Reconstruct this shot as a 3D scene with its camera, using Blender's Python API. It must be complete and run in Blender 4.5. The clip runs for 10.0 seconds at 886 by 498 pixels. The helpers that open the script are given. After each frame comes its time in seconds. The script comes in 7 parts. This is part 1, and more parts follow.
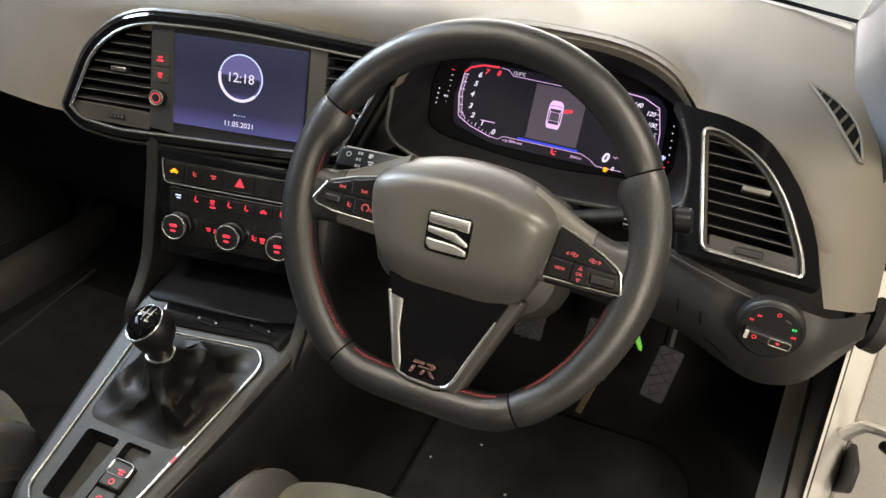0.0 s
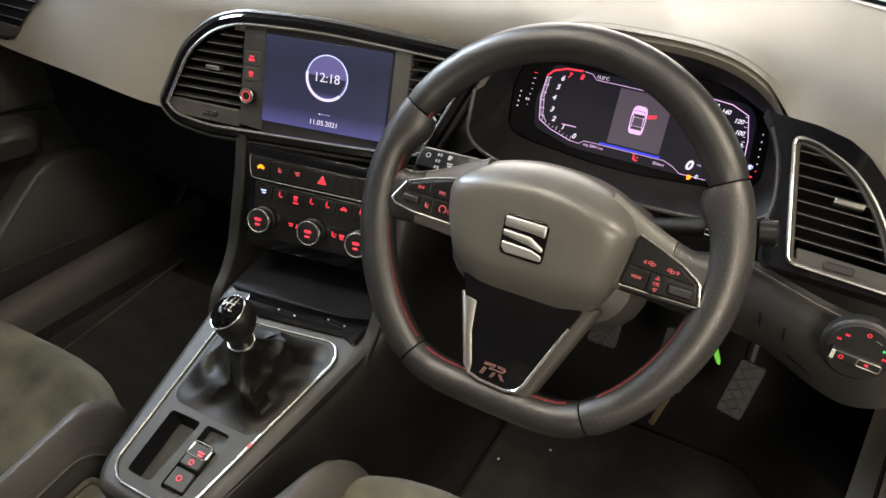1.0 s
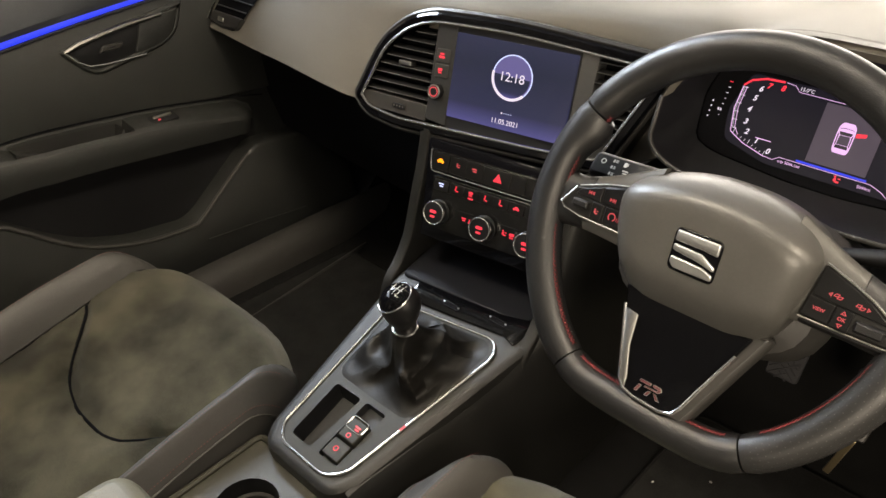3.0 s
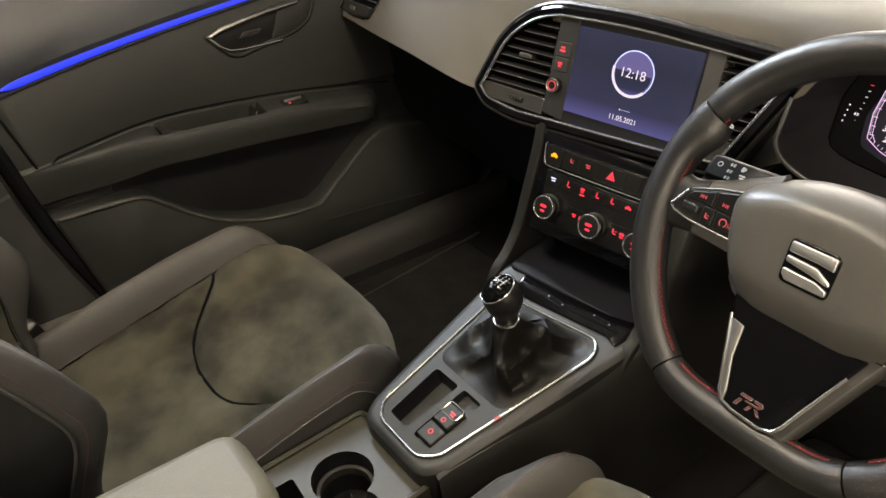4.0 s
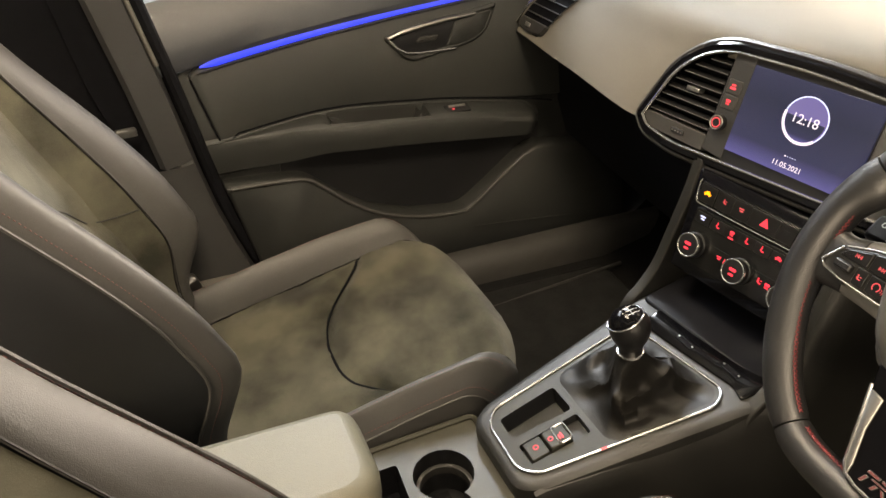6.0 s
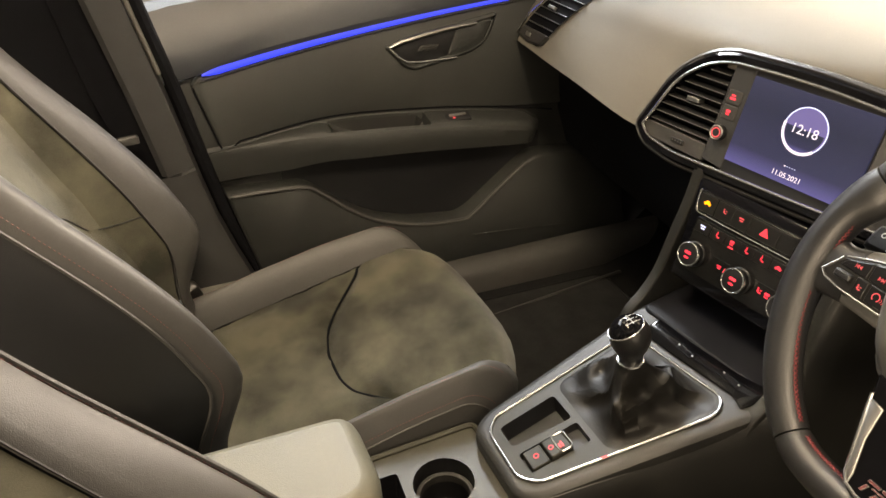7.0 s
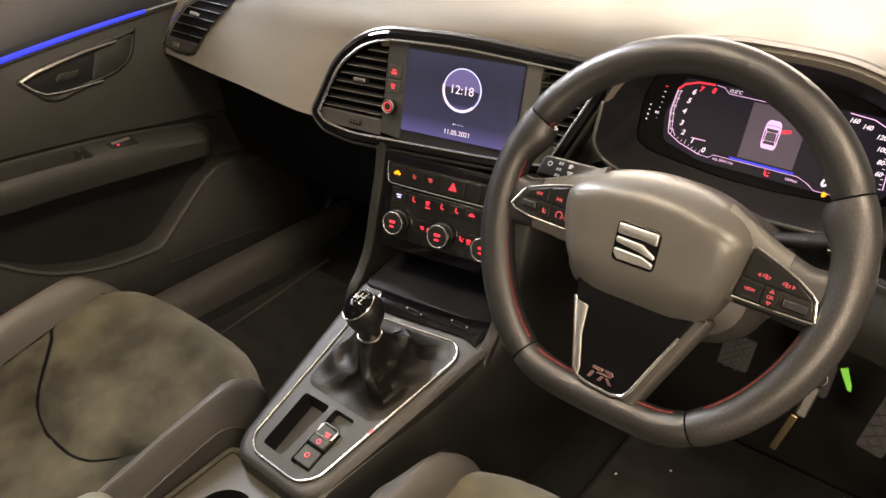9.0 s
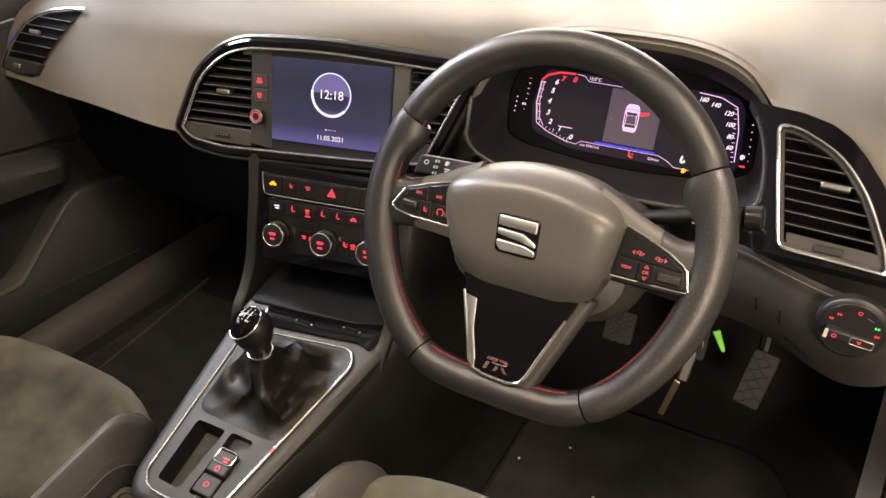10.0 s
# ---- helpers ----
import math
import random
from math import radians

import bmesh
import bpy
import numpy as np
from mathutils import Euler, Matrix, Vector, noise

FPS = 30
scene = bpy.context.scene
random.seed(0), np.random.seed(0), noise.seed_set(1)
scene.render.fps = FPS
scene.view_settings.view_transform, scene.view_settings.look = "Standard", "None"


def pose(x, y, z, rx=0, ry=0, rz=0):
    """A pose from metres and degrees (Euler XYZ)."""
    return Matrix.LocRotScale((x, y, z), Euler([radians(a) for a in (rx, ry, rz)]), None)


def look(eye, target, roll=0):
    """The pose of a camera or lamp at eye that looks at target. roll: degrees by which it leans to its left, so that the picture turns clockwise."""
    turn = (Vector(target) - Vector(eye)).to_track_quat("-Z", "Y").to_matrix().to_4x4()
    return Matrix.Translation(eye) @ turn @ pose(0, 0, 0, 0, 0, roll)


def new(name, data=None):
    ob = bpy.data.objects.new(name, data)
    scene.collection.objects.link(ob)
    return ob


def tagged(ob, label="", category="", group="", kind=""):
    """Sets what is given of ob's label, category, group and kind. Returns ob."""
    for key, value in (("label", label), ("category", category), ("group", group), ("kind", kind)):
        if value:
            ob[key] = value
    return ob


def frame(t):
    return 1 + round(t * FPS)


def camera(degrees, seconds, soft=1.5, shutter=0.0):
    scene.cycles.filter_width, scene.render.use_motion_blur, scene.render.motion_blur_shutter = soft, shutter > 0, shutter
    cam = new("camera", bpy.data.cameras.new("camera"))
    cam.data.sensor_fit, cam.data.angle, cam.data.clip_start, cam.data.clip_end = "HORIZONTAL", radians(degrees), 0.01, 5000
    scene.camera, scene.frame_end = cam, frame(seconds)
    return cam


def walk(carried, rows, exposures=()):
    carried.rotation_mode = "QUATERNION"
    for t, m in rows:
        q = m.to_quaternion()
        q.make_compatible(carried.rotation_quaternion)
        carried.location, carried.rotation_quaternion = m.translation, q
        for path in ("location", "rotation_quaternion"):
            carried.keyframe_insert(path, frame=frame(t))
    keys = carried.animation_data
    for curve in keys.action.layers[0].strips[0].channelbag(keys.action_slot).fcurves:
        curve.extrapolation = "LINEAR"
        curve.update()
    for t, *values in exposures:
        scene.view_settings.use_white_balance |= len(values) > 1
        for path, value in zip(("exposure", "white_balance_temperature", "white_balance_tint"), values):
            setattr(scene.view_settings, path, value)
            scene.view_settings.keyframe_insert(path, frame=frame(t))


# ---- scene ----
cam = camera(61.2, 10.0)
PATH = [
    (0, (0.538, -0.554, 0.981), (-0.029, 1.062, -0.052), 5.2),
    (0.5, (0.541, -0.554, 0.986), (-0.108, 1.024, -0.057), 4.5),
    (1, (0.54, -0.555, 0.985), (-0.212, 0.973, -0.062), 3.8),
    (1.5, (0.54, -0.556, 0.985), (-0.318, 0.91, -0.069), 3.0),
    (2, (0.544, -0.558, 0.985), (-0.425, 0.842, -0.065), 1.9),
    (3.5, (0.559, -0.539, 0.987), (-0.679, 0.605, -0.089), 0.1),
    (4, (0.568, -0.537, 0.991), (-0.778, 0.47, -0.094), -1.1),
    (4.5, (0.575, -0.536, 0.993), (-0.843, 0.361, -0.096), -1.1),
    (5, (0.577, -0.539, 0.994), (-0.909, 0.252, -0.086), 0.1),
    (5.5, (0.587, -0.537, 0.994), (-0.958, 0.163, -0.066), 1.2),
    (7, (0.59, -0.541, 0.997), (-0.976, 0.155, -0.034), 1.3),
    (7.5, (0.588, -0.548, 0.994), (-0.922, 0.271, -0.03), 1.3),
    (8, (0.584, -0.56, 0.992), (-0.808, 0.448, -0.03), 1.0),
    (8.5, (0.582, -0.567, 0.992), (-0.662, 0.619, -0.03), 0.6),
    (9, (0.583, -0.572, 0.991), (-0.503, 0.763, -0.027), 0.0),
    (9.5, (0.581, -0.572, 0.993), (-0.346, 0.88, -0.023), -0.3),
    (10, (0.581, -0.57, 0.992), (-0.251, 0.937, -0.027), -0.4),
]
walk(cam, [(t, look(eye, target, roll)) for t, eye, target, roll in PATH],
     [(0, -0.22, 6330, 10), (1, -0.17, 6430, 11), (2, -0.14, 6600, 13), (3.5, -0.31, 6700, 12), (4.5, -0.08, 6850, 12), (5.5, 0.19, 7150, 13), (7, 0.28, 7500, 14), (8, 0.23, 7520, 17), (8.5, 0.08, 7520, 18), (9, 0.08, 7420, 18), (10, 0.04, 7130, 19)])

# ---- world and light ----
world = bpy.data.worlds.new("showroom_air")
scene.world = world
world.use_nodes = True
world.node_tree.nodes["Background"].inputs[0].default_value = (1.0, 0.9, 0.75, 1)
world.node_tree.nodes["Background"].inputs[1].default_value = 0.034
scene.view_settings.exposure = 0.0


def lamp(name, eye, target, sx, sy, watts, colour):
    data = bpy.data.lights.new(name, "AREA")
    data.shape, data.size, data.size_y, data.energy, data.color = "RECTANGLE", sx, sy, watts, colour
    ob = new(name, data)
    ob.matrix_world = look(eye, target)
    return ob


WARM = (1.0, 0.87, 0.68)
COOL = (0.76, 0.87, 1.0)
lamp("ceiling_lamp_front", (-0.7, 1.6, 2.9), (-0.3, 0.0, 0.5), 1.8, 0.5, 17, WARM)
# These two are aimed down through the added roof opening
lamp("ceiling_lamp_over", (-0.35, -0.85, 2.9), (-0.2, -0.2, 0.5), 1.2, 0.4, 46, WARM)
lamp("ceiling_lamp_side", (1.7, -0.65, 2.9), (-0.3, -0.2, 0.5), 0.6, 0.8, 110, WARM)
lamp("ceiling_lamp_far", (-2.4, 0.6, 2.9), (-1.2, 0.4, 0.0), 0.5, 2.4, 420, COOL)
# Unseen fill lamps, added to brighten the cabin through glass and open door
lamp("fill_light_left", (-2.3, -1.0, 1.95), (-0.35, 0.0, 0.6), 1.6, 0.6, 40, COOL)
lamp("fill_light_rear", (2.2, -3.2, 1.5), (0.75, 0.2, 0.3), 1.2, 0.8, 105, WARM)
lamp("fill_light_side", (2.5, -0.75, 1.9), (-0.2, 0.0, 0.55), 1.6, 0.8, 26, WARM)
lamp("fill_light_front", (-1.4, 5.2, 2.0), (-0.2, -0.6, 0.7), 4.0, 1.2, 375, (1.0, 0.93, 0.85))


# ---- materials ----
def surf(name, colour, rough=0.5, metal=0.0, vary=0.12, bump=0.0, grain=900.0, spec=0.5, sheen=0.0, coat=0.0, patch=9.0, cell=False, hard=1.2, speck=0.6):
    """A procedural surface: base colour that drifts at two scales, and a fine relief."""
    m = bpy.data.materials.new(name)
    m.use_nodes = True
    nt = m.node_tree
    b = nt.nodes["Principled BSDF"]
    b.inputs["Metallic"].default_value = metal
    b.inputs["Specular IOR Level"].default_value = spec
    b.inputs["Sheen Weight"].default_value = sheen
    b.inputs["Coat Weight"].default_value = coat
    b.inputs["Coat Roughness"].default_value = 0.05
    co = nt.nodes.new("ShaderNodeTexCoord")
    big = nt.nodes.new("ShaderNodeTexNoise")
    big.inputs["Scale"].default_value, big.inputs["Detail"].default_value = patch, 5.0
    nt.links.new(co.outputs["Object"], big.inputs["Vector"])
    fine = nt.nodes.new("ShaderNodeTexNoise")
    fine.inputs["Scale"].default_value, fine.inputs["Detail"].default_value = grain * 0.25, 3.0
    nt.links.new(co.outputs["Object"], fine.inputs["Vector"])
    mix = nt.nodes.new("ShaderNodeMath")
    mix.operation = "MULTIPLY_ADD"
    mix.inputs[1].default_value = speck
    nt.links.new(fine.outputs["Fac"], mix.inputs[0])
    nt.links.new(big.outputs["Fac"], mix.inputs[2])
    ramp = nt.nodes.new("ShaderNodeMapRange")
    ramp.inputs["From Min"].default_value, ramp.inputs["From Max"].default_value = 0.5 + 0.5 * speck - 0.35 / hard, 0.5 + 0.5 * speck + 0.35 / hard
    nt.links.new(mix.outputs[0], ramp.inputs["Value"])
    cr = nt.nodes.new("ShaderNodeMix")
    cr.data_type = "RGBA"
    cr.inputs[6].default_value = tuple(c * (1 - vary) for c in colour) + (1,)
    cr.inputs[7].default_value = tuple(min(1, c * (1 + vary)) for c in colour) + (1,)
    nt.links.new(ramp.outputs[0], cr.inputs[0])
    nt.links.new(cr.outputs[2], b.inputs["Base Color"])
    rr = nt.nodes.new("ShaderNodeMapRange")
    rr.inputs["To Min"].default_value, rr.inputs["To Max"].default_value = max(0.02, rough - 0.06), min(1, rough + 0.06)
    nt.links.new(big.outputs["Fac"], rr.inputs["Value"])
    nt.links.new(rr.outputs[0], b.inputs["Roughness"])
    if bump > 0:
        if cell:
            tex = nt.nodes.new("ShaderNodeTexVoronoi")
            tex.inputs["Scale"].default_value = grain
            out = tex.outputs["Distance"]
        else:
            tex = nt.nodes.new("ShaderNodeTexNoise")
            tex.inputs["Scale"].default_value, tex.inputs["Detail"].default_value = grain, 4.0
            out = tex.outputs["Fac"]
        nt.links.new(co.outputs["Object"], tex.inputs["Vector"])
        bp = nt.nodes.new("ShaderNodeBump")
        bp.inputs["Strength"].default_value, bp.inputs["Distance"].default_value = bump, 0.0006
        nt.links.new(out, bp.inputs["Height"])
        nt.links.new(bp.outputs[0], b.inputs["Normal"])
    return m


def glow(name, colour, strength):
    m = bpy.data.materials.new(name)
    m.use_nodes = True
    b = m.node_tree.nodes["Principled BSDF"]
    b.inputs["Base Color"].default_value = (0.02, 0.02, 0.02, 1)
    b.inputs["Emission Color"].default_value = (*colour, 1)
    b.inputs["Emission Strength"].default_value = strength
    return m


PAD = surf("soft_grained_dash", (0.160, 0.148, 0.123), 0.66, spec=0.22, bump=0.22, grain=1500, cell=True, vary=0.06)
PLASTIC = surf("dark_grained_plastic", (0.023, 0.0215, 0.019), 0.5, bump=0.35, grain=1400, cell=True)
SOFT = surf("satin_dark_plastic", (0.034, 0.0325, 0.03), 0.38, bump=0.1, grain=900)
BLACK = surf("black_plastic", (0.007, 0.007, 0.0075), 0.45, bump=0.1)
# Near black; in hollows and gaps its colour carries the shade
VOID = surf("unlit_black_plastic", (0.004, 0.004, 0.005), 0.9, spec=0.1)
PANEL = surf("satin_black_panel", (0.0055, 0.0053, 0.0052), 0.24, vary=0.2)
KEYGLOSS = surf("smooth_black_keys", (0.0062, 0.006, 0.006), 0.28, vary=0.2)
GLOSS = surf("piano_black", (0.004, 0.004, 0.005), 0.06, vary=0.3, spec=0.32)
CHROME = surf("polished_chrome", (0.92, 0.92, 0.91), 0.21, metal=1.0, vary=0.04)
SATIN = surf("satin_metal", (0.5, 0.49, 0.46), 0.3, metal=1.0, vary=0.08)
LEATHER = surf("dark_leather", (0.0115, 0.0114, 0.0115), 0.38, spec=0.62, bump=0.22, grain=1100, cell=True)
HUBSKIN = surf("airbag_skin", (0.070, 0.0680, 0.0620), 0.36, spec=0.6, bump=0.12, grain=1500, cell=True)
PERF = surf("perforated_leather", (0.017, 0.0167, 0.0165), 0.38, spec=0.75, bump=0.22, grain=1000, cell=True)
SEATHIDE = surf("grey_seat_leather", (0.054, 0.0517, 0.0480), 0.48, spec=0.42, bump=0.22, grain=1300, cell=True)
SUEDE = surf("brushed_suede_cloth", (0.0520, 0.0490, 0.0340), 0.95, bump=0.6, grain=2600, vary=0.62, sheen=0.10, patch=10.0, spec=0.15, hard=2.2, speck=0.15)
CARPET = surf("black_carpet", (0.0095, 0.0093, 0.0090), 1.0, bump=1.0, grain=2200, vary=0.4, spec=0.1)
MATCLOTH = surf("mat_carpet", (0.0175, 0.0171, 0.0165), 1.0, bump=1.0, grain=1800, vary=0.4, spec=0.1, patch=20.0)
REARGREY = surf("olive_grey_plastic", (0.036, 0.0340, 0.0235), 0.45, spec=0.38, bump=0.25, grain=1400, cell=True)
DOORGREY = surf("dark_door_plastic", (0.0200, 0.0208, 0.0190), 0.5, bump=0.35, grain=1400, cell=True)
FLANK = surf("smooth_dark_flank", (0.0125, 0.0121, 0.0104), 0.48, bump=0.25, grain=1400, cell=True)
RUBBER = surf("black_rubber", (0.02, 0.02, 0.021), 0.65, bump=0.3)
CONSOLE = surf("warm_grey_plastic", (0.0195, 0.0190, 0.0145), 0.42, spec=0.32, bump=0.15, grain=1300)
LIDHIDE = surf("armrest_leather", (0.114, 0.108, 0.078), 0.48, bump=0.5, grain=900, cell=True, vary=0.08)
TRIMGREY = surf("grey_trim_plastic", (0.042, 0.040, 0.037), 0.42, bump=0.25, grain=1400, cell=True)
MATT = surf("dark_matt_trim", (0.015, 0.0145, 0.013), 0.6, bump=0.25, grain=1400, cell=True)
KICK = surf("pale_kick_plastic", (0.105, 0.098, 0.085), 0.45, bump=0.25, grain=1400, cell=True)
THREAD = surf("red_thread", (0.15, 0.017, 0.02), 0.7)
PALETHREAD = surf("pale_thread", (0.17, 0.065, 0.058), 0.7)
EDGEGREY = surf("grey_vent_edge", (0.085, 0.083, 0.080), 0.3)
PAINT = surf("white_car_paint", (0.78, 0.76, 0.72), 0.22, vary=0.02, coat=1.0)
LIME = surf("lime_tag", (0.15, 0.75, 0.03), 0.5)
ALLOY = surf("brushed_brass", (0.50, 0.40, 0.24), 0.38, metal=1.0)
CLOTH = surf("grey_headliner", (0.35, 0.34, 0.32), 0.95, bump=0.4)
CONCRETE = surf("painted_floor", (0.16, 0.155, 0.145), 0.4, vary=0.2, patch=2.0)
WALLPAINT = surf("pale_wall_paint", (0.5, 0.47, 0.42), 0.85, vary=0.05, patch=1.0)
RED = glow("red_backlight", (1.0, 0.03, 0.06), 1.5)
REDDIM = glow("dim_red_backlight", (1.0, 0.08, 0.10), 0.85)
WHITE = glow("white_backlight", (0.95, 0.85, 1.0), 1.15)
AMBER = glow("amber_backlight", (1.0, 0.32, 0.0), 2.5)
GREEN = glow("green_backlight", (0.05, 1.0, 0.2), 1.2)
BLUE = glow("blue_ambient_light", (0.02, 0.05, 1.0), 1.15)
PALEBLUE = glow("pale_blue_backlight", (0.6, 0.65, 1.0), 1.5)
LILAC = glow("lilac_backlight", (0.9, 0.55, 0.95), 1.3)


def glass_mat(name):
    m = bpy.data.materials.new(name)
    m.use_nodes = True
    b = m.node_tree.nodes["Principled BSDF"]
    b.inputs["Base Color"].default_value = (0.95, 0.98, 0.97, 1)
    b.inputs["Transmission Weight"].default_value = 1.0
    b.inputs["Roughness"].default_value = 0.0
    b.inputs["IOR"].default_value = 1.1
    return m


GLASS = glass_mat("clear_glass")


# ---- shaping ----
def plane(o, yaw=0.0, tilt=0.0, roll=0.0):
    """Local axes: x right, y up the plane, z out of it to the seats. yaw turns it to face right, tilt leans its top away."""
    a, b = radians(yaw), radians(tilt)
    f = Vector((-math.sin(a), math.cos(a), 0))
    u = Vector((math.cos(a), math.sin(a), 0))
    v = f * math.sin(b) + Vector((0, 0, 1)) * math.cos(b)
    m = Matrix((u, v, u.cross(v))).transposed().to_4x4()
    return Matrix.Translation(o) @ m @ pose(0, 0, 0, 0, 0, roll)


def at(x, y, z=0.0, rz=0.0):
    return pose(x, y, z, 0, 0, rz)


I4 = Matrix.Identity(4)


def part(name, bm, material, parent=None, label="", smooth=True):
    """Links a bmesh as one mesh object, under a thing or a part."""
    bmesh.ops.recalc_face_normals(bm, faces=bm.faces)
    me = bpy.data.meshes.new(name)
    bm.to_mesh(me)
    bm.free()
    if smooth:
        me.polygons.foreach_set("use_smooth", [True] * len(me.polygons))
        me.set_sharp_from_angle(angle=radians(32))
        for f in me.polygons:
            if len(f.vertices) > 4:
                f.use_smooth = False
    me.materials.append(material)
    ob = new(name, me)
    ob.parent = parent
    if label:
        ob["label"] = label
    return ob


def thing(name, label, category, kind="", group="", where=(0, 0, 0)):
    ob = tagged(new(name), label, category, group, kind)
    ob.empty_display_size = 0.05
    return ob


def rounded(pts, r=0.005, n=4):
    """A closed outline with its corners rounded."""
    out, k = [], len(pts)
    for i in range(k):
        p, a, b = Vector(pts[i]), Vector(pts[i - 1]), Vector(pts[(i + 1) % k])
        da, db = a - p, b - p
        rr = min(r[i] if isinstance(r, (list, tuple)) else r, da.length * 0.48, db.length * 0.48)
        s, e = p + da.normalized() * rr, p + db.normalized() * rr
        for j in range(n + 1):
            t = j / n
            out.append(s * (1 - t) ** 2 + p * 2 * t * (1 - t) + e * t ** 2)
    return out


def rect(w, h, r=0.003, cx=0.0, cy=0.0, n=4):
    return rounded([(cx - w / 2, cy - h / 2), (cx + w / 2, cy - h / 2), (cx + w / 2, cy + h / 2), (cx - w / 2, cy + h / 2)], r, n)


def circle(r, n=24, cx=0.0, cy=0.0):
    return [Vector((cx + r * math.cos(2 * math.pi * i / n), cy + r * math.sin(2 * math.pi * i / n))) for i in range(n)]


def area2(pts):
    return sum(pts[i - 1].x * pts[i].y - pts[i].x * pts[i - 1].y for i in range(len(pts)))


def grown(pts, d):
    """The outline moved outwards by d (inwards if negative)."""
    sgn, out, k = (1 if area2(pts) > 0 else -1), [], len(pts)
    for i in range(k):
        a, p, b = pts[i - 1], pts[i], pts[(i + 1) % k]
        e1, e2 = (p - a), (b - p)
        if e1.length < 1e-9:
            e1 = e2
        if e2.length < 1e-9:
            e2 = e1
        n1, n2 = Vector((e1.y, -e1.x)).normalized(), Vector((e2.y, -e2.x)).normalized()
        nn = n1 + n2
        nn = nn.normalized() if nn.length > 1e-6 else n1
        out.append(p + nn * (d * sgn / max(0.5, nn.dot(n1))))
    return out


def ring_of(bm, pts, z, m):
    return [bm.verts.new(m @ Vector((p[0], p[1], z if len(p) < 3 else p[2]))) for p in pts]


def bridge(bm, a, b, closed=True):
    k = len(a)
    for i in range(k if closed else k - 1):
        j = (i + 1) % k
        try:
            bm.faces.new((a[i], a[j], b[j], b[i]))
        except ValueError:
            pass


def hollow(pts):
    """Whether the outline turns inwards anywhere."""
    sgn, k = (1 if area2(pts) > 0 else -1), len(pts)
    for i in range(k):
        e1, e2 = pts[i] - pts[i - 1], pts[(i + 1) % k] - pts[i]
        if (e1.x * e2.y - e1.y * e2.x) * sgn < -1e-9:
            return True
    return False


def plate(bm, pts, z0, z1, m=I4, bevel=0.001, back=True):
    """A slab with the given outline, from z0 to z1, with a chamfered front edge."""
    a = ring_of(bm, pts, z0, m)
    s = 1 if z1 > z0 else -1
    if bevel > 0:
        b = ring_of(bm, pts, z1 - s * bevel, m)
        c = ring_of(bm, grown(pts, -bevel * 0.4), z1 - s * bevel * 0.35, m)
        d = ring_of(bm, grown(pts, -bevel), z1, m)
        bridge(bm, a, b), bridge(bm, b, c), bridge(bm, c, d)
    else:
        d = ring_of(bm, pts, z1, m)
        bridge(bm, a, d)
    for lp in ((d, a) if back else (d,)):
        if hollow(pts):
            bmesh.ops.triangle_fill(bm, use_beauty=True, use_dissolve=False, edges=[bm.edges.get((lp[i - 1], lp[i])) for i in range(len(lp))])
        else:
            bm.faces.new(lp)
    return bm


def hoop(bm, outer, w, z0, z1, m=I4, bevel=0.0006):
    """A frame of width w inside the outline."""
    inner = grown(outer, -w)
    a, d = ring_of(bm, outer, z0, m), ring_of(bm, inner, z0, m)
    b, c = ring_of(bm, grown(outer, -bevel), z1, m), ring_of(bm, grown(inner, bevel), z1, m)
    a2, d2 = ring_of(bm, outer, z1 - bevel, m), ring_of(bm, inner, z1 - bevel, m)
    for p, q in ((a, a2), (a2, b), (b, c), (c, d2), (d2, d), (d, a)):
        bridge(bm, p, q)
    return bm


def dish(bm, outer, depth, z, m=I4, slope=0.002):
    """A recess: walls that go down from the outline, and a floor."""
    a = ring_of(bm, outer, z, m)
    b = ring_of(bm, grown(outer, -slope), z - depth, m)
    bridge(bm, a, b)
    bm.faces.new(b)
    return bm


def pierced(bm, outer, holes, z, m=I4):
    """A flat face with openings."""
    loops = [ring_of(bm, o, z, m) for o in (outer, *holes)]
    edges = []
    for lp in loops:
        for i in range(len(lp)):
            edges.append(bm.edges.new((lp[i - 1], lp[i])))
    bmesh.ops.triangle_fill(bm, use_beauty=True, use_dissolve=False, edges=edges)
    return bm


def box(bm, m, sx, sy, sz, bevel=0.002):
    return plate(bm, rect(sx, sy, min(bevel * 1.5, sx * 0.3, sy * 0.3), n=2), -sz / 2, sz / 2, m, min(bevel, sz * 0.4))


def tube(bm, path, radius, n=10, closed=False, caps=True, flat=1.0, up=None):
    """A rod along a path; radius a number or a function of 0..1."""
    path = [Vector(p) for p in path]
    k, rings, last = len(path), [], up
    for i, p in enumerate(path):
        d = (path[(i + 1) % k] - path[i - 1]) if closed else (path[min(i + 1, k - 1)] - path[max(i - 1, 0)])
        d.normalize()
        x = (last if last is not None else (Vector((0, 0, 1)) if abs(d.z) < 0.9 else Vector((0, 1, 0))))
        x = (x - d * x.dot(d)).normalized()
        last = x if up is None else up
        y = d.cross(x)
        r = radius(i / max(1, k - 1)) if callable(radius) else radius
        rings.append([bm.verts.new(p + (x * math.cos(2 * math.pi * j / n) * flat + y * math.sin(2 * math.pi * j / n)) * r) for j in range(n)])
    for a, b in zip(rings, rings[1:] + (rings[:1] if closed else [])):
        bridge(bm, a, b)
    if caps and not closed:
        bm.faces.new(rings[0]), bm.faces.new(rings[-1])
    return bm


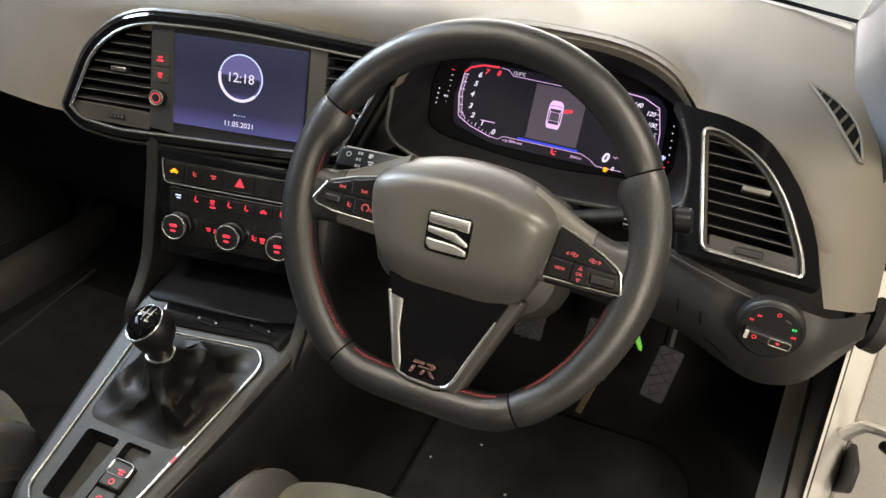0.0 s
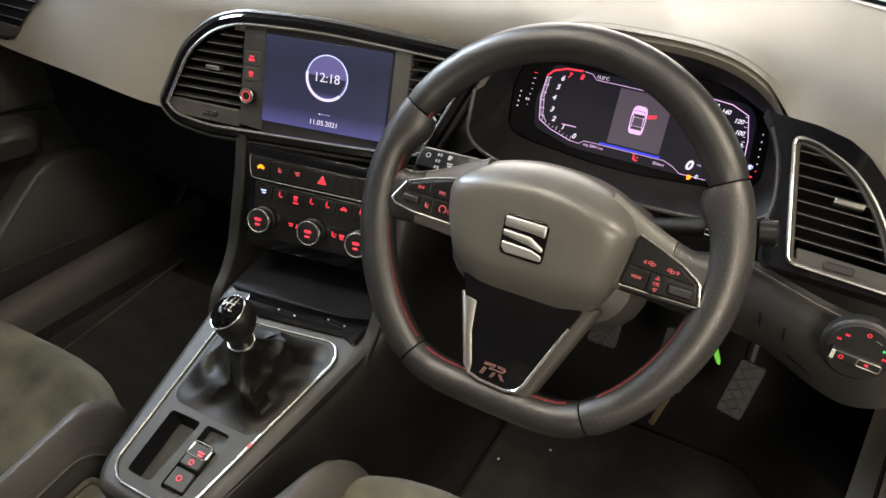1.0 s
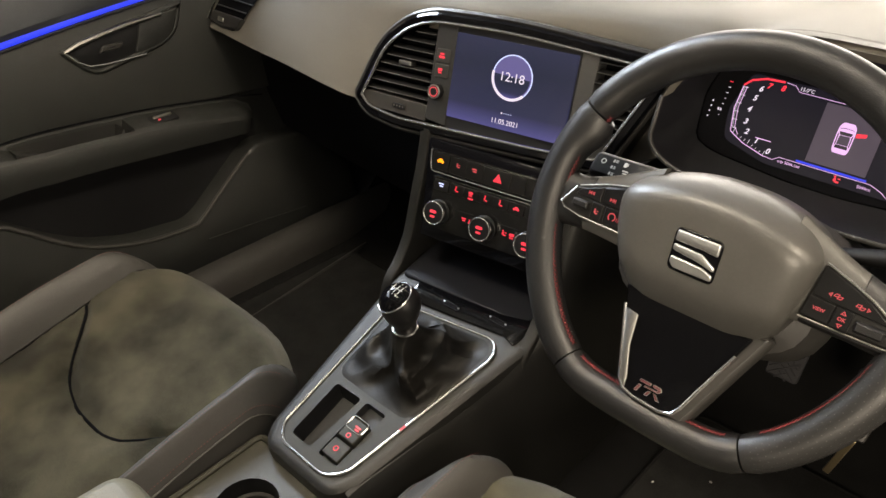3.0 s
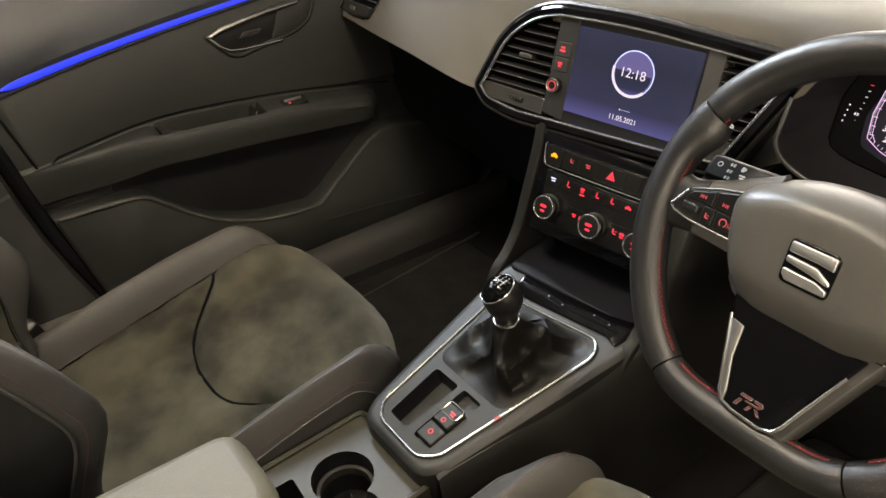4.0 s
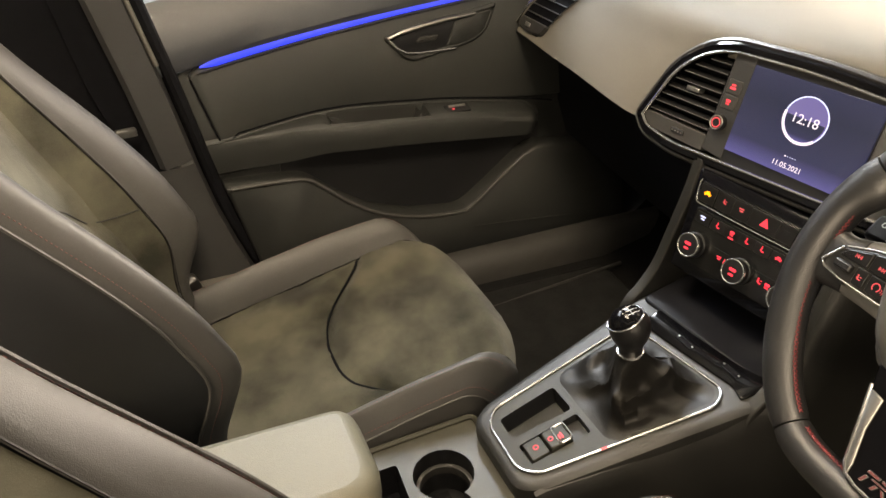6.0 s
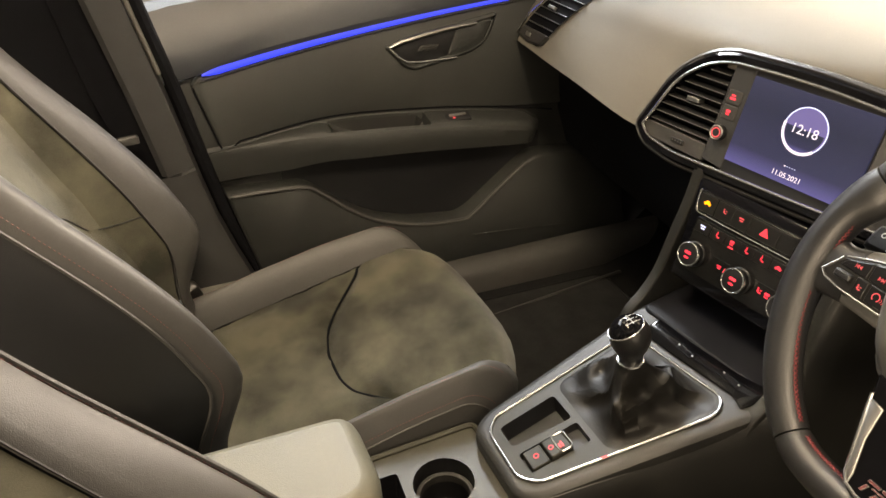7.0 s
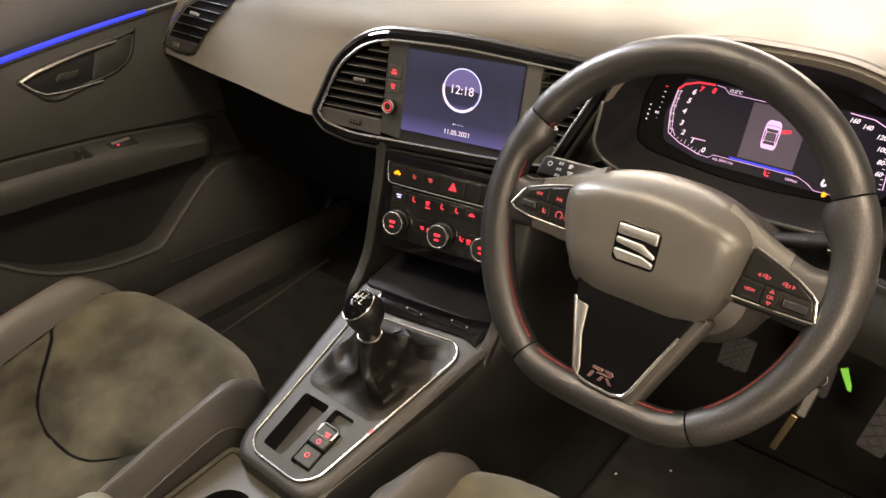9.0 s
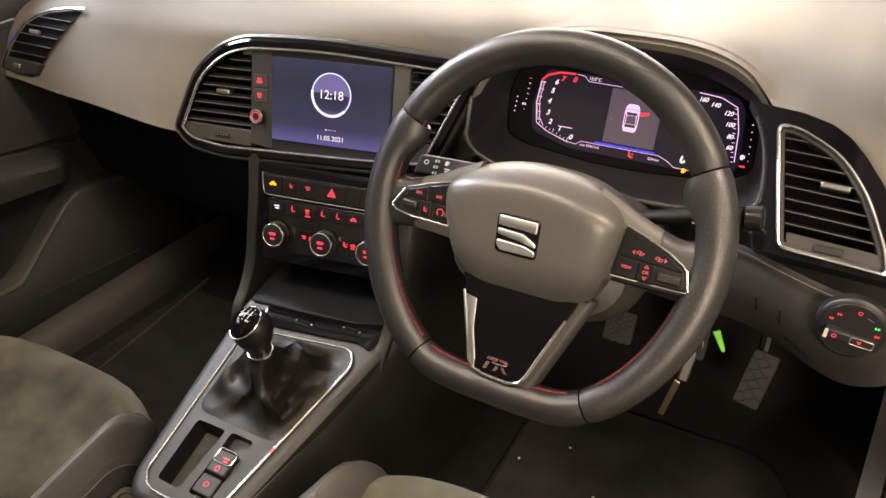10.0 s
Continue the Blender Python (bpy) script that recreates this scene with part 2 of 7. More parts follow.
def lathe(bm, profile, m=I4, n=28):
    """A turned body: (radius, height) from bottom to top."""
    rings = [ring_of(bm, circle(max(r, 1e-5), n), z, m) for r, z in profile]
    for a, b in zip(rings, rings[1:]):
        bridge(bm, a, b)
    bm.faces.new(rings[0]), bm.faces.new(rings[-1])
    return bm


def skin(bm, rows, m=I4, closed=False):
    """A sheet through rows of points."""
    vs = [[bm.verts.new(m @ Vector(p)) for p in row] for row in rows]
    for a, b in zip(vs, vs[1:]):
        bridge(bm, a, b, closed)
    return vs


def loop_tube(pts, z, m, r, n=8):
    """A closed rod along an outline."""
    return tube(bmesh.new(), [m @ Vector((p[0], p[1], z)) for p in pts], r, n, True)


def smooth01(t):
    t = min(1.0, max(0.0, t))
    return t * t * (3 - 2 * t)


def lerp(a, b, t):
    return a + (b - a) * t


def keyed(x, keys):
    """A value that runs smoothly through (x, value) keys, without waves."""
    if x <= keys[0][0]:
        return keys[0][1]
    if x >= keys[-1][0]:
        return keys[-1][1]
    n = len(keys)
    d = [(keys[i + 1][1] - keys[i][1]) / (keys[i + 1][0] - keys[i][0]) for i in range(n - 1)]
    g = [d[0]] + [0.0 if d[i - 1] * d[i] <= 0 else 2 * d[i - 1] * d[i] / (d[i - 1] + d[i]) for i in range(1, n - 1)] + [d[-1]]
    for i in range(n - 1):
        xa, a = keys[i]
        xb, b = keys[i + 1]
        if x <= xb:
            h, t = xb - xa, (x - xa) / (xb - xa)
            return a * (1 + 2 * t) * (1 - t) ** 2 + g[i] * h * t * (1 - t) ** 2 + b * t * t * (3 - 2 * t) + g[i + 1] * h * t * t * (t - 1)


def curve_pts(pts, n=8, closed=False):
    """A smooth line through a few points."""
    pts = [Vector(p) for p in pts]
    k, out = len(pts), []
    for i in range(k if closed else k - 1):
        p0, p1 = pts[(i - 1) % k] if closed or i > 0 else pts[0], pts[i]
        p2 = pts[(i + 1) % k]
        p3 = pts[(i + 2) % k] if closed or i + 2 < k else pts[-1]
        for j in range(n):
            t = j / n
            out.append(0.5 * ((2 * p1) + (p2 - p0) * t + (2 * p0 - 5 * p1 + 4 * p2 - p3) * t * t + (3 * p1 - p0 - 3 * p2 + p3) * t ** 3))
    if not closed:
        out.append(pts[-1])
    return out


def words(text, size, m, material, parent, name="lettering", label="", bold=0.0, slant=0.0):
    cu = bpy.data.curves.new("letters", "FONT")
    cu.offset, cu.shear = size * bold, slant
    cu.body, cu.size, cu.align_x, cu.align_y, cu.extrude = text, size, "CENTER", "CENTER", 0.0001
    ob = bpy.data.objects.new("letters", cu)
    scene.collection.objects.link(ob)
    me = bpy.data.meshes.new_from_object(ob.evaluated_get(bpy.context.evaluated_depsgraph_get()))
    bpy.data.objects.remove(ob)
    me.transform(m)
    me.materials.clear()
    me.materials.append(material)
    out = new(name, me)
    out.parent = parent
    if label:
        out["label"] = label
    return out


def slab(name, pts, z0, z1, m, material, parent, bevel=0.001, label=""):
    return part(name, plate(bmesh.new(), pts, z0, z1, m, bevel), material, parent, label)


def icon(kind, m, s, material, parent, name="icon"):
    """A small backlit sign of height s, of a few strokes."""
    bm = bmesh.new()
    bars = {
        "seat": [(-0.15, 0.1, 0.22, 0.75, -15), (0.2, -0.3, 0.6, 0.22, 0), (-0.12, 0.55, 0.25, 0.2, 0)],
        "car": [(0, -0.1, 1.3, 0.3, 0), (0.0, 0.18, 0.7, 0.28, 0), (-0.4, -0.3, 0.25, 0.2, 0), (0.4, -0.3, 0.25, 0.2, 0)],
        "demist": [(0, 0.2, 0.9, 0.45, 0), (-0.25, -0.3, 0.15, 0.4, 20), (0.0, -0.3, 0.15, 0.4, 20), (0.25, -0.3, 0.15, 0.4, 20)],
        "lines": [(0, 0.25, 1.2, 0.28, 0), (0.1, -0.2, 0.9, 0.28, 0)],
        "off": [(0, 0.3, 0.9, 0.3, 0), (0, -0.25, 1.2, 0.4, 0)],
        "belt": [(-0.2, 0.35, 0.3, 0.3, 0), (-0.15, -0.05, 0.3, 0.5, -15), (0.2, -0.3, 0.6, 0.22, 0), (0.35, 0.15, 0.4, 0.12, 0)],
        "skip": [(-0.25, 0, 0.14, 0.7, 0), (0.05, 0.15, 0.45, 0.14, 35), (0.05, -0.15, 0.45, 0.14, -35), (0.28, 0, 0.12, 0.6, 0)],
        "dial": [(0, 0.25, 0.9, 0.35, 0), (0, -0.35, 0.7, 0.25, 0)],
        "lamp": [(-0.25, 0, 0.35, 0.6, 0), (0.3, 0.2, 0.5, 0.12, 0), (0.3, 0, 0.5, 0.12, 0), (0.3, -0.2, 0.5, 0.12, 0)],
        "pump": [(-0.1, 0, 0.6, 0.9, 0), (0.35, 0.1, 0.14, 0.6, 0)],
        "ring": [],
    }[kind]
    for x, y, w, h, r in bars:
        plate(bm, rect(w * s, h * s, 0.12 * s, n=1), 0, 0.0002, m @ at(x * s, y * s, 0, r), 0, back=False)
    if kind in ("ring",):
        hoop(bm, circle(0.5 * s, 16), 0.16 * s, 0, 0.0002, m, 0)
    return part(name, bm, material, parent, smooth=False)


# ---- the shell: floor, sills, doors, roof, showroom ----
def ground_and_room():
    bm = bmesh.new()
    box(bm, pose(0, 0, -0.37), 400, 400, 0.04, 0.001)
    tagged(part("ground", bm, CONCRETE), "grey painted showroom floor around the car", "floor", kind="structure")
    for name, m, w, h in (("wall_north", pose(0, 6.1, 1.3, 90), 14, 3.3), ("wall_south", pose(0, -6.1, 1.3, 90), 14, 3.3),
                          ("wall_west", pose(-6.1, 0, 1.3, 90, 0, 90), 12, 3.3), ("wall_east", pose(6.1, 0, 1.3, 90, 0, 90), 12, 3.3)):
        bm = bmesh.new()
        box(bm, m, w, h, 0.12, 0.001)
        tagged(part(name, bm, WALLPAINT), "plain pale painted showroom wall", "wall", kind="structure")
    bm = bmesh.new()
    box(bm, pose(0, 0, 3.0), 14, 14, 0.1, 0.001)
    tagged(part("ceiling", bm, surf("grey_ceiling_paint", (0.22, 0.21, 0.2), 0.9, vary=0.06, patch=1.0)), "plain pale showroom ceiling", "ceiling", kind="structure")


ground_and_room()


def glass_foot(x):
    """How far forward the windscreen meets the dash."""
    return 0.56 + 0.32 * (1 - min(1, abs(x) / 0.735) ** 1.6)


def car_shell():
    # cabin floor: footwells each side of a raised tunnel
    bm = bmesh.new()
    rows = []
    for y, lift in ((-1.6, 0.02), (-0.6, 0.0), (0.1, 0.0), (0.4, 0.0), (0.52, 0.03), (0.75, 0.25), (0.9, 0.5)):
        row = []
        for x in (-0.69, -0.63, -0.6, -0.4, -0.16, -0.12, -0.05, 0.05, 0.12, 0.16, 0.4, 0.6, 0.66, 0.78):
            z = 0.08 + lift + (0.09 * smooth01((0.11 - abs(x)) / 0.04))
            row.append((x, y, z))
        rows.append(row)
    skin(bm, rows)
    tagged(part("floor", bm, CARPET), "black carpeted footwell floor of the car", "car floor", kind="structure")
    # sill trims
    for sx, name in ((-1, "trim_1"),):
        bm = bmesh.new()
        prof = [(0.603, 0.05), (0.606, 0.10), (0.613, 0.123), (0.625, 0.138), (0.640, 0.145), (0.655, 0.145), (0.668, 0.136), (0.676, 0.11)]
        rows = []
        for y, dz in ((-0.6, -0.01), (-0.1, -0.005), (0.1, 0.0), (0.3, 0.004), (0.40, 0.006), (0.62, 0.006)):
            rows.append([(sx * x, y, z + dz) for x, z in prof])
        skin(bm, rows)
        tagged(part(name, bm, TRIMGREY), "smooth grey plastic door sill trim", "sill trim", kind="structure")
    # roof and rear closing the cabin
    bm = bmesh.new()
    rows = []
    for y, z in ((-2.0, 1.0), (-1.7, 1.2), (-1.2, 1.28), (-0.85, 1.30), (-0.6, 1.30), (-0.3, 1.29), (-0.02, 1.26), (0.12, 1.22)):
        rows.append([(x, y, z - 0.16 * (abs(x) / 0.66) ** 3) for x in (-0.64, -0.6, -0.44, 0, 0.44, 0.6, 0.64)])
    vs = skin(bm, rows)
    # an added opening, unseen, that lets lamp light down to the seats
    holes = [f for f in bm.faces if abs(f.calc_center_median().x) < 0.43 and -0.85 < f.calc_center_median().y < -0.02]
    bmesh.ops.delete(bm, geom=holes, context="FACES")
    ob = part("roof_lining", bm, CLOTH)
    so = ob.modifiers.new("thickness", "SOLIDIFY")
    so.thickness = 0.03
    tagged(ob, "plain grey cloth roof lining", "roof lining", kind="structure")
    bm = bmesh.new()
    box(bm, pose(0, -1.62, 0.35, 90), 1.4, 0.8, 0.04, 0.01)
    tagged(part("wall_rear", bm, BLACK), "plain dark panel closing the cabin rear", "car panel", kind="structure")
    for x in (-0.705, 0.79):
        bm = bmesh.new()
        box(bm, pose(x, 0.69, 0.38), 0.02, 0.54, 0.72, 0.004)
        tagged(part("wall_side", bm, BLACK), "dark side wall of the footwell", "car panel", kind="structure")
    bm = bmesh.new()
    box(bm, pose(0, 0.95, 0.38), 1.6, 0.03, 0.74, 0.004)
    tagged(part("wall_front", bm, BLACK), "dark bulkhead behind the dash", "car panel", kind="structure")
    # glass that covers the added opening
    bm = bmesh.new()
    plate(bm, rect(0.90, 0.85, 0.06, 0, -0.435), 1.297, 1.303)
    ob = tagged(part("added_roof_glass", bm, GLASS), "clear glass over the added roof opening", "roof glass", kind="structure")
    ob.visible_shadow = False
    # windscreen
    bm = bmesh.new()
    rows = []
    frit = []
    for t in (0, 0.008, 0.016, 0.25, 0.5, 0.75, 1):
        row = []
        for x in (-0.735, -0.7, -0.6, -0.5, -0.25, 0, 0.25, 0.5, 0.6, 0.7, 0.735):
            row.append((x * lerp(1, 0.9, t), lerp(glass_foot(x) + 0.01, 0.12 - 0.04 * (x / 0.7) ** 2, t), lerp(0.762, 1.21 - 0.13 * (x / 0.7) ** 4, t) + 0.03 * math.sin(math.pi * t)))
        if t <= 0.016:
            frit.append([(p[0], p[1] - 0.004, p[2] + 0.002) for p in row])
        rows.append(row)
    skin(bm, rows)
    fb = bmesh.new()
    skin(fb, frit)
    tagged(part("windscreen_border", fb, surf("dark_glass_border", (0.06, 0.072, 0.09), 0.3)), "dark printed lower border of the windscreen", "windscreen", kind="structure")
    ob = tagged(part("window_1", bm, GLASS), "clear sloping windscreen glass", "windscreen", kind="structure")
    ob.visible_shadow = False
    # bonnet beyond the glass
    bm = bmesh.new()
    skin(bm, [[(x, lerp(glass_foot(min(0.735, abs(x))) + 0.035, 1.9, k), lerp(0.772, 0.66, k ** 1.5) - 0.05 * (abs(x) / 0.8) ** 3 - (0.12 if k == 1 else 0)) for x in (-0.8, -0.74, -0.6, -0.4, -0.2, 0, 0.2, 0.4, 0.6, 0.74, 0.8)] for k in (0, 0.1, 0.3, 0.55, 0.8, 0.95, 1)])
    ob = part("bonnet", bm, PAINT)
    so = ob.modifiers.new("thickness", "SOLIDIFY")
    so.thickness = 0.012
    tagged(ob, "white painted bonnet beyond the windscreen", "car bonnet", kind="structure")
    # trim where the driver's pillar grows out of the dash
    bm = bmesh.new()
    rows = []
    for lift, out, back in ((-0.03, -0.004, 0.0), (0.0, 0.0, 0.0), (0.012, 0.010, 0.0), (0.06, 0.022, -0.01), (0.14, 0.030, -0.06), (0.30, 0.02, -0.20)):
        rows.append([(x + out - 0.005, y + back, z + lift + 0.008) for x, y, z in ((0.715, 0.215, 0.692), (0.690, 0.27, 0.722), (0.680, 0.33, 0.738), (0.681, 0.40, 0.749), (0.686, 0.50, 0.757), (0.694, 0.60, 0.762), (0.705, 0.70, 0.765))])
    skin(bm, rows)
    tagged(part("pillar_base", bm, surf("slate_pillar_trim", (0.0310, 0.0329, 0.0372), 0.45, bump=0.2, grain=1300, cell=True)), "slate grey trim at the foot of the front pillar", "pillar", kind="structure")
    # cowl edge under the glass and the two front pillars
    for sx in (-1, 1):
        bm = bmesh.new()
        tube(bm, [(sx * 0.765, 0.50, 0.66), (sx * 0.755, 0.50, 0.76), (sx * 0.735, 0.42, 0.88), (sx * 0.70, 0.25, 1.03), (sx * 0.65, 0.1, 1.10)], 0.035, 12, flat=0.7)
        tagged(part("pillar_front", bm, PLASTIC), "grey trimmed front roof pillar", "pillar", kind="structure")


car_shell()


# ---- dashboard ----
def hood(x):
    """Height of the binnacle's lip over x; None outside it."""
    a = abs(x - 0.357) / (0.172 if x < 0.357 else 0.188)
    return None if a >= 1 else 0.655 + 0.112 * (1 - a ** (2.8 if x < 0.357 else 3.4)) ** 0.5


# (x, ((y, z) from the lower front edge over the top to the windscreen))
DASH = [
    (-0.735, ((0.200, 0.592), (0.212, 0.628), (0.232, 0.660), (0.272, 0.690), (0.35, 0.703), (0.45, 0.715), (0.60, 0.73), (0.80, 0.745))),
    (-0.70, ((0.183, 0.592), (0.195, 0.628), (0.215, 0.662), (0.252, 0.698), (0.33, 0.716), (0.45, 0.728), (0.65, 0.742), (0.85, 0.752))),
    (-0.52, ((0.175, 0.583), (0.189, 0.622), (0.212, 0.667), (0.248, 0.712), (0.32, 0.733), (0.45, 0.745), (0.70, 0.755), (0.95, 0.762))),
    (-0.31, ((0.165, 0.573), (0.178, 0.620), (0.197, 0.675), (0.222, 0.722), (0.29, 0.743), (0.45, 0.755), (0.75, 0.763), (1.02, 0.766))),
    (-0.10, ((0.200, 0.560), (0.210, 0.620), (0.218, 0.680), (0.222, 0.728), (0.28, 0.748), (0.45, 0.760), (0.75, 0.767), (1.05, 0.768))),
    (0.12, ((0.245, 0.560), (0.255, 0.620), (0.262, 0.680), (0.268, 0.729), (0.30, 0.752), (0.45, 0.763), (0.75, 0.768), (1.05, 0.768))),
    (0.19, ((0.255, 0.600), (0.260, 0.650), (0.265, 0.700), (0.270, 0.735), (0.31, 0.760), (0.45, 0.767), (0.75, 0.769), (1.04, 0.767))),
    (0.52, ((0.200, 0.640), (0.210, 0.665), (0.222, 0.700), (0.240, 0.725), (0.30, 0.752), (0.45, 0.765), (0.75, 0.768), (0.98, 0.766))),
    (0.60, ((0.128, 0.610), (0.155, 0.650), (0.183, 0.692), (0.208, 0.726), (0.27, 0.748), (0.42, 0.760), (0.70, 0.765), (0.93, 0.762))),
    (0.68, ((0.118, 0.600), (0.140, 0.635), (0.165, 0.672), (0.200, 0.712), (0.26, 0.737), (0.40, 0.752), (0.65, 0.758), (0.86, 0.756))),
    (0.71, ((0.125, 0.600), (0.148, 0.632), (0.176, 0.665), (0.215, 0.700), (0.28, 0.724), (0.40, 0.738), (0.62, 0.748), (0.83, 0.748))),
    (0.735, ((0.165, 0.585), (0.185, 0.610), (0.215, 0.640), (0.255, 0.668), (0.31, 0.690), (0.42, 0.708), (0.60, 0.725), (0.79, 0.735))),
]


def dash_row(x):
    row = []
    for (xa, a), (xb, b) in zip(DASH, DASH[1:]):
        if xa <= x <= xb:
            t = smooth01((x - xa) / (xb - xa)) * 0.5 + 0.5 * (x - xa) / (xb - xa)
            row = [(lerp(p[0], q[0], t), lerp(p[1], q[1], t)) for p, q in zip(a, b)]
            break
    fine = [tuple(p) for p in curve_pts([(y, z, 0) for y, z in row], 5)]
    out = []
    lip = hood(x)
    for i, (y, z, _) in enumerate(fine):
        if lip is not None:
            ly = 0.205 + (lip - 0.655) * 0.42
            if y < ly + 0.02:
                k = i / 40
                z, y = lip + 0.004 * k, max(ly, y)
            # swell of the hood, fading towards the windscreen
            over = ((lip + 0.008) - z) * smooth01((0.546 - x) / 0.022)
            if over > 0 and y >= ly:
                z += over * math.exp(-((y - ly) / 0.16) ** 2)
        if 0.512 < x < 0.668:
            vt = keyed(x - 0.60, ((-0.1006, 0.078), (-0.0864, 0.0742), (-0.0463, 0.0713), (-0.017, 0.0642), (0.0018, 0.0536), (0.0192, 0.037), (0.0377, 0.0152), (0.0548, -0.0122), (0.066, -0.038), (0.07, -0.047)))
            ey, ez = 0.165 + vt * 0.574, 0.675 + vt * 0.819
            if z < ez:
                y, z = ey + 0.004, ez - 0.004 + 0.003 * i / 40
        if y > 0.4:
            y = 0.4 + (y - 0.4) * (glass_foot(x) - 0.4) / (fine[-1][0] - 0.4)
        out.append((x, y, z))
    return out


dashboard = thing("dashboard", "dark grey soft-grained dashboard with a hooded instrument binnacle", "dashboard")
bm = bmesh.new()
xs = [-0.735, -0.72, -0.70] + [lerp(-0.66, 0.17, i / 24) for i in range(25)] + [0.18, 0.186, 0.188, 0.192, 0.198, 0.205, 0.215] + \
     [lerp(0.23, 0.485, i / 16) for i in range(17)] + [0.497, 0.507, 0.517, 0.527, 0.535, 0.541, 0.544, 0.548] + [lerp(0.56, 0.735, i / 10) for i in range(11)]
skin(bm, [dash_row(x) for x in xs])
near = [v for v in bm.verts if 0.505 < v.co.x < 0.60 and v.co.y > 0.218 and v.co.z > 0.715]
for _ in range(8):
    bmesh.ops.smooth_vert(bm, verts=near, factor=0.5, use_axis_x=False, use_axis_y=True, use_axis_z=True)
part("upper_pad", bm, PAD, dashboard, "soft grained dash top")

# glovebox side and hollow under the passenger's pad; the shade is in its near-black colour
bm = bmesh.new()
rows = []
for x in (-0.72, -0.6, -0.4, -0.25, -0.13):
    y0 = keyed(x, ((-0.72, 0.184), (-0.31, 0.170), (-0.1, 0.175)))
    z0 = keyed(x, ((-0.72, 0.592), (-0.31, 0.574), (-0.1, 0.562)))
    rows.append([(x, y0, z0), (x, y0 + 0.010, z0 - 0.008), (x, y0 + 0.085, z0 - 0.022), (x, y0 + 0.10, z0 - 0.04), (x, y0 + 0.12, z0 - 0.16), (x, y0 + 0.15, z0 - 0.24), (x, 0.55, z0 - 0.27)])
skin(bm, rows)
part("glovebox", bm, surf("shade_black_glovebox", (0.004, 0.004, 0.0048), 0.7, spec=0.2, bump=0.3, grain=1400, cell=True), dashboard, "glovebox lid coloured near black for the deep shade")

# knee panel under the driver's dials, with its rounded end
bm = bmesh.new()
rows = []
for i in range(73):
    x = lerp(0.13, 0.732, i / 72)
    edge = smooth01((x - 0.66) / 0.07)
    y0 = keyed(x, ((0.13, 0.19), (0.36, 0.21), (0.52, 0.15), (0.60, 0.122), (0.68, 0.112), (0.732, 0.16)))
    zt = keyed(x, ((0.13, 0.60), (0.25, 0.582), (0.36, 0.570), (0.47, 0.585), (0.53, 0.609), (0.573, 0.6055), (0.615, 0.5997), (0.68, 0.594), (0.732, 0.584)))
    zb = keyed(x, ((0.13, 0.49), (0.40, 0.485), (0.56, 0.515), (0.65, 0.492), (0.69, 0.505), (0.732, 0.53)))
    rows.append([(x, y0, zt), (x, y0 - 0.006, zt - 0.015), (x, y0 - 0.012, lerp(zt, zb, 0.4)), (x, y0 - 0.004 + 0.01 * edge, lerp(zt, zb, 0.75)),
                 (x, y0 + 0.012, zb), (x, y0 + 0.03, zb - 0.008), (x, y0 + 0.16, zb + 0.0), (x, y0 + 0.3, zb + 0.05)])
skin(bm, rows)
part("knee_panel", bm, surf("dark_knee_plastic", (0.0265, 0.0260, 0.0250), 0.45, bump=0.25, grain=1400, cell=True), dashboard, "grained lower dash panel over the driver's knees")


def knee_y(x):
    return keyed(x, ((0.13, 0.19), (0.36, 0.21), (0.52, 0.15), (0.60, 0.122), (0.68, 0.112), (0.732, 0.16)))


# lighter tube that stands for the light caught on the panel's ledge
bm = bmesh.new()
tube(bm, [(x, knee_y(x) - 0.007, keyed(x, ((0.13, 0.60), (0.25, 0.582), (0.36, 0.570), (0.47, 0.585), (0.53, 0.609), (0.573, 0.6055), (0.615, 0.5997), (0.68, 0.594), (0.732, 0.584))) - 0.004) for x in [lerp(0.515, 0.64, i / 20) for i in range(21)]], 0.0015, 6)
part("panel_crease", bm, TRIMGREY, dashboard, "paler edge for the lit ledge of the knee panel")
for pts in ([(0.556, 0.566), (0.5585, 0.552)], [(0.580, 0.563), (0.5825, 0.549)], [(0.590, 0.536), (0.604, 0.530), (0.616, 0.523)]):
    bm = bmesh.new()
    tube(bm, [(x, knee_y(x) - 0.0118, z) for x, z in pts], 0.0008, 5)
    part("panel_slot", bm, VOID, dashboard)

# binnacle funnel from the lip down to the dials
CL = plane((0.36, 0.285, 0.68), 0, 20)
outer = []
N = 64
for i in range(N):
    th = 2 * math.pi * i / N
    c, s = math.cos(th), math.sin(th)
    sx = (0.168 if c < 0 else 0.184) * math.copysign(abs(c) ** 0.62, c)
    if s >= 0:
        z = hood(0.357 + sx * 0.999) or 0.66
        outer.append(Vector((0.357 + sx, 0.203 + (z - 0.655) * 0.42, z + 0.002)))
    else:
        dip = 0.655 - 0.045 * abs(s) ** 0.7
        outer.append(Vector((0.357 + sx, 0.203 - 0.012 * abs(s), dip)))
dial = rounded([(-0.145, -0.055), (-0.12, -0.064), (-0.03, -0.072), (0.03, -0.072), (0.12, -0.064), (0.156, -0.05), (0.152, 0.0), (0.14, 0.03), (0.09, 0.047), (0, 0.053), (-0.09, 0.047), (-0.14, 0.032), (-0.15, 0.0)], 0.012, 5)


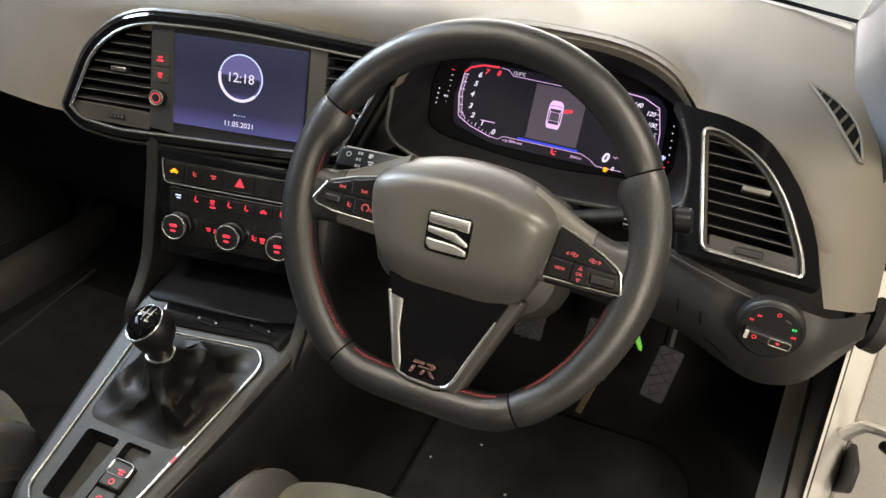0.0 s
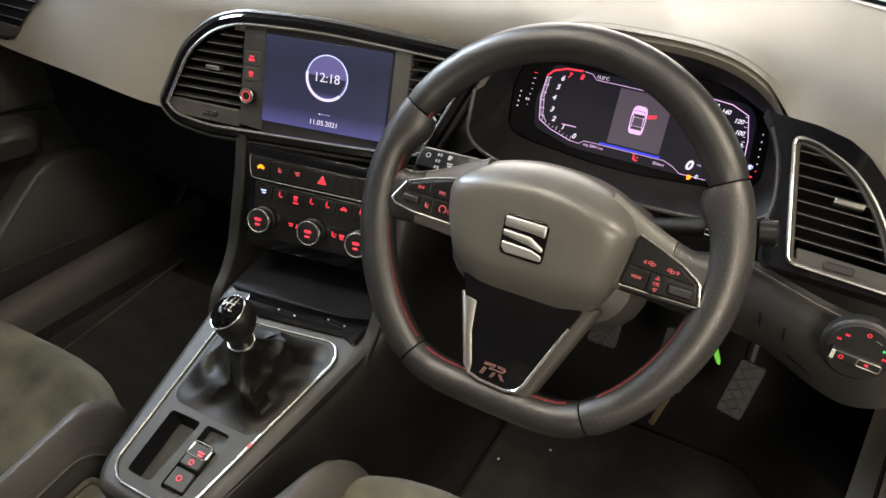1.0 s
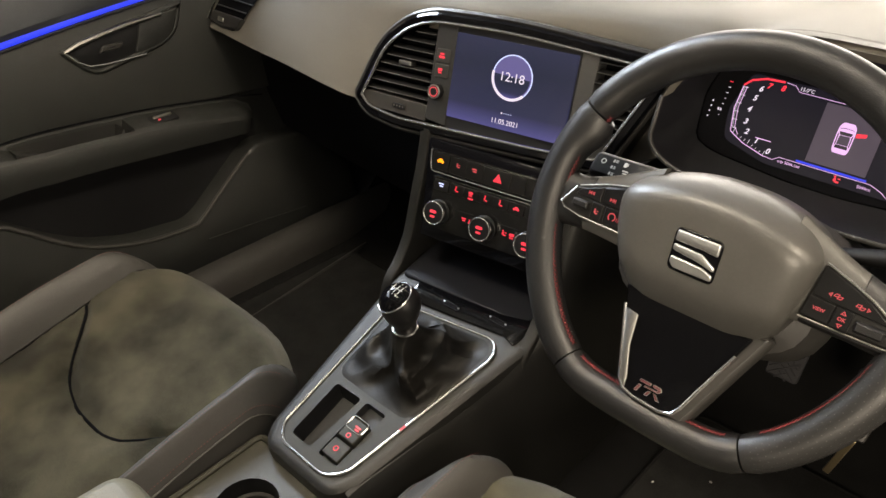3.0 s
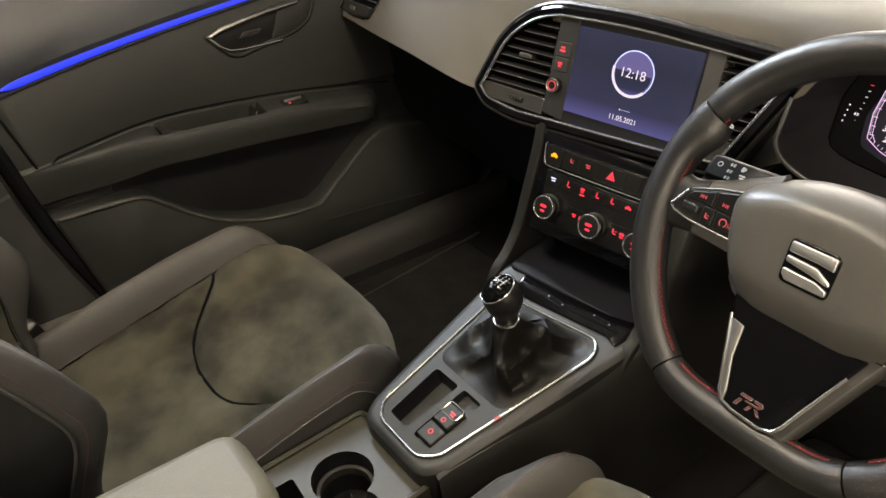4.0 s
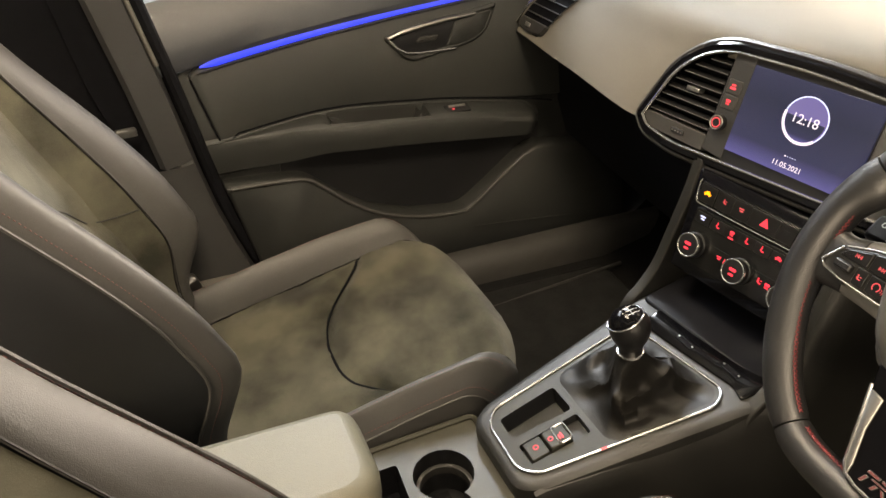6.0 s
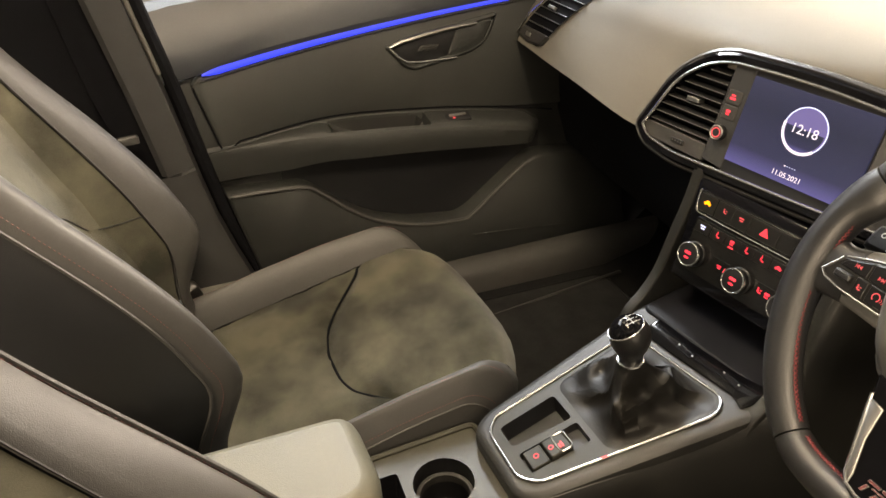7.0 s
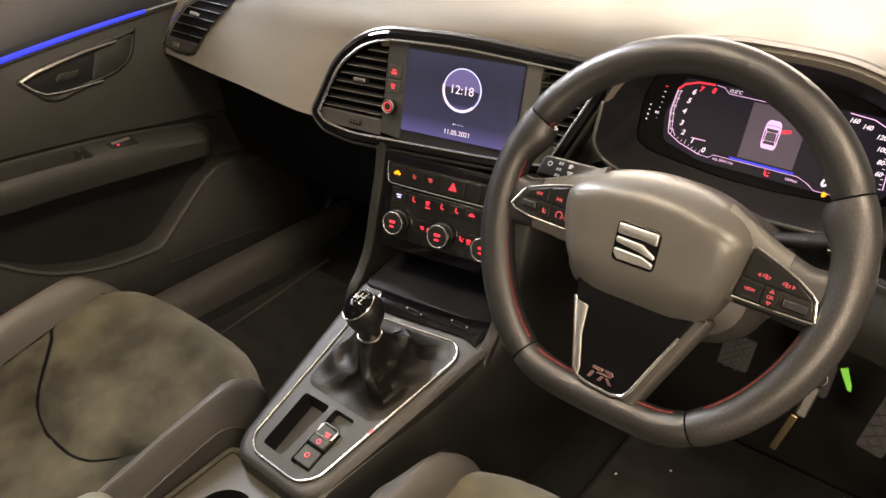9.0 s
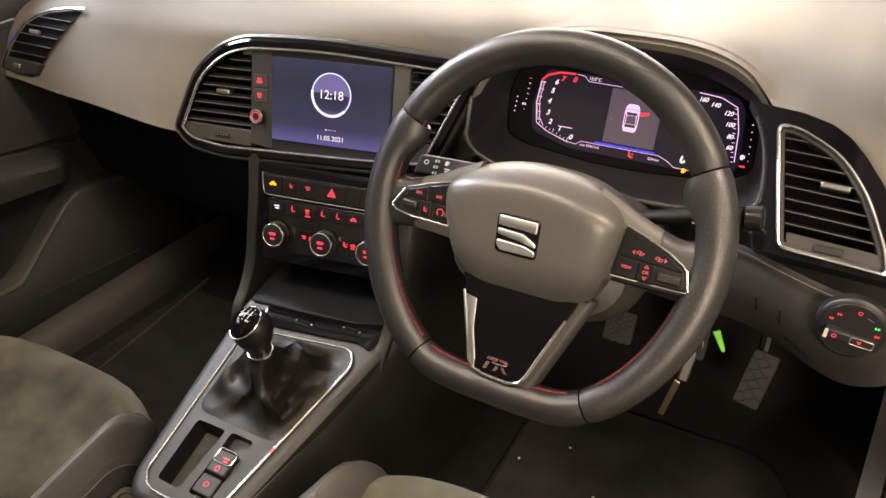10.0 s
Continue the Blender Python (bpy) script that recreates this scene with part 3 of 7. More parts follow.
def ring_at(pts, th):
    # the outline's point in the direction th, for rings that match
    d = Vector((math.cos(th) * 0.15, math.sin(th) * 0.06)).normalized()
    best, where = -1, None
    k = len(pts)
    for i in range(k):
        a, b = pts[i - 1], pts[i]
        e = b - a
        den = d.x * e.y - d.y * e.x
        if abs(den) < 1e-12:
            continue
        t = (a.x * e.y - a.y * e.x) / den
        s = (a.x * d.y - a.y * d.x) / den
        if t > 0 and -1e-6 <= s <= 1 + 1e-6 and t > best:
            best, where = t, d * t
    return where


inner = [CL @ Vector((*ring_at(dial, 2 * math.pi * i / N), 0.004)) for i in range(N)]
lip0 = [0.16 * smooth01(math.sin(2 * math.pi * i / N) / 0.2) for i in range(N)]
bm = bmesh.new()
rows = [[p + Vector((0, 0.024, 0.0065)) for p in outer[:N // 2 + 1]], [p + Vector((0, 0.008, 0.0045)) for p in outer[:N // 2 + 1]], outer[:N // 2 + 1]]
for k in (0.25, 0.6, 1.0):
    rows.append([o.lerp(q, t * k) + Vector((0, 0, -0.006 * math.sin(math.pi * t * k))) for o, q, t in zip(outer[:N // 2 + 1], inner, lip0)])
skin(bm, rows)
part("hood_lip", bm, PAD, dashboard, "soft grained lip of the binnacle hood")
bm = bmesh.new()
rows = []
for k in (0.0, 0.2, 0.45, 0.7, 1.0):
    rows.append([o.lerp(q, lerp(t, 1, k)) + Vector((0, 0, -0.006 * math.sin(math.pi * lerp(t, 1, k)))) for o, q, t in zip(outer, inner, lip0)])
skin(bm, rows, closed=True)
part("binnacle", bm, surf("matt_black_binnacle", (0.0105, 0.0106, 0.0120), 0.5, bump=0.2, grain=1500, cell=True, spec=0.3), dashboard, "black funnel-shaped binnacle round the dials")

bm = bmesh.new()
tube(bm, [outer[i % N] + Vector((0, -0.001, 0)) for i in range(N // 2 - 1, N + 4)], 0.0026, 8)
part("binnacle_rim", bm, SOFT, dashboard, "satin edge round the binnacle")

# ---- instrument cluster ----
cluster = thing("instrument_cluster", "digital instrument cluster with lit rev counter and car graphic", "instrument cluster")
slab("bezel", grown(dial, 0.004), -0.02, 0.0, CL, GLOSS, cluster, 0.001)

# ---- instrument cluster: lit dials on black glass ----
slab("dial_face", grown(dial, -0.001), -0.001, 0.0012, CL, VOID, cluster, 0.0005, "unlit black dial face")
scr_c = rounded([(-0.118, -0.012), (-0.112, -0.046), (-0.06, -0.060), (0.125, -0.060), (0.140, -0.046), (0.134, 0.018), (0.122, 0.032), (-0.105, 0.032)], 0.008, 3)
SCREENBLACK = glow("dark_display_glass", (0.07, 0.055, 0.17), 0.075)
SCREENBLACK.node_tree.nodes["Principled BSDF"].inputs["Roughness"].default_value = 0.12
SCREENBLACK.node_tree.nodes["Principled BSDF"].inputs["Specular IOR Level"].default_value = 0.12
disp = slab("display", scr_c, 0.001, 0.0022, CL, SCREENBLACK, cluster, 0.0003, "dark lit display glass")
ZD = 0.0026


def stroke(name, pts, w, m, z, material, parent, closed=False):
    """A flat lit line through a few points."""
    pts = [Vector((p[0], p[1], 0)) for p in pts]
    bm = bmesh.new()
    k = len(pts)
    left, right = [], []
    for i, p in enumerate(pts):
        d = (pts[(i + 1) % k] - pts[i - 1]) if closed else (pts[min(i + 1, k - 1)] - pts[max(i - 1, 0)])
        d.normalize()
        nrm = Vector((-d.y, d.x, 0)) * (w / 2)
        left.append(bm.verts.new(m @ (p + nrm + Vector((0, 0, z)))))
        right.append(bm.verts.new(m @ (p - nrm + Vector((0, 0, z)))))
    bridge(bm, left, right, closed)
    return part(name, bm, material, parent, smooth=False)


# rev counter outline, its red end and numerals
stroke("dial_line", [(-0.062, -0.0525), (-0.09, -0.0445), (-0.1065, -0.036), (-0.1075, -0.034), (-0.112, -0.010), (-0.110, 0.016)], 0.0009, CL, ZD, LILAC, disp)
stroke("dial_line", [(-0.098, -0.037), (-0.104, -0.030), (-0.108, -0.008), (-0.106, 0.016)], 0.0007, CL, ZD, LILAC, disp)
stroke("red_zone", [(-0.110, 0.017), (-0.103, 0.024), (-0.088, 0.029), (-0.068, 0.030)], 0.0021, CL, ZD, RED, disp)
for txt, x, y, mt in (("0", -0.060, -0.046, WHITE), ("1", -0.076, -0.041, WHITE), ("2", -0.093, -0.034, WHITE), ("3", -0.098, -0.021, WHITE), ("4", -0.099, -0.007, WHITE),
                      ("5", -0.097, 0.006, WHITE), ("6", -0.094, 0.017, WHITE), ("7", -0.083, 0.022, RED), ("8", -0.068, 0.023, RED)):
    words(txt, 0.0085, CL @ at(x + (0.0035 if x < -0.09 else 0.0), y + (0.0025 if txt in "12" else 0.0), ZD), mt, disp, "numeral", bold=0.03, slant=0.25)
for i in range(31):
    t = i / 30
    y = lerp(-0.031, 0.015, t)
    xt = keyed(y, ((-0.034, -0.107), (-0.010, -0.112), (0.016, -0.110)))
    stroke("tick", [(xt + 0.0006, y), (xt + (0.0060 if i % 6 == 0 else 0.0026), y)], 0.0007 if i % 6 == 0 else 0.0004, CL, ZD, WHITE, disp)
for i in range(9):
    t = i / 8
    a, b = Vector((-0.104, -0.037)), Vector((-0.064, -0.0515))
    q = a.lerp(b, t)
    stroke("tick", [(q.x, q.y), (q.x + 0.0012, q.y + (0.0052 if i % 4 == 0 else 0.0024))], 0.0005, CL, ZD, WHITE, disp)
stroke("divider", [(-0.062, -0.052), (-0.052, -0.053), (-0.046, -0.0485), (0.05, -0.0485), (0.062, -0.053), (0.070, -0.0585), (0.10, -0.0585)], 0.0006, CL, ZD, LILAC, disp)
stroke("divider", [(-0.066, 0.030), (-0.056, 0.029), (-0.05, 0.0235), (0.04, 0.0225)], 0.0006, CL, ZD, LILAC, disp)
stroke("blue_line", [(-0.028, -0.0465), (0.045, -0.0465)], 0.0022, CL, ZD + 0.0002, BLUE, disp)
words("15.0°C", 0.0055, CL @ at(-0.043, 0.027, ZD), WHITE, disp)
words("trip 5044.1mi", 0.0045, CL @ at(-0.034, -0.0525, ZD), LILAC, disp)
words("5044mi", 0.0045, CL @ at(0.045, -0.0540, ZD), LILAC, disp)
words("0", 0.0145, CL @ at(0.078, -0.047, ZD), WHITE, disp, "numeral", bold=0.045, slant=0.25)
words("mph", 0.0034, CL @ at(0.090, -0.044, ZD), LILAC, disp)
words("0", 0.0062, CL @ at(0.089, -0.0575, ZD), WHITE, disp, "numeral", bold=0.03, slant=0.25)
icon("belt", CL @ at(0.017, -0.0535, ZD), 0.008, RED, disp)
icon("pump", CL @ at(0.082, -0.060, ZD), 0.006, AMBER, disp)
stroke("caption_bar", [(-0.078, -0.035), (-0.060, -0.035)], 0.001, CL, ZD, LILAC, disp)
# centre tile with the car seen from above, one door marked
GREYTILE = glow("grey_display_tile", (0.30, 0.22, 0.33), 0.26)
slab("tile", rect(0.062, 0.064, 0.0005, 0.0115, -0.0115), ZD - 0.0004, ZD, CL, GREYTILE, disp, 0, "grey display tile with a car outline")
z2 = ZD + 0.0003
body_o = [(-0.0092, 0.014), (-0.0100, 0.006), (-0.0096, -0.013), (-0.0078, -0.0185), (0.0078, -0.0185), (0.0096, -0.013), (0.0100, 0.006), (0.0092, 0.014), (0.0062, 0.0185), (-0.0062, 0.0185)]
CARI = CL @ at(0.0095, -0.011, 0) @ Matrix.Diagonal((0.90, 0.88, 1, 1))
part("car_body", plate(bmesh.new(), rounded(body_o, 0.002, 2), z2 - 0.0002, z2 - 0.0001, CARI, 0), LILAC, disp)
DARKGLASS = glow("dark_car_glass", (0.16, 0.11, 0.18), 0.18)
for pts in ([(-0.0078, 0.0075), (0.0078, 0.0075), (0.0062, 0.0035), (-0.0062, 0.0035)], [(-0.0068, -0.0085), (0.0068, -0.0085), (0.0074, -0.0125), (-0.0074, -0.0125)],
            [(-0.0086, 0.006), (-0.0072, 0.003), (-0.0072, -0.008), (-0.0084, -0.010)], [(0.0086, 0.006), (0.0072, 0.003), (0.0072, -0.008), (0.0084, -0.010)]):
    part("car_window", plate(bmesh.new(), rounded(pts, 0.0006, 1), z2, z2 + 0.0001, CARI, 0), DARKGLASS, disp)
part("car_roof", plate(bmesh.new(), rounded([(-0.0060, 0.0030), (0.0060, 0.0030), (0.0066, -0.0080), (-0.0066, -0.0080)], 0.0006, 1), z2, z2 + 0.0001, CARI, 0), GREYTILE, disp)
stroke("car_line", [(-0.0082, 0.0105), (-0.004, 0.0118), (0.004, 0.0118), (0.0082, 0.0105)], 0.0007, CARI, z2 + 0.0001, DARKGLASS, disp)
part("door_mark", plate(bmesh.new(), rounded([(0.011, 0.004), (0.022, 0.007), (0.022, 0.011), (0.011, 0.009)], 0.001), z2, z2 + 0.0002, CARI, 0), RED, disp)
# speed side
stroke("dial_line", [(0.080, 0.030), (0.105, 0.028), (0.124, 0.020), (0.131, -0.006), (0.134, -0.040)], 0.0010, CL, ZD, LILAC, disp)
for txt, x, y in (("160", 0.086, 0.023), ("140", 0.100, 0.019), ("120", 0.116, 0.012), ("100", 0.120, 0.000), ("80", 0.123, -0.013), ("60", 0.125, -0.025)):
    words(txt, 0.0068, CL @ at(x, y, ZD), WHITE, disp, "numeral", bold=0.03, slant=0.25)
for i in range(12):
    t = i / 11
    stroke("tick", [(lerp(0.1245, 0.1325, t), lerp(0.018, -0.040, t)), (lerp(0.1215, 0.1295, t), lerp(0.018, -0.040, t))], 0.0006, CL, ZD, WHITE, disp)
# side gauges
for i in range(7):
    stroke("gauge_tick", [(-0.127 + 0.0007 * (i % 2), 0.017 - i * 0.0065), (-0.123 - 0.0005 * i, 0.017 - i * 0.0065)], 0.0007, CL, ZD, RED if i == 0 else WHITE, cluster)
for i in range(4):
    part("gauge_dot", plate(bmesh.new(), rect(0.0013, 0.0018, 0.0003, -0.1385 - 0.0002 * i, -0.008 - i * 0.006, 1), ZD - 0.001, ZD, CL, 0), WHITE, cluster)
icon("lamp", CL @ at(-0.128, -0.0155, ZD), 0.005, WHITE, cluster)
for i in range(6):
    part("gauge_dot", plate(bmesh.new(), rect(0.0012, 0.0015, 0.0003, 0.144 + 0.0008 * i, 0.004 - i * 0.008, 1), ZD - 0.001, ZD, CL, 0), RED if i == 5 else WHITE, cluster)
icon("pump", CL @ at(0.1415, -0.033, ZD), 0.006, PALEBLUE, cluster)
stroke("gauge_tick", [(0.140, -0.043), (0.146, -0.043)], 0.0018, CL, ZD, RED, cluster)

# ---- centre screen housing ----
POD = plane((-0.116, 0.172, 0.633), 10, 14)
media = thing("media_unit", "gloss black centre dash unit with touchscreen and air vents", "infotainment unit")
pod_out = rounded([(-0.143, -0.040), (-0.118, -0.066), (-0.06, -0.075), (0.17, -0.068), (0.255, -0.062), (0.312, 0.06), (0.306, 0.092), (0.10, 0.104), (-0.02, 0.100), (-0.062, 0.086), (-0.105, 0.050)],
                  [0.012, 0.02, 0.02, 0.05, 0.02, 0.02, 0.015, 0.05, 0.03, 0.03, 0.03], 5)
slab("housing", grown(pod_out, -0.001), -0.055, -0.034, POD, VOID, media, 0)
part("outer_lip", hoop(bmesh.new(), pod_out, 0.007, -0.045, 0.002, POD, 0.003), SOFT, media)
part("gloss_surround", hoop(bmesh.new(), grown(pod_out, -0.006), 0.0125, -0.04, 0.006, POD, 0.003), GLOSS, media, "piano black surround")
part("chrome_trim", loop_tube(grown(pod_out, -0.0184), 0.0058, POD, 0.0022), CHROME, media, "thin bright chrome outline")
slab("button_strip", rounded([(-0.013, -0.048), (0.021, -0.052), (0.020, 0.083), (-0.011, 0.080)], 0.002), -0.036, 0.0015, POD, MATT, media, 0.001)
slab("screen_block", rounded([(0.020, -0.056), (0.198, -0.056), (0.200, 0.086), (0.020, 0.083)], 0.002), -0.036, 0.000, POD, BLACK, media, 0.001)
slab("column", rounded([(0.196, -0.054), (0.218, -0.052), (0.219, 0.086), (0.197, 0.086)], 0.002), -0.036, 0.0015, POD, EDGEGREY, media, 0.001)
slab("vent_sill", rounded([(-0.126, -0.040), (-0.110, -0.050), (-0.013, -0.053), (-0.013, -0.030), (-0.118, -0.028)], 0.003), -0.036, 0.0008, POD, SOFT, media, 0.001)
slab("vent_sill", rounded([(0.217, -0.050), (0.262, -0.046), (0.274, -0.018), (0.217, -0.018)], 0.003), -0.036, 0.0008, POD, SOFT, media, 0.001)


SLAT = surf("dark_vent_slat", (0.006, 0.006, 0.006), 0.5, bump=0.05, spec=0.3)


def vent(owner, m, rows, tab, depth=0.012, tilt=20, name="air_vent"):
    """Slats between a left and a right limit at each height; tab: where the slider sits."""
    v = part(name, plate(bmesh.new(), rounded([(rows[0][1], rows[0][0] - 0.004), (rows[0][2], rows[0][0] - 0.004), (rows[-1][2], rows[-1][0] + 0.004), (rows[-1][1], rows[-1][0] + 0.004)], 0.002), -0.030, -0.0285, m, 0), VOID, owner, "dark slatted air vent")
    for y, xa, xb in rows:
        bm = bmesh.new()
        SM = m @ at((xa + xb) / 2, y, -0.0045) @ pose(0, 0, 0, tilt)
        box(bm, SM, xb - xa, 0.0018, depth, 0.0005)
        part("slat", bm, SLAT, v)
        # paler strip that draws the highlight on the slat's front edge
        bm = bmesh.new()
        box(bm, SM @ Matrix.Translation((0, 0.0006, depth / 2)), xb - xa, 0.0009, 0.0008, 0.0002)
        part("slat_glint", bm, EDGEGREY, v)
    bm = bmesh.new()
    plate(bm, rect(0.021, 0.006, 0.0015, tab[0], tab[1]), -0.008, 0.005, m, 0.0012)
    part("slider", bm, SATIN, v, "satin metal vent slider")
    return v


left_rows = []
for i in range(8):
    y = -0.022 + i * 0.0125
    left_rows.append((y, keyed(y, ((-0.026, -0.116), (0.01, -0.101), (0.04, -0.080), (0.06, -0.056), (0.072, -0.032))), -0.013))
vent(media, POD, left_rows, (-0.055, 0.020))
right_rows = []
for i in range(8):
    y = -0.013 + i * 0.0122
    right_rows.append((y, 0.218, keyed(y, ((-0.02, 0.270), (0.04, 0.286), (0.075, 0.290)))))
vent(media, POD, right_rows, (0.250, 0.025))
wheel_l = part("thumbwheel", plate(bmesh.new(), rect(0.022, 0.007, 0.002, -0.058, -0.0405), 0.0, 0.003, POD, 0.001), BLACK, media)
for i in range(4):
    part("mark", plate(bmesh.new(), rect(0.002, 0.0022, 0.0004, -0.0655 + i * 0.005, -0.0405, 1), 0.003, 0.0034, POD, 0), SATIN, wheel_l)
for y in (0.040, 0.020):
    b = part("button", plate(bmesh.new(), rect(0.021, 0.018, 0.002, 0.0035, y), 0.001, 0.0028, POD, 0.0007), SOFT, media)
    icon("off" if y > 0.03 else "demist", POD @ at(0.002, y, 0.003), 0.0075, RED, b)
bm = bmesh.new()
lathe(bm, [(0.0105, 0.001), (0.0105, 0.009), (0.0095, 0.0105), (0.006, 0.011)], POD @ at(0.001, -0.008), 24)
k = part("knob", bm, BLACK, media, "ringed black volume knob")
part("ring", hoop(bmesh.new(), circle(0.0098, 24, 0.001, -0.008), 0.0018, 0.0095, 0.0115, POD, 0.0005), SATIN, k)
part("backlight_ring", hoop(bmesh.new(), circle(0.0068, 20, 0.001, -0.008), 0.0016, 0.0105, 0.0114, POD, 0.0002), REDDIM, k)

SCREEN = bpy.data.materials.new("blue_lit_screen")
SCREEN.use_nodes = True
nt = SCREEN.node_tree
bs = nt.nodes["Principled BSDF"]
bs.inputs["Base Color"].default_value = (0.01, 0.01, 0.012, 1)
bs.inputs["Roughness"].default_value = 0.12
co = nt.nodes.new("ShaderNodeTexCoord")
sep = nt.nodes.new("ShaderNodeSeparateXYZ")
nt.links.new(co.outputs["Generated"], sep.inputs[0])
rp = nt.nodes.new("ShaderNodeValToRGB")
el = rp.color_ramp.elements
el[0].position, el[0].color = 0.0, (0.16, 0.15, 0.47, 1)
el[1].position, el[1].color = 0.22, (0.045, 0.05, 0.13, 1)
e3 = el.new(0.7)
e3.color = (0.030, 0.036, 0.085, 1)
e4 = el.new(1.0)
e4.color = (0.045, 0.052, 0.12, 1)
nt.links.new(sep.outputs["Z"], rp.inputs[0])
nt.links.new(rp.outputs[0], bs.inputs["Emission Color"])
bs.inputs["Emission Strength"].default_value = 0.62
screen = slab("screen", rect(0.173, 0.111, 0.002, 0.1075, 0.0185), 0.0, 0.0030, POD, SCREEN, media, 0.0006, "lit touchscreen showing a clock")
screen.data.polygons.foreach_set("use_smooth", [False] * len(screen.data.polygons))
DISC = glow("violet_clock_disc", (0.24, 0.20, 0.62), 0.55)
part("clock_disc", plate(bmesh.new(), circle(0.027, 40, 0.110, 0.031), 0.0029, 0.0033, POD, 0), DISC, screen)
part("clock_ring", hoop(bmesh.new(), circle(0.0288, 48, 0.110, 0.031), 0.0015, 0.003, 0.0036, POD, 0.0001), PALEBLUE, screen)
part("clock_arc", plate(bmesh.new(), [Vector((0.110 + 0.0255 * math.cos(a), 0.031 + 0.0255 * math.sin(a))) for a in [math.radians(175 + i * 6.2) for i in range(31)]], 0.0031, 0.0035, POD, 0), SCREEN, screen)
stroke("clock_sweep", [(0.110 + 0.0277 * math.cos(math.radians(a)), 0.031 + 0.0277 * math.sin(math.radians(a))) for a in range(170, 315, 6)], 0.0036, POD, 0.0038, WHITE, screen)
words("12:18", 0.0165, POD @ at(0.110, 0.0305, 0.0040), WHITE, screen, "clock_digits")
words("11.05.2021", 0.0092, POD @ at(0.110, -0.0270, 0.0036), WHITE, screen, "date_digits")
for i in range(5):
    part("dot", plate(bmesh.new(), circle(0.0011 if i == 0 else 0.0006, 8, 0.1035 + i * 0.0034, -0.0155), 0.0032, 0.0035, POD, 0), WHITE if i == 0 else PALEBLUE, screen)

# ---- switch row and climate panel ----
LOW = plane((0.0, 0.148, 0.515), 9, 17)
stack = thing("climate_panel", "black climate control panel with red backlit switches", "climate panel")
slab("fascia", rounded([(-0.110, 0.054), (-0.104, 0.0), (-0.098, -0.085), (0.10, -0.085), (0.112, 0.0), (0.116, 0.054)], 0.006), -0.06, -0.004, LOW, GLOSS, stack, 0.002)
bar = slab("switch_bar", rounded([(-0.096, 0.041), (-0.092, 0.013), (0.088, 0.013), (0.094, 0.041)], 0.004), -0.004, 0.004, LOW, PANEL, stack, 0.001)
bm = bmesh.new()
tube(bm, [LOW @ Vector((x, y, 0.0042)) for x, y in [(-0.094, 0.0425), (-0.0965, 0.040), (-0.0955, 0.030), (-0.0938, 0.019), (-0.0915, 0.0135), (-0.086, 0.0118), (-0.04, 0.0114), (0.088, 0.0112)]], 0.0012, 8)
part("chrome_edge", bm, CHROME, stack, "thin chrome line round the switch bar")
for i, (x, kind, mt) in enumerate(((-0.079, "car", AMBER), (-0.051, "belt", REDDIM), (-0.025, "lines", REDDIM), (0.040, "lines", BLACK))):
    b = part("switch", plate(bmesh.new(), rect(0.0262, 0.023, 0.0010, x, 0.0270), 0.003, 0.0048, LOW, 0.0004), KEYGLOSS, bar)
    icon(kind, LOW @ at(x, 0.0285, 0.0050), 0.0085 if i == 0 else 0.0065, mt, b)
b = part("hazard_switch", plate(bmesh.new(), rect(0.042, 0.023, 0.0010, 0.010, 0.0270), 0.003, 0.0060, LOW, 0.0006), KEYGLOSS, bar)
tri = [(-0.0065, -0.005), (0.0065, -0.005), (0.0, 0.0065)]
part("hazard_sign", hoop(bmesh.new(), rounded(tri, 0.001, 2), 0.0022, 0.0062, 0.0066, LOW @ at(0.012, 0.0275), 0.0001), RED, b)
part("hazard_sign", plate(bmesh.new(), rounded([(-0.0028, -0.0023), (0.0028, -0.0023), (0, 0.0028)], 0.0005, 1), 0.0061, 0.0064, LOW @ at(0.012, 0.0275), 0), RED, b)
face = slab("climate_face", rounded([(-0.087, 0.007), (-0.083, -0.067), (0.086, -0.067), (0.090, 0.007)], 0.004), -0.004, 0.003, LOW, PANEL, stack, 0.001)
for x, kind, mt in ((-0.072, "lines", PALEBLUE), (-0.047, "seat", RED), (-0.024, "demist", RED), (-0.001, "seat", RED), (0.022, "seat", RED), (0.046, "car", RED), (0.070, "seat", RED)):
    b = part("key", plate(bmesh.new(), rect(0.0226, 0.0145, 0.0008, x, -0.0045), 0.002, 0.0038, LOW, 0.0004), KEYGLOSS, face)
    icon(kind, LOW @ at(x, -0.004, 0.0045), 0.0072, mt, b)
part("indicator", plate(bmesh.new(), rect(0.008, 0.002, 0.0005, -0.0235, -0.0105, 1), 0.004, 0.0046, LOW, 0), RED, face)
for x, y in ((-0.069, -0.042), (0.005, -0.043), (0.074, -0.044)):
    bm = bmesh.new()
    lathe(bm, [(0.0175, 0.002), (0.0175, 0.005), (0.0162, 0.006), (0.0158, 0.016), (0.0145, 0.0175), (0.008, 0.018)], LOW @ at(x, y), 32)
    dk = part("dial", bm, BLACK, stack, "chrome-ringed rotary dial")
    part("dial_ring", hoop(bmesh.new(), circle(0.0166, 36), 0.0020, 0.0145, 0.0186, LOW @ at(x, y), 0.0006), CHROME, dk)
    icon("dial", LOW @ at(x, y - 0.0005, 0.0184), 0.0115, RED, dk)
for x, y, kind, s in ((-0.028, -0.041, "lines", 0.006), (-0.018, -0.043, "seat", 0.007), (0.035, -0.041, "belt", 0.008), (0.047, -0.042, "demist", 0.008)):
    icon(kind, LOW @ at(x, y, 0.0034), s, RED, face)
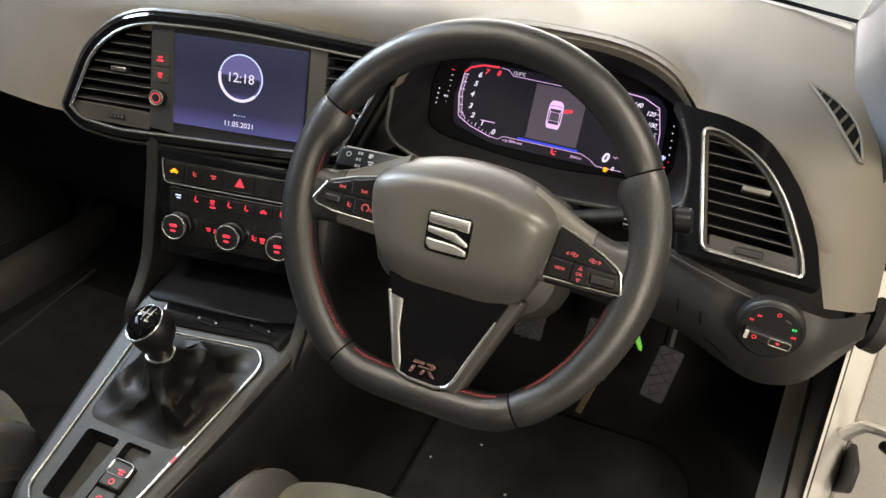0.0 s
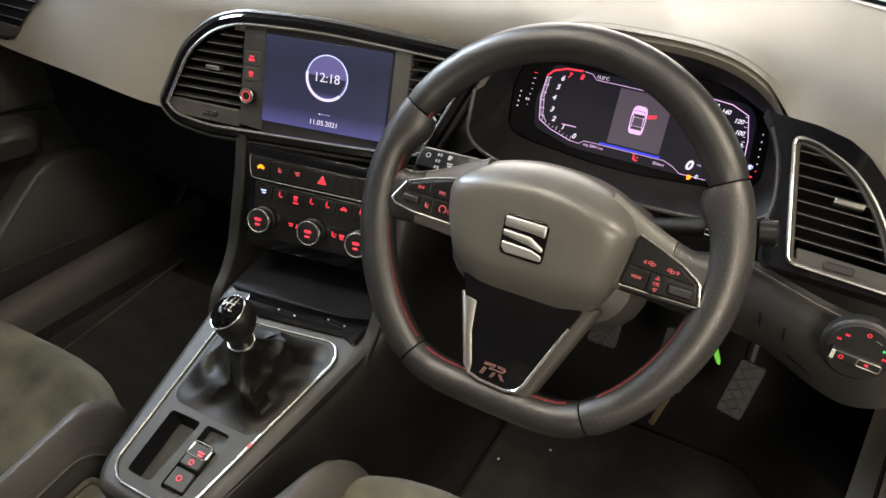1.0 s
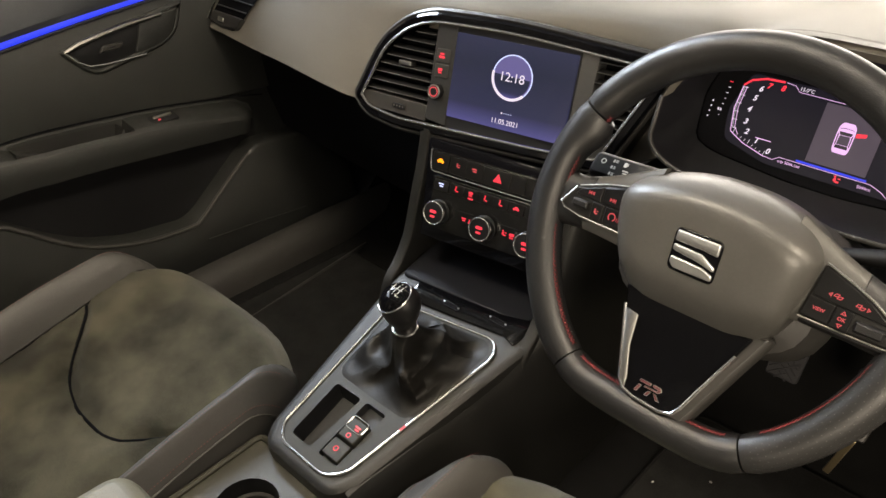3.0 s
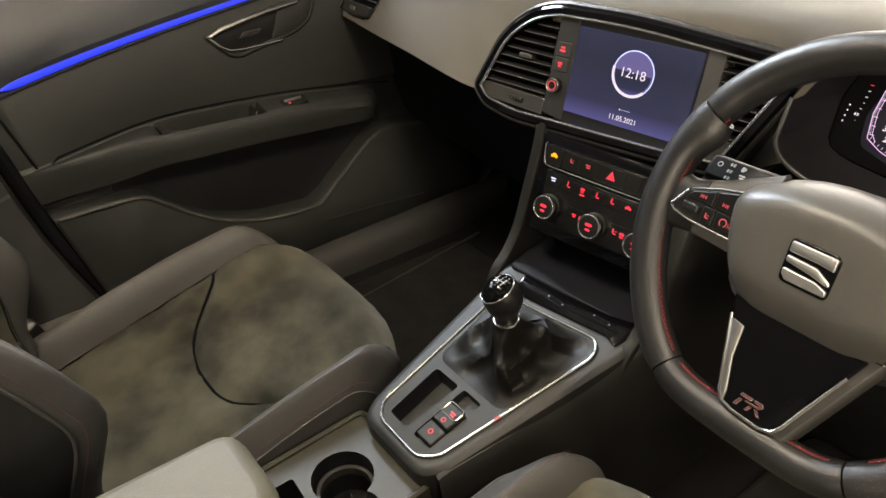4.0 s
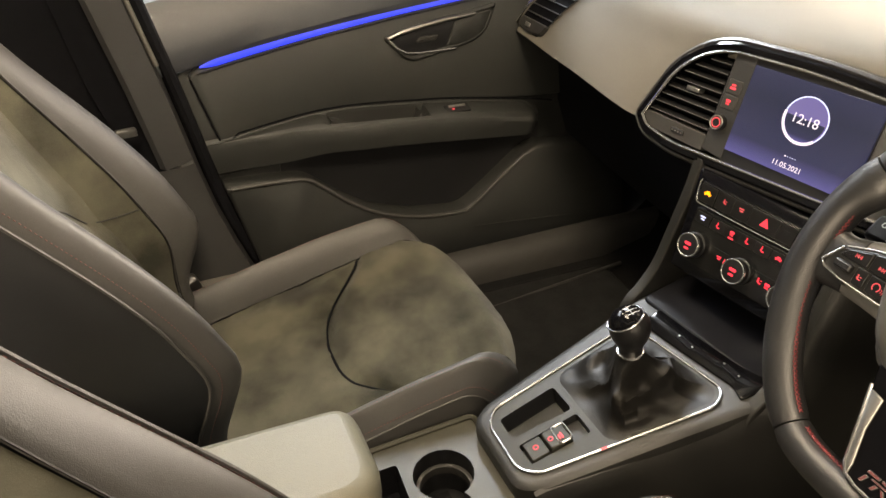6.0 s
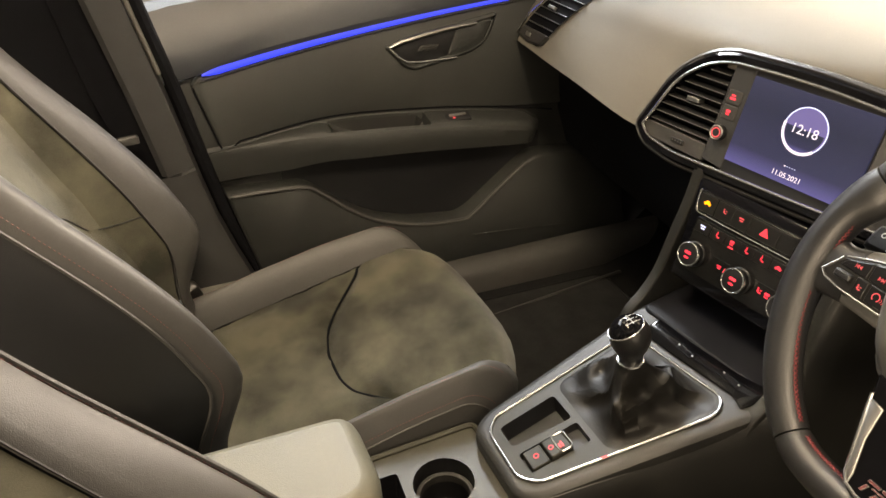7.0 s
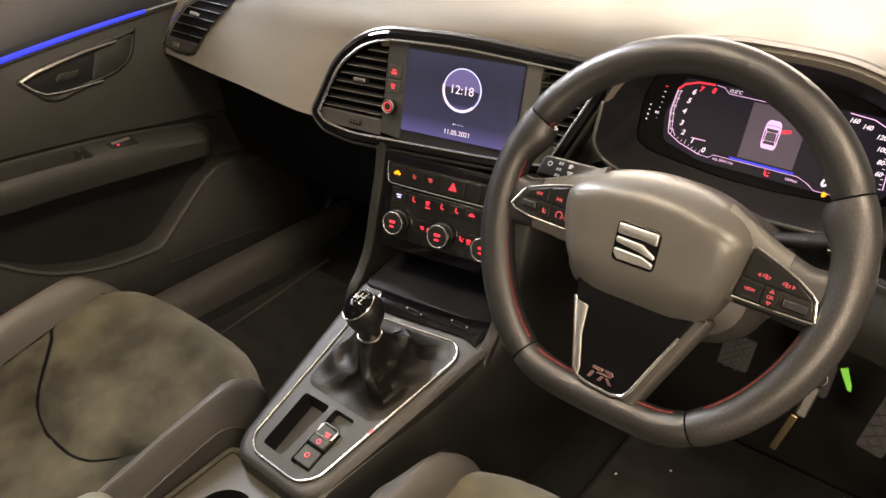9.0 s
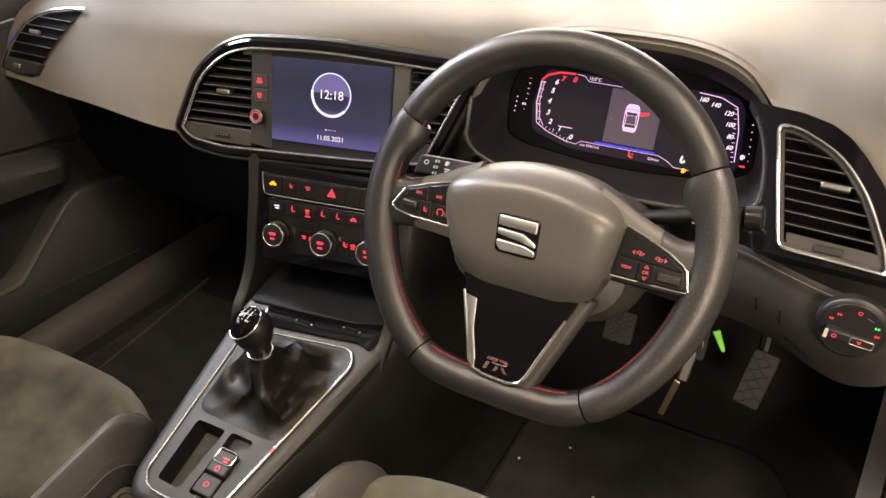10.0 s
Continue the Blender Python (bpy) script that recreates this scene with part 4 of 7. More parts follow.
for x0, x1 in ((-0.040, -0.014), (0.024, 0.060)):
    stroke("groove", [(x0, -0.031), (x1, -0.031)], 0.0008, LOW, 0.0032, BLACK, face)

# cheeks of the stack, running down into the tunnel console
for sx, x0 in ((-1, -0.119), (1, 0.128)):
    bm = bmesh.new()
    SIDE = Matrix(((0, 0, 1, x0), (1, 0, 0, 0), (0, 1, 0, 0), (0, 0, 0, 1)))
    prof = curve_pts([(0.150, 0.575, 0), (0.142, 0.53, 0), (0.126, 0.47, 0), (0.112, 0.42, 0), (0.092, 0.385, 0), (0.072, 0.362, 0), (0.060, 0.33, 0)], 5)
    o = [Vector((p.x, p.y)) for p in prof] + [Vector((0.060, 0.08)), Vector((0.45, 0.08)), Vector((0.45, 0.575))]
    plate(bm, o, -0.008, 0.008, SIDE, 0.003)
    part("stack_cheek", bm, FLANK, stack, "smooth dark grey console flank")

# smooth flank of the console and stack on the driver's side
bm = bmesh.new()
rows = []
for i in range(40):
    y = lerp(-0.185, 0.44, i / 39)
    v = (y + 0.149) / 0.948
    zt = keyed(y, ((-0.185, 0.279), (0.092, 0.371), (0.102, 0.385), (0.112, 0.42), (0.126, 0.47), (0.142, 0.53), (0.16, 0.56), (0.44, 0.56)))
    xt = 0.0265 + lerp(0.052, 0.112, min(1, max(0, (v + 0.03) / 0.295)))
    rows.append([(xt - 0.004, y, zt - 0.002), (xt + 0.001, y, zt - 0.005), (xt + 0.004, y, zt - 0.012), (xt + 0.008, y, zt - 0.03), (xt + 0.014, y, lerp(zt, 0.08, 0.4)), (xt + 0.020, y, lerp(zt, 0.08, 0.75)), (xt + 0.024, y, 0.075)])
skin(bm, rows)
part("driver_flank", bm, FLANK, stack, "smooth grained console flank by the driver's legs")

# ---- tunnel console ----
CON = plane((0.024, -0.149, 0.293), 0, 71.5)
console = thing("centre_console", "grey tunnel console with chrome-edged gear panel", "centre console")
top = rounded([(-0.100, -0.030), (-0.084, -0.054), (0.034, -0.054), (0.052, -0.030), (0.112, 0.265), (-0.134, 0.265)], [0.02, 0.02, 0.02, 0.02, 0.02, 0.02], 5)
gp = rounded([(-0.086, -0.022), (-0.066, -0.042), (0.016, -0.043), (0.038, -0.024), (0.083, 0.207), (0.066, 0.229), (-0.082, 0.208), (-0.098, 0.186)], [0.01, 0.012, 0.012, 0.012, 0.016, 0.016, 0.014, 0.014], 5)
bm = bmesh.new()
rings = [ring_of(bm, grown(top, g), z, CON) for g, z in ((0.012, -0.26), (0.008, -0.05), (0.005, -0.015), (0.002, -0.005), (-0.003, -0.0012), (-0.009, 0.0))]
for a, b in zip(rings, rings[1:]):
    bridge(bm, a, b)
pierced(bm, grown(top, -0.009), [grown(gp, -0.002)], 0.0, CON)
bmesh.ops.remove_doubles(bm, verts=bm.verts, dist=1e-5)
part("body", bm, FLANK, console)
part("chrome_frame", loop_tube(grown(gp, -0.002), 0.0024, CON, 0.0019, 10), CHROME, console, "bright chrome gear panel frame")
tray = rounded([(-0.064, -0.025), (-0.028, -0.025), (-0.022, 0.061), (-0.068, 0.060)], 0.006, 4)
brake_hole = rounded([(-0.0135, -0.024), (0.020, -0.024), (0.0225, 0.062), (-0.0125, 0.062)], 0.005, 4)
boot_o = rounded([(-0.075, 0.078), (-0.015, 0.0765), (0.045, 0.077), (0.056, 0.14), (0.066, 0.205), (0.056, 0.214), (-0.01, 0.206), (-0.074, 0.197), (-0.083, 0.187), (-0.079, 0.13)], [0.012, 0.03, 0.012, 0.04, 0.012, 0.012, 0.04, 0.012, 0.012, 0.04], 9)
boot_o = grown(boot_o, 0.0062)
bm = bmesh.new()
pierced(bm, grown(gp, -0.004), [tray, brake_hole, boot_o], 0.002, CON)
part("trim_plate", bm, CONSOLE, console, "satin grey gear panel")
part("tray", dish(bmesh.new(), tray, 0.026, 0.002, CON, 0.004), BLACK, console, "dark shallow oddments tray")
part("switch_well", dish(bmesh.new(), brake_hole, 0.012, 0.002, CON, 0.001), BLACK, console)
pb = part("parking_brake_switch", plate(bmesh.new(), rounded([(-0.010, 0.007), (0.0185, 0.007), (0.0195, 0.038), (-0.009, 0.038)], 0.004), -0.008, 0.007, CON, 0.002), CONSOLE, console)
part("switch_edge", hoop(bmesh.new(), rounded([(-0.010, 0.020), (0.0190, 0.020), (0.0198, 0.040), (-0.0095, 0.040)], 0.006), 0.0022, 0.003, 0.0082, CON, 0.0008), CHROME, pb, "bright metal switch lip")
icon("lines", CON @ at(0.009, 0.026, 0.0083), 0.008, RED, pb)
icon("ring", CON @ at(0.005, 0.014, 0.0073), 0.007, RED, pb)
ah = part("auto_hold_switch", plate(bmesh.new(), rounded([(-0.011, -0.020), (0.018, -0.020), (0.0183, 0.005), (-0.0103, 0.005)], 0.003), -0.008, 0.004, CON, 0.0012), CONSOLE, console)
icon("ring", CON @ at(0.003, -0.007, 0.0044), 0.0075, RED, ah)
part("edge_light", plate(bmesh.new(), rect(0.009, 0.003, 0.001, 0.0, 0.0), 0.0, 0.001, CON @ at(0.0535, 0.061, 0.0042, 78), 0), REDDIM, console)
# gloss strip with sockets, and the tray under the climate panel
slab("gloss_strip", rounded([(-0.090, 0.2165), (-0.02, 0.2255), (0.070, 0.2385), (0.090, 0.232), (0.1000, 0.281), (0.048, 0.266), (-0.03, 0.256), (-0.092, 0.251)], 0.004), -0.02, 0.0032, CON, surf("gloss_black_strip", (0.003, 0.003, 0.0035), 0.08, vary=0.2, spec=0.4), console, 0.0008, "gloss black socket strip")
for x, y in ((-0.022, 0.2395), (0.050, 0.2525)):
    sk = part("socket_cover", plate(bmesh.new(), rect(0.030, 0.010, 0.003, x, y), 0.003, 0.0042, CON, 0.0008), GLOSS, console)
    part("socket_edge", hoop(bmesh.new(), rect(0.026, 0.0075, 0.002, x, y), 0.0006, 0.0040, 0.0044, CON, 0.0002), SLAT, sk)
    # small metal plates added as the glints at each socket's ends
    for dx in (-0.0135, 0.0125):
        part("socket_glint", plate(bmesh.new(), rect(0.0028, 0.0020, 0.0006, x + dx, y + 0.001), 0.0040, 0.0050, CON, 0.0003), SATIN, sk)
bm = bmesh.new()
TR = plane((0.0, 0.098, 0.375), 6, 84)
to = rounded([(-0.103, -0.004), (0.108, 0.0), (0.118, 0.20), (-0.112, 0.20)], 0.012)
plate(bm, to, -0.01, 0.002, TR, 0.003)
part("phone_tray", bm, surf("blue_black_rubber", (0.0045, 0.0048, 0.0070), 0.55, spec=0.25, bump=0.2), console, "smooth dark rubber storage tray")

# rear part: cup holder and armrest
CUP = Matrix.Translation((0, 0, 0.262)) @ pose(0, 0, 0, 4)
co_o = rounded([(-0.098, -0.42), (0.066, -0.42), (0.066, -0.182), (-0.098, -0.182)], 0.015, 4)
# a large round well with a smaller lobe beside it
cup = []
for i in range(40):
    d = Vector((math.cos(2 * math.pi * i / 40), math.sin(2 * math.pi * i / 40)))
    reach = 0
    for c, r in ((Vector((-0.030, 0.004)), 0.040), (Vector((0.024, -0.006)), 0.027)):
        along = d.dot(c)
        reach = max(reach, along + math.sqrt(along * along - c.dot(c) + r * r))
    cup.append(Vector((0.010, -0.266)) + d * reach)
slot = rounded([(-0.062, -0.385), (0.03, -0.385), (0.034, -0.318), (-0.060, -0.312)], 0.006, 4)
bm = bmesh.new()
pierced(bm, co_o, [cup, slot], 0.0, CUP)
a, b = ring_of(bm, co_o, 0.0, CUP), ring_of(bm, grown(co_o, 0.006), -0.15, CUP)
bridge(bm, a, b)
part("rear_body", bm, REARGREY, console)
part("raised_rim", hoop(bmesh.new(), grown(co_o, 0.001), 0.008, -0.01, 0.006, CUP, 0.003), REARGREY, console)
part("cup_holder", dish(bmesh.new(), cup, 0.075, 0.0, CUP, 0.003), BLACK, console, "round dark cup holder")
part("cup_ring", hoop(bmesh.new(), circle(0.0385, 28, -0.018, -0.262), 0.006, -0.035, -0.022, CUP, 0.001), PLASTIC, console)
part("slot", dish(bmesh.new(), slot, 0.05, 0.0, CUP, 0.002), VOID, console)
armrest = thing("armrest", "padded pale grey leather centre armrest", "armrest")
bm = bmesh.new()
al = rounded([(-0.034, -0.80), (0.108, -0.80), (0.108, -0.374), (-0.034, -0.374)], [0.03, 0.03, 0.055, 0.032], 8)
AR = Matrix.Translation((0, 0, 0.404))
rings = [ring_of(bm, grown(al, g), z, AR) for g, z in ((-0.012, -0.16), (-0.006, -0.062), (0.0, -0.050), (0.002, -0.036), (0.001, -0.022), (-0.003, -0.0125), (-0.008, -0.0065), (-0.014, -0.0028), (-0.020, 0.0))]
for a, b in zip(rings, rings[1:]):
    bridge(bm, a, b)
bm.faces.new(rings[-1])
part("lid", bm, LIDHIDE, armrest)
bm = bmesh.new()
tube(bm, [AR @ Vector((p.x, p.y, -0.049)) for p in grown(al, 0.001)], 0.0012, 6, True)
part("seam", bm, BLACK, armrest)

# ---- gear lever ----
gear = thing("gear_lever", "gloss black gear knob over a creased leather gaiter", "gear lever")
bm = bmesh.new()
rows = []
tip = Vector((-0.003, 0.147, 0.071))
for j in range(41):
    s = j / 40
    row = []
    for p in grown(boot_o, 0.002):
        th = math.atan2(p.y - 0.145, p.x + 0.01)
        w = s ** 0.8
        hump = math.sin(math.pi * s)
        x, y = lerp(p.x, tip.x + 0.0145 * math.cos(th), w), lerp(p.y, tip.y + 0.0145 * math.sin(th), w)
        # two deep folds and a sag towards the frame
        fold = 0.024 * (0.45 - abs(math.sin(th * 1.5 + 0.6 + s * 1.6))) * hump
        x, y = tip.x + (x - tip.x) * (1 + fold / 0.05), tip.y + (y - tip.y) * (1 + fold / 0.05)
        crump = (0.6 - 2.6 * abs(noise.noise(Vector((x * 24 + 3.1, y * 24, s * 1.3))))) * 0.016 * hump ** 1.2
        row.append((x + crump * 0.4, y - crump * 0.3, 0.001 + tip.z * s ** 1.7 + 0.012 * hump ** 0.9 + fold * 0.5 + crump - 0.006 * hump))
    rows.append(row)
skin(bm, rows, CON, True)
part("gaiter", bm, surf("thin_creased_leather", (0.0068, 0.0060, 0.0047), 0.5, spec=0.3, bump=0.25, grain=700, cell=True, vary=0.25), gear)
KN = CON @ Matrix.Translation((-0.003, 0.148, 0.067)) @ pose(0, 0, 0, -6, 2, 0)
bm = bmesh.new()
lathe(bm, [(0.0135, 0.0), (0.0150, 0.004), (0.0150, 0.012), (0.0170, 0.018), (0.0215, 0.028), (0.0245, 0.037), (0.0255, 0.045), (0.0245, 0.0525), (0.0212, 0.0593), (0.0160, 0.0650), (0.0080, 0.0692), (0.001, 0.0705)], KN, 32)
kn = part("knob", bm, LEATHER, gear)
CAPM = KN @ Matrix.Translation((0, 0, 0.045)) @ pose(0, 0, 0, 14, -20, 0)
bm = bmesh.new()
lathe(bm, [(0.0250 * math.sin(a), 0.0250 * math.cos(a)) for a in [radians(d) for d in (64, 62)]] + [(0.0262 * math.sin(a), 0.0262 * math.cos(a)) for a in [radians(d) for d in (60, 54, 47, 40, 32, 24, 16, 8, 0.5)]], CAPM, 36)
part("cap", bm, GLOSS, kn, "gloss cap with the shift pattern")
bm = bmesh.new()
tube(bm, [CAPM @ Vector((0.0260 * math.sin(radians(62)) * math.cos(a), 0.0260 * math.sin(radians(62)) * math.sin(a), 0.0260 * math.cos(radians(62)))) for a in [2 * math.pi * i / 40 for i in range(40)]], 0.0012, 8, True)
part("cap_ring", bm, CHROME, kn, "thin chrome ring")
bm = bmesh.new()
tube(bm, [KN @ Vector((0.0152 * math.cos(a), 0.0152 * math.sin(a), 0.003)) for a in [2 * math.pi * i / 36 for i in range(36)]], 0.0020, 8, True)
part("collar", bm, CHROME, kn, "chrome collar")
for pts in ([(-0.0085, 0), (0.0085, 0)], [(-0.006, -0.006), (-0.006, 0.006)], [(0, -0.006), (0, 0.006)], [(0.006, -0.006), (0.006, 0.006)]):
    stroke("shift_line", pts, 0.0009, KN, 0.0716, surf("white_print", (0.5, 0.5, 0.48), 0.5) if "white_print" not in bpy.data.materials else bpy.data.materials["white_print"], kn)
for i, (x, y) in enumerate(((-0.006, 0.0088), (0, 0.0088), (0.006, 0.0088), (-0.006, -0.0088), (0, -0.0088), (0.006, -0.0088))):
    words("135246"[i], 0.0036, KN @ at(x, y, 0.0708), bpy.data.materials["white_print"], kn, "gear_number")

# ---- steering wheel ----
WH = plane((0.355, 0.0145, 0.6505), 0, 25)
wheel = thing("steering_wheel", "flat-bottomed black leather steering wheel with red stitching", "steering wheel")


def rim_point(th, r=0.1655):
    x, y = r * math.cos(th), r * math.sin(th)
    if y < 0:
        y *= 1 + 0.09 * smooth01(-y / 0.14)
    lo = -0.1650 - 0.012 * x - (r - 0.1655)
    k = 0.006
    return Vector((x, lo + k * math.log1p(math.exp((y - lo) / k)) if (y - lo) / k < 30 else y, 0))


def rim_frame(th):
    p, q = rim_point(th), rim_point(th + 0.01) - rim_point(th - 0.01)
    q.normalize()
    return p, Vector((q.y, -q.x, 0)), q


def rim_piece(name, a0, a1, material, grip=0.0):
    bm = bmesh.new()
    n = max(6, int(abs(a1 - a0) / 3))
    rings = []
    for i in range(n + 1):
        t = i / n
        p, out, q = rim_frame(radians(lerp(a0, a1, t)))
        end = 0.93 + 0.07 * min(1, min(t, 1 - t) * n / 1.0) ** 0.5
        ra, rn = (0.0169 + grip * math.sin(math.pi * t) ** 2) * end, 0.0169 * end
        deg = lerp(a0, a1, t)
        thumb = 0.0090 * math.exp(-((abs(deg - 90) - 67) / 7.0) ** 2) if grip else 0.0
        rings.append([WH @ (p + out * (ra + (thumb if math.cos(2 * math.pi * j / 22) < -0.1 else 0)) * math.cos(2 * math.pi * j / 22) + Vector((0, 0, rn * math.sin(2 * math.pi * j / 22)))) for j in range(22)])
    vs = skin(bm, rings, closed=True)
    bm.faces.new(vs[0]), bm.faces.new(vs[-1])
    return part(name, bm, material, wheel)


rim_piece("rim_top", 29, 151, LEATHER)
grips = [rim_piece("rim_grip", -57.5, 28.4, PERF, 0.0012), rim_piece("rim_grip", 151.6, 237.5, LEATHER, 0.0012)]
rim_piece("rim_bottom", 238.1, 301.9, LEATHER)
# pierced holes of the right grip, as small pale dimples
bm = bmesh.new()
for i in range(44):
    th = radians(-54 + i * 1.85)
    p, out, q = rim_frame(th)
    for j in range(8):
        a = radians(18 + j * 17 + (8.5 if i % 2 else 0))
        nrm = out * math.cos(a) + Vector((0, 0, math.sin(a)))
        swell = 0.0012 * math.sin(math.pi * (-54 + i * 1.85 + 57.5) / 85.9) ** 2
        c = p + out * (0.0170 + swell) * math.cos(a) + Vector((0, 0, 0.0170 * math.sin(a)))
        s = q.cross(nrm)
        vs = [bm.verts.new(WH @ (c + nrm * 0.00025 + (q * math.cos(b) + s * math.sin(b)) * 0.00062)) for b in (0.5, 1.76, 3.0, 4.27, 5.5)]
        bm.faces.new(vs)
tagged(part("perforation", bm, EDGEGREY, grips[0], smooth=False), kind="stuff")
# red cross stitching on the inner side of the rim
for a0, a1 in ((-50, -14), (194, 236), (242, 298), (150, 178)):
    bm = bmesh.new()
    n = int((a1 - a0) / 1.5)
    for i in range(n):
        th = radians(lerp(a0, a1, i / n))
        p, out, q = rim_frame(th)
        for sgn in (-1, 1):
            c = p - out * 0.0162 + Vector((0, 0, 0.0064))
            u = (q * 0.0019 + Vector((0, 0, 0.0021 * sgn)) + out * (0.0006 * sgn))
            tube(bm, [WH @ (c - u), WH @ (c + u)], 0.00045, 5)
    tagged(part("stitching", bm, THREAD, wheel, "red cross stitching"), kind="stuff")

hub_half = [(0.0, 0.0585), (0.030, 0.0560), (0.057, 0.0485), (0.078, 0.0365), (0.0875, 0.0215), (0.0870, 0.0), (0.0835, -0.018), (0.0755, -0.043), (0.064, -0.064), (0.054, -0.079), (0.040, -0.089)]
hub = curve_pts([(x, y, 0) for x, y in hub_half] + [(0, -0.091, 0)] + [(-x, y, 0) for x, y in hub_half[:0:-1]], 4, True)


def hub_drop(x, y):
    """The shoulder over the emblem falls away behind an arched crease."""
    d = y - (0.034 - 2.2 * x * x)
    k = 0.0035
    over = k * math.log1p(math.exp(d / k))
    low = 0.0045 * math.log1p(math.exp((-0.0405 - y) / 0.0045))
    return 0.95 * over + 0.20 * (over - d) + 0.60 * low


bm = bmesh.new()
rings = []
for s, z in ((0.99, -0.03), (1.0, 0.006), (0.988, 0.016), (0.955, 0.0235), (0.90, 0.029), (0.80, 0.0335), (0.72, 0.0352), (0.66, 0.0362), (0.60, 0.0368), (0.54, 0.0372), (0.47, 0.0375), (0.38, 0.0378), (0.2, 0.038)):
    rings.append([(p.x * s, p.y * s, z - hub_drop(p.x * s, p.y * s)) for p in hub])
vs = skin(bm, rings, WH, True)
bm.faces.new(vs[-1]), bm.faces.new(vs[0])
cover = part("airbag_cover", bm, HUBSKIN, wheel, "smooth dark grey airbag cover")
# square chrome emblem of slanted bars
EMBLEM = surf("bright_emblem_metal", (0.88, 0.88, 0.87), 0.40, metal=1.0, vary=0.04)
EM = WH @ Matrix.Translation((-0.002, -0.0025, -0.0078)) @ pose(0, 0, 0, 12.5) @ Matrix.Diagonal((1.06, 1.0, 1, 1))
bd = part("emblem", plate(bmesh.new(), rect(0.040, 0.039, 0.006), 0.035, 0.0385, EM, 0.001), GLOSS, cover, "chrome emblem of slanted bars")
for pts in ([(-0.018, 0.017), (0.018, 0.017), (0.018, 0.006), (0.006, 0.0075), (-0.018, 0.0075)], [(-0.018, 0.0045), (0.006, 0.0035), (0.018, -0.004), (0.018, -0.0075), (0.004, -0.004), (-0.018, -0.001)],
            [(-0.018, -0.0065), (0.008, -0.0075), (0.018, -0.011), (0.018, -0.016), (-0.014, -0.0165), (-0.018, -0.012)]):
    part("bar", plate(bmesh.new(), rounded(pts, 0.0015, 2), 0.038, 0.0405, EM, 0.0008), EMBLEM, bd)

# side spokes, their leather ends and their switch pods
PODBLACK = surf("satin_black_switches", (0.012, 0.0115, 0.011), 0.34, vary=0.2, spec=0.4, bump=0.1)
KEYBLACK = surf("black_switch_keys", (0.007, 0.007, 0.0072), 0.3, vary=0.2, spec=0.35)


def spoke_piece(name, sx, t0, t1, material, thick=0.0):
    bm = bmesh.new()
    rows = []
    for i in range(11):
        t = lerp(t0, t1, i / 10)
        u = lerp(0.060, 0.160, t)
        hi = keyed(t, ((0, 0.050), (0.17, 0.0415), (0.6, 0.0225), (0.8, 0.0175), (0.9, 0.0185), (1, 0.030)))
        lo_y = keyed(t, ((0, -0.034), (0.55, -0.031), (0.85, -0.034), (1, -0.055)))
        zc, th = lerp(0.006, -0.001, t), lerp(0.010, 0.013, t) + thick
        row = []
        for j in range(20):
            a = 2 * math.pi * j / 20
            row.append((sx * u, lerp(lo_y, hi, 0.5 + 0.5 * math.copysign(abs(math.sin(a)) ** 0.6, math.sin(a))), zc + th * math.copysign(abs(math.cos(a)) ** 0.7, math.cos(a)) - 0.004))
        rows.append(row)
    vs = skin(bm, rows, WH, True)
    bm.faces.new(vs[0]), bm.faces.new(vs[-1])
    return part(name, bm, material, wheel)


def pod_key(pts, pod, z=0.0150, name="key"):
    return part(name, plate(bmesh.new(), rounded(pts, 0.0012, 2), 0.012, z, WH, 0.0007), KEYBLACK, pod)


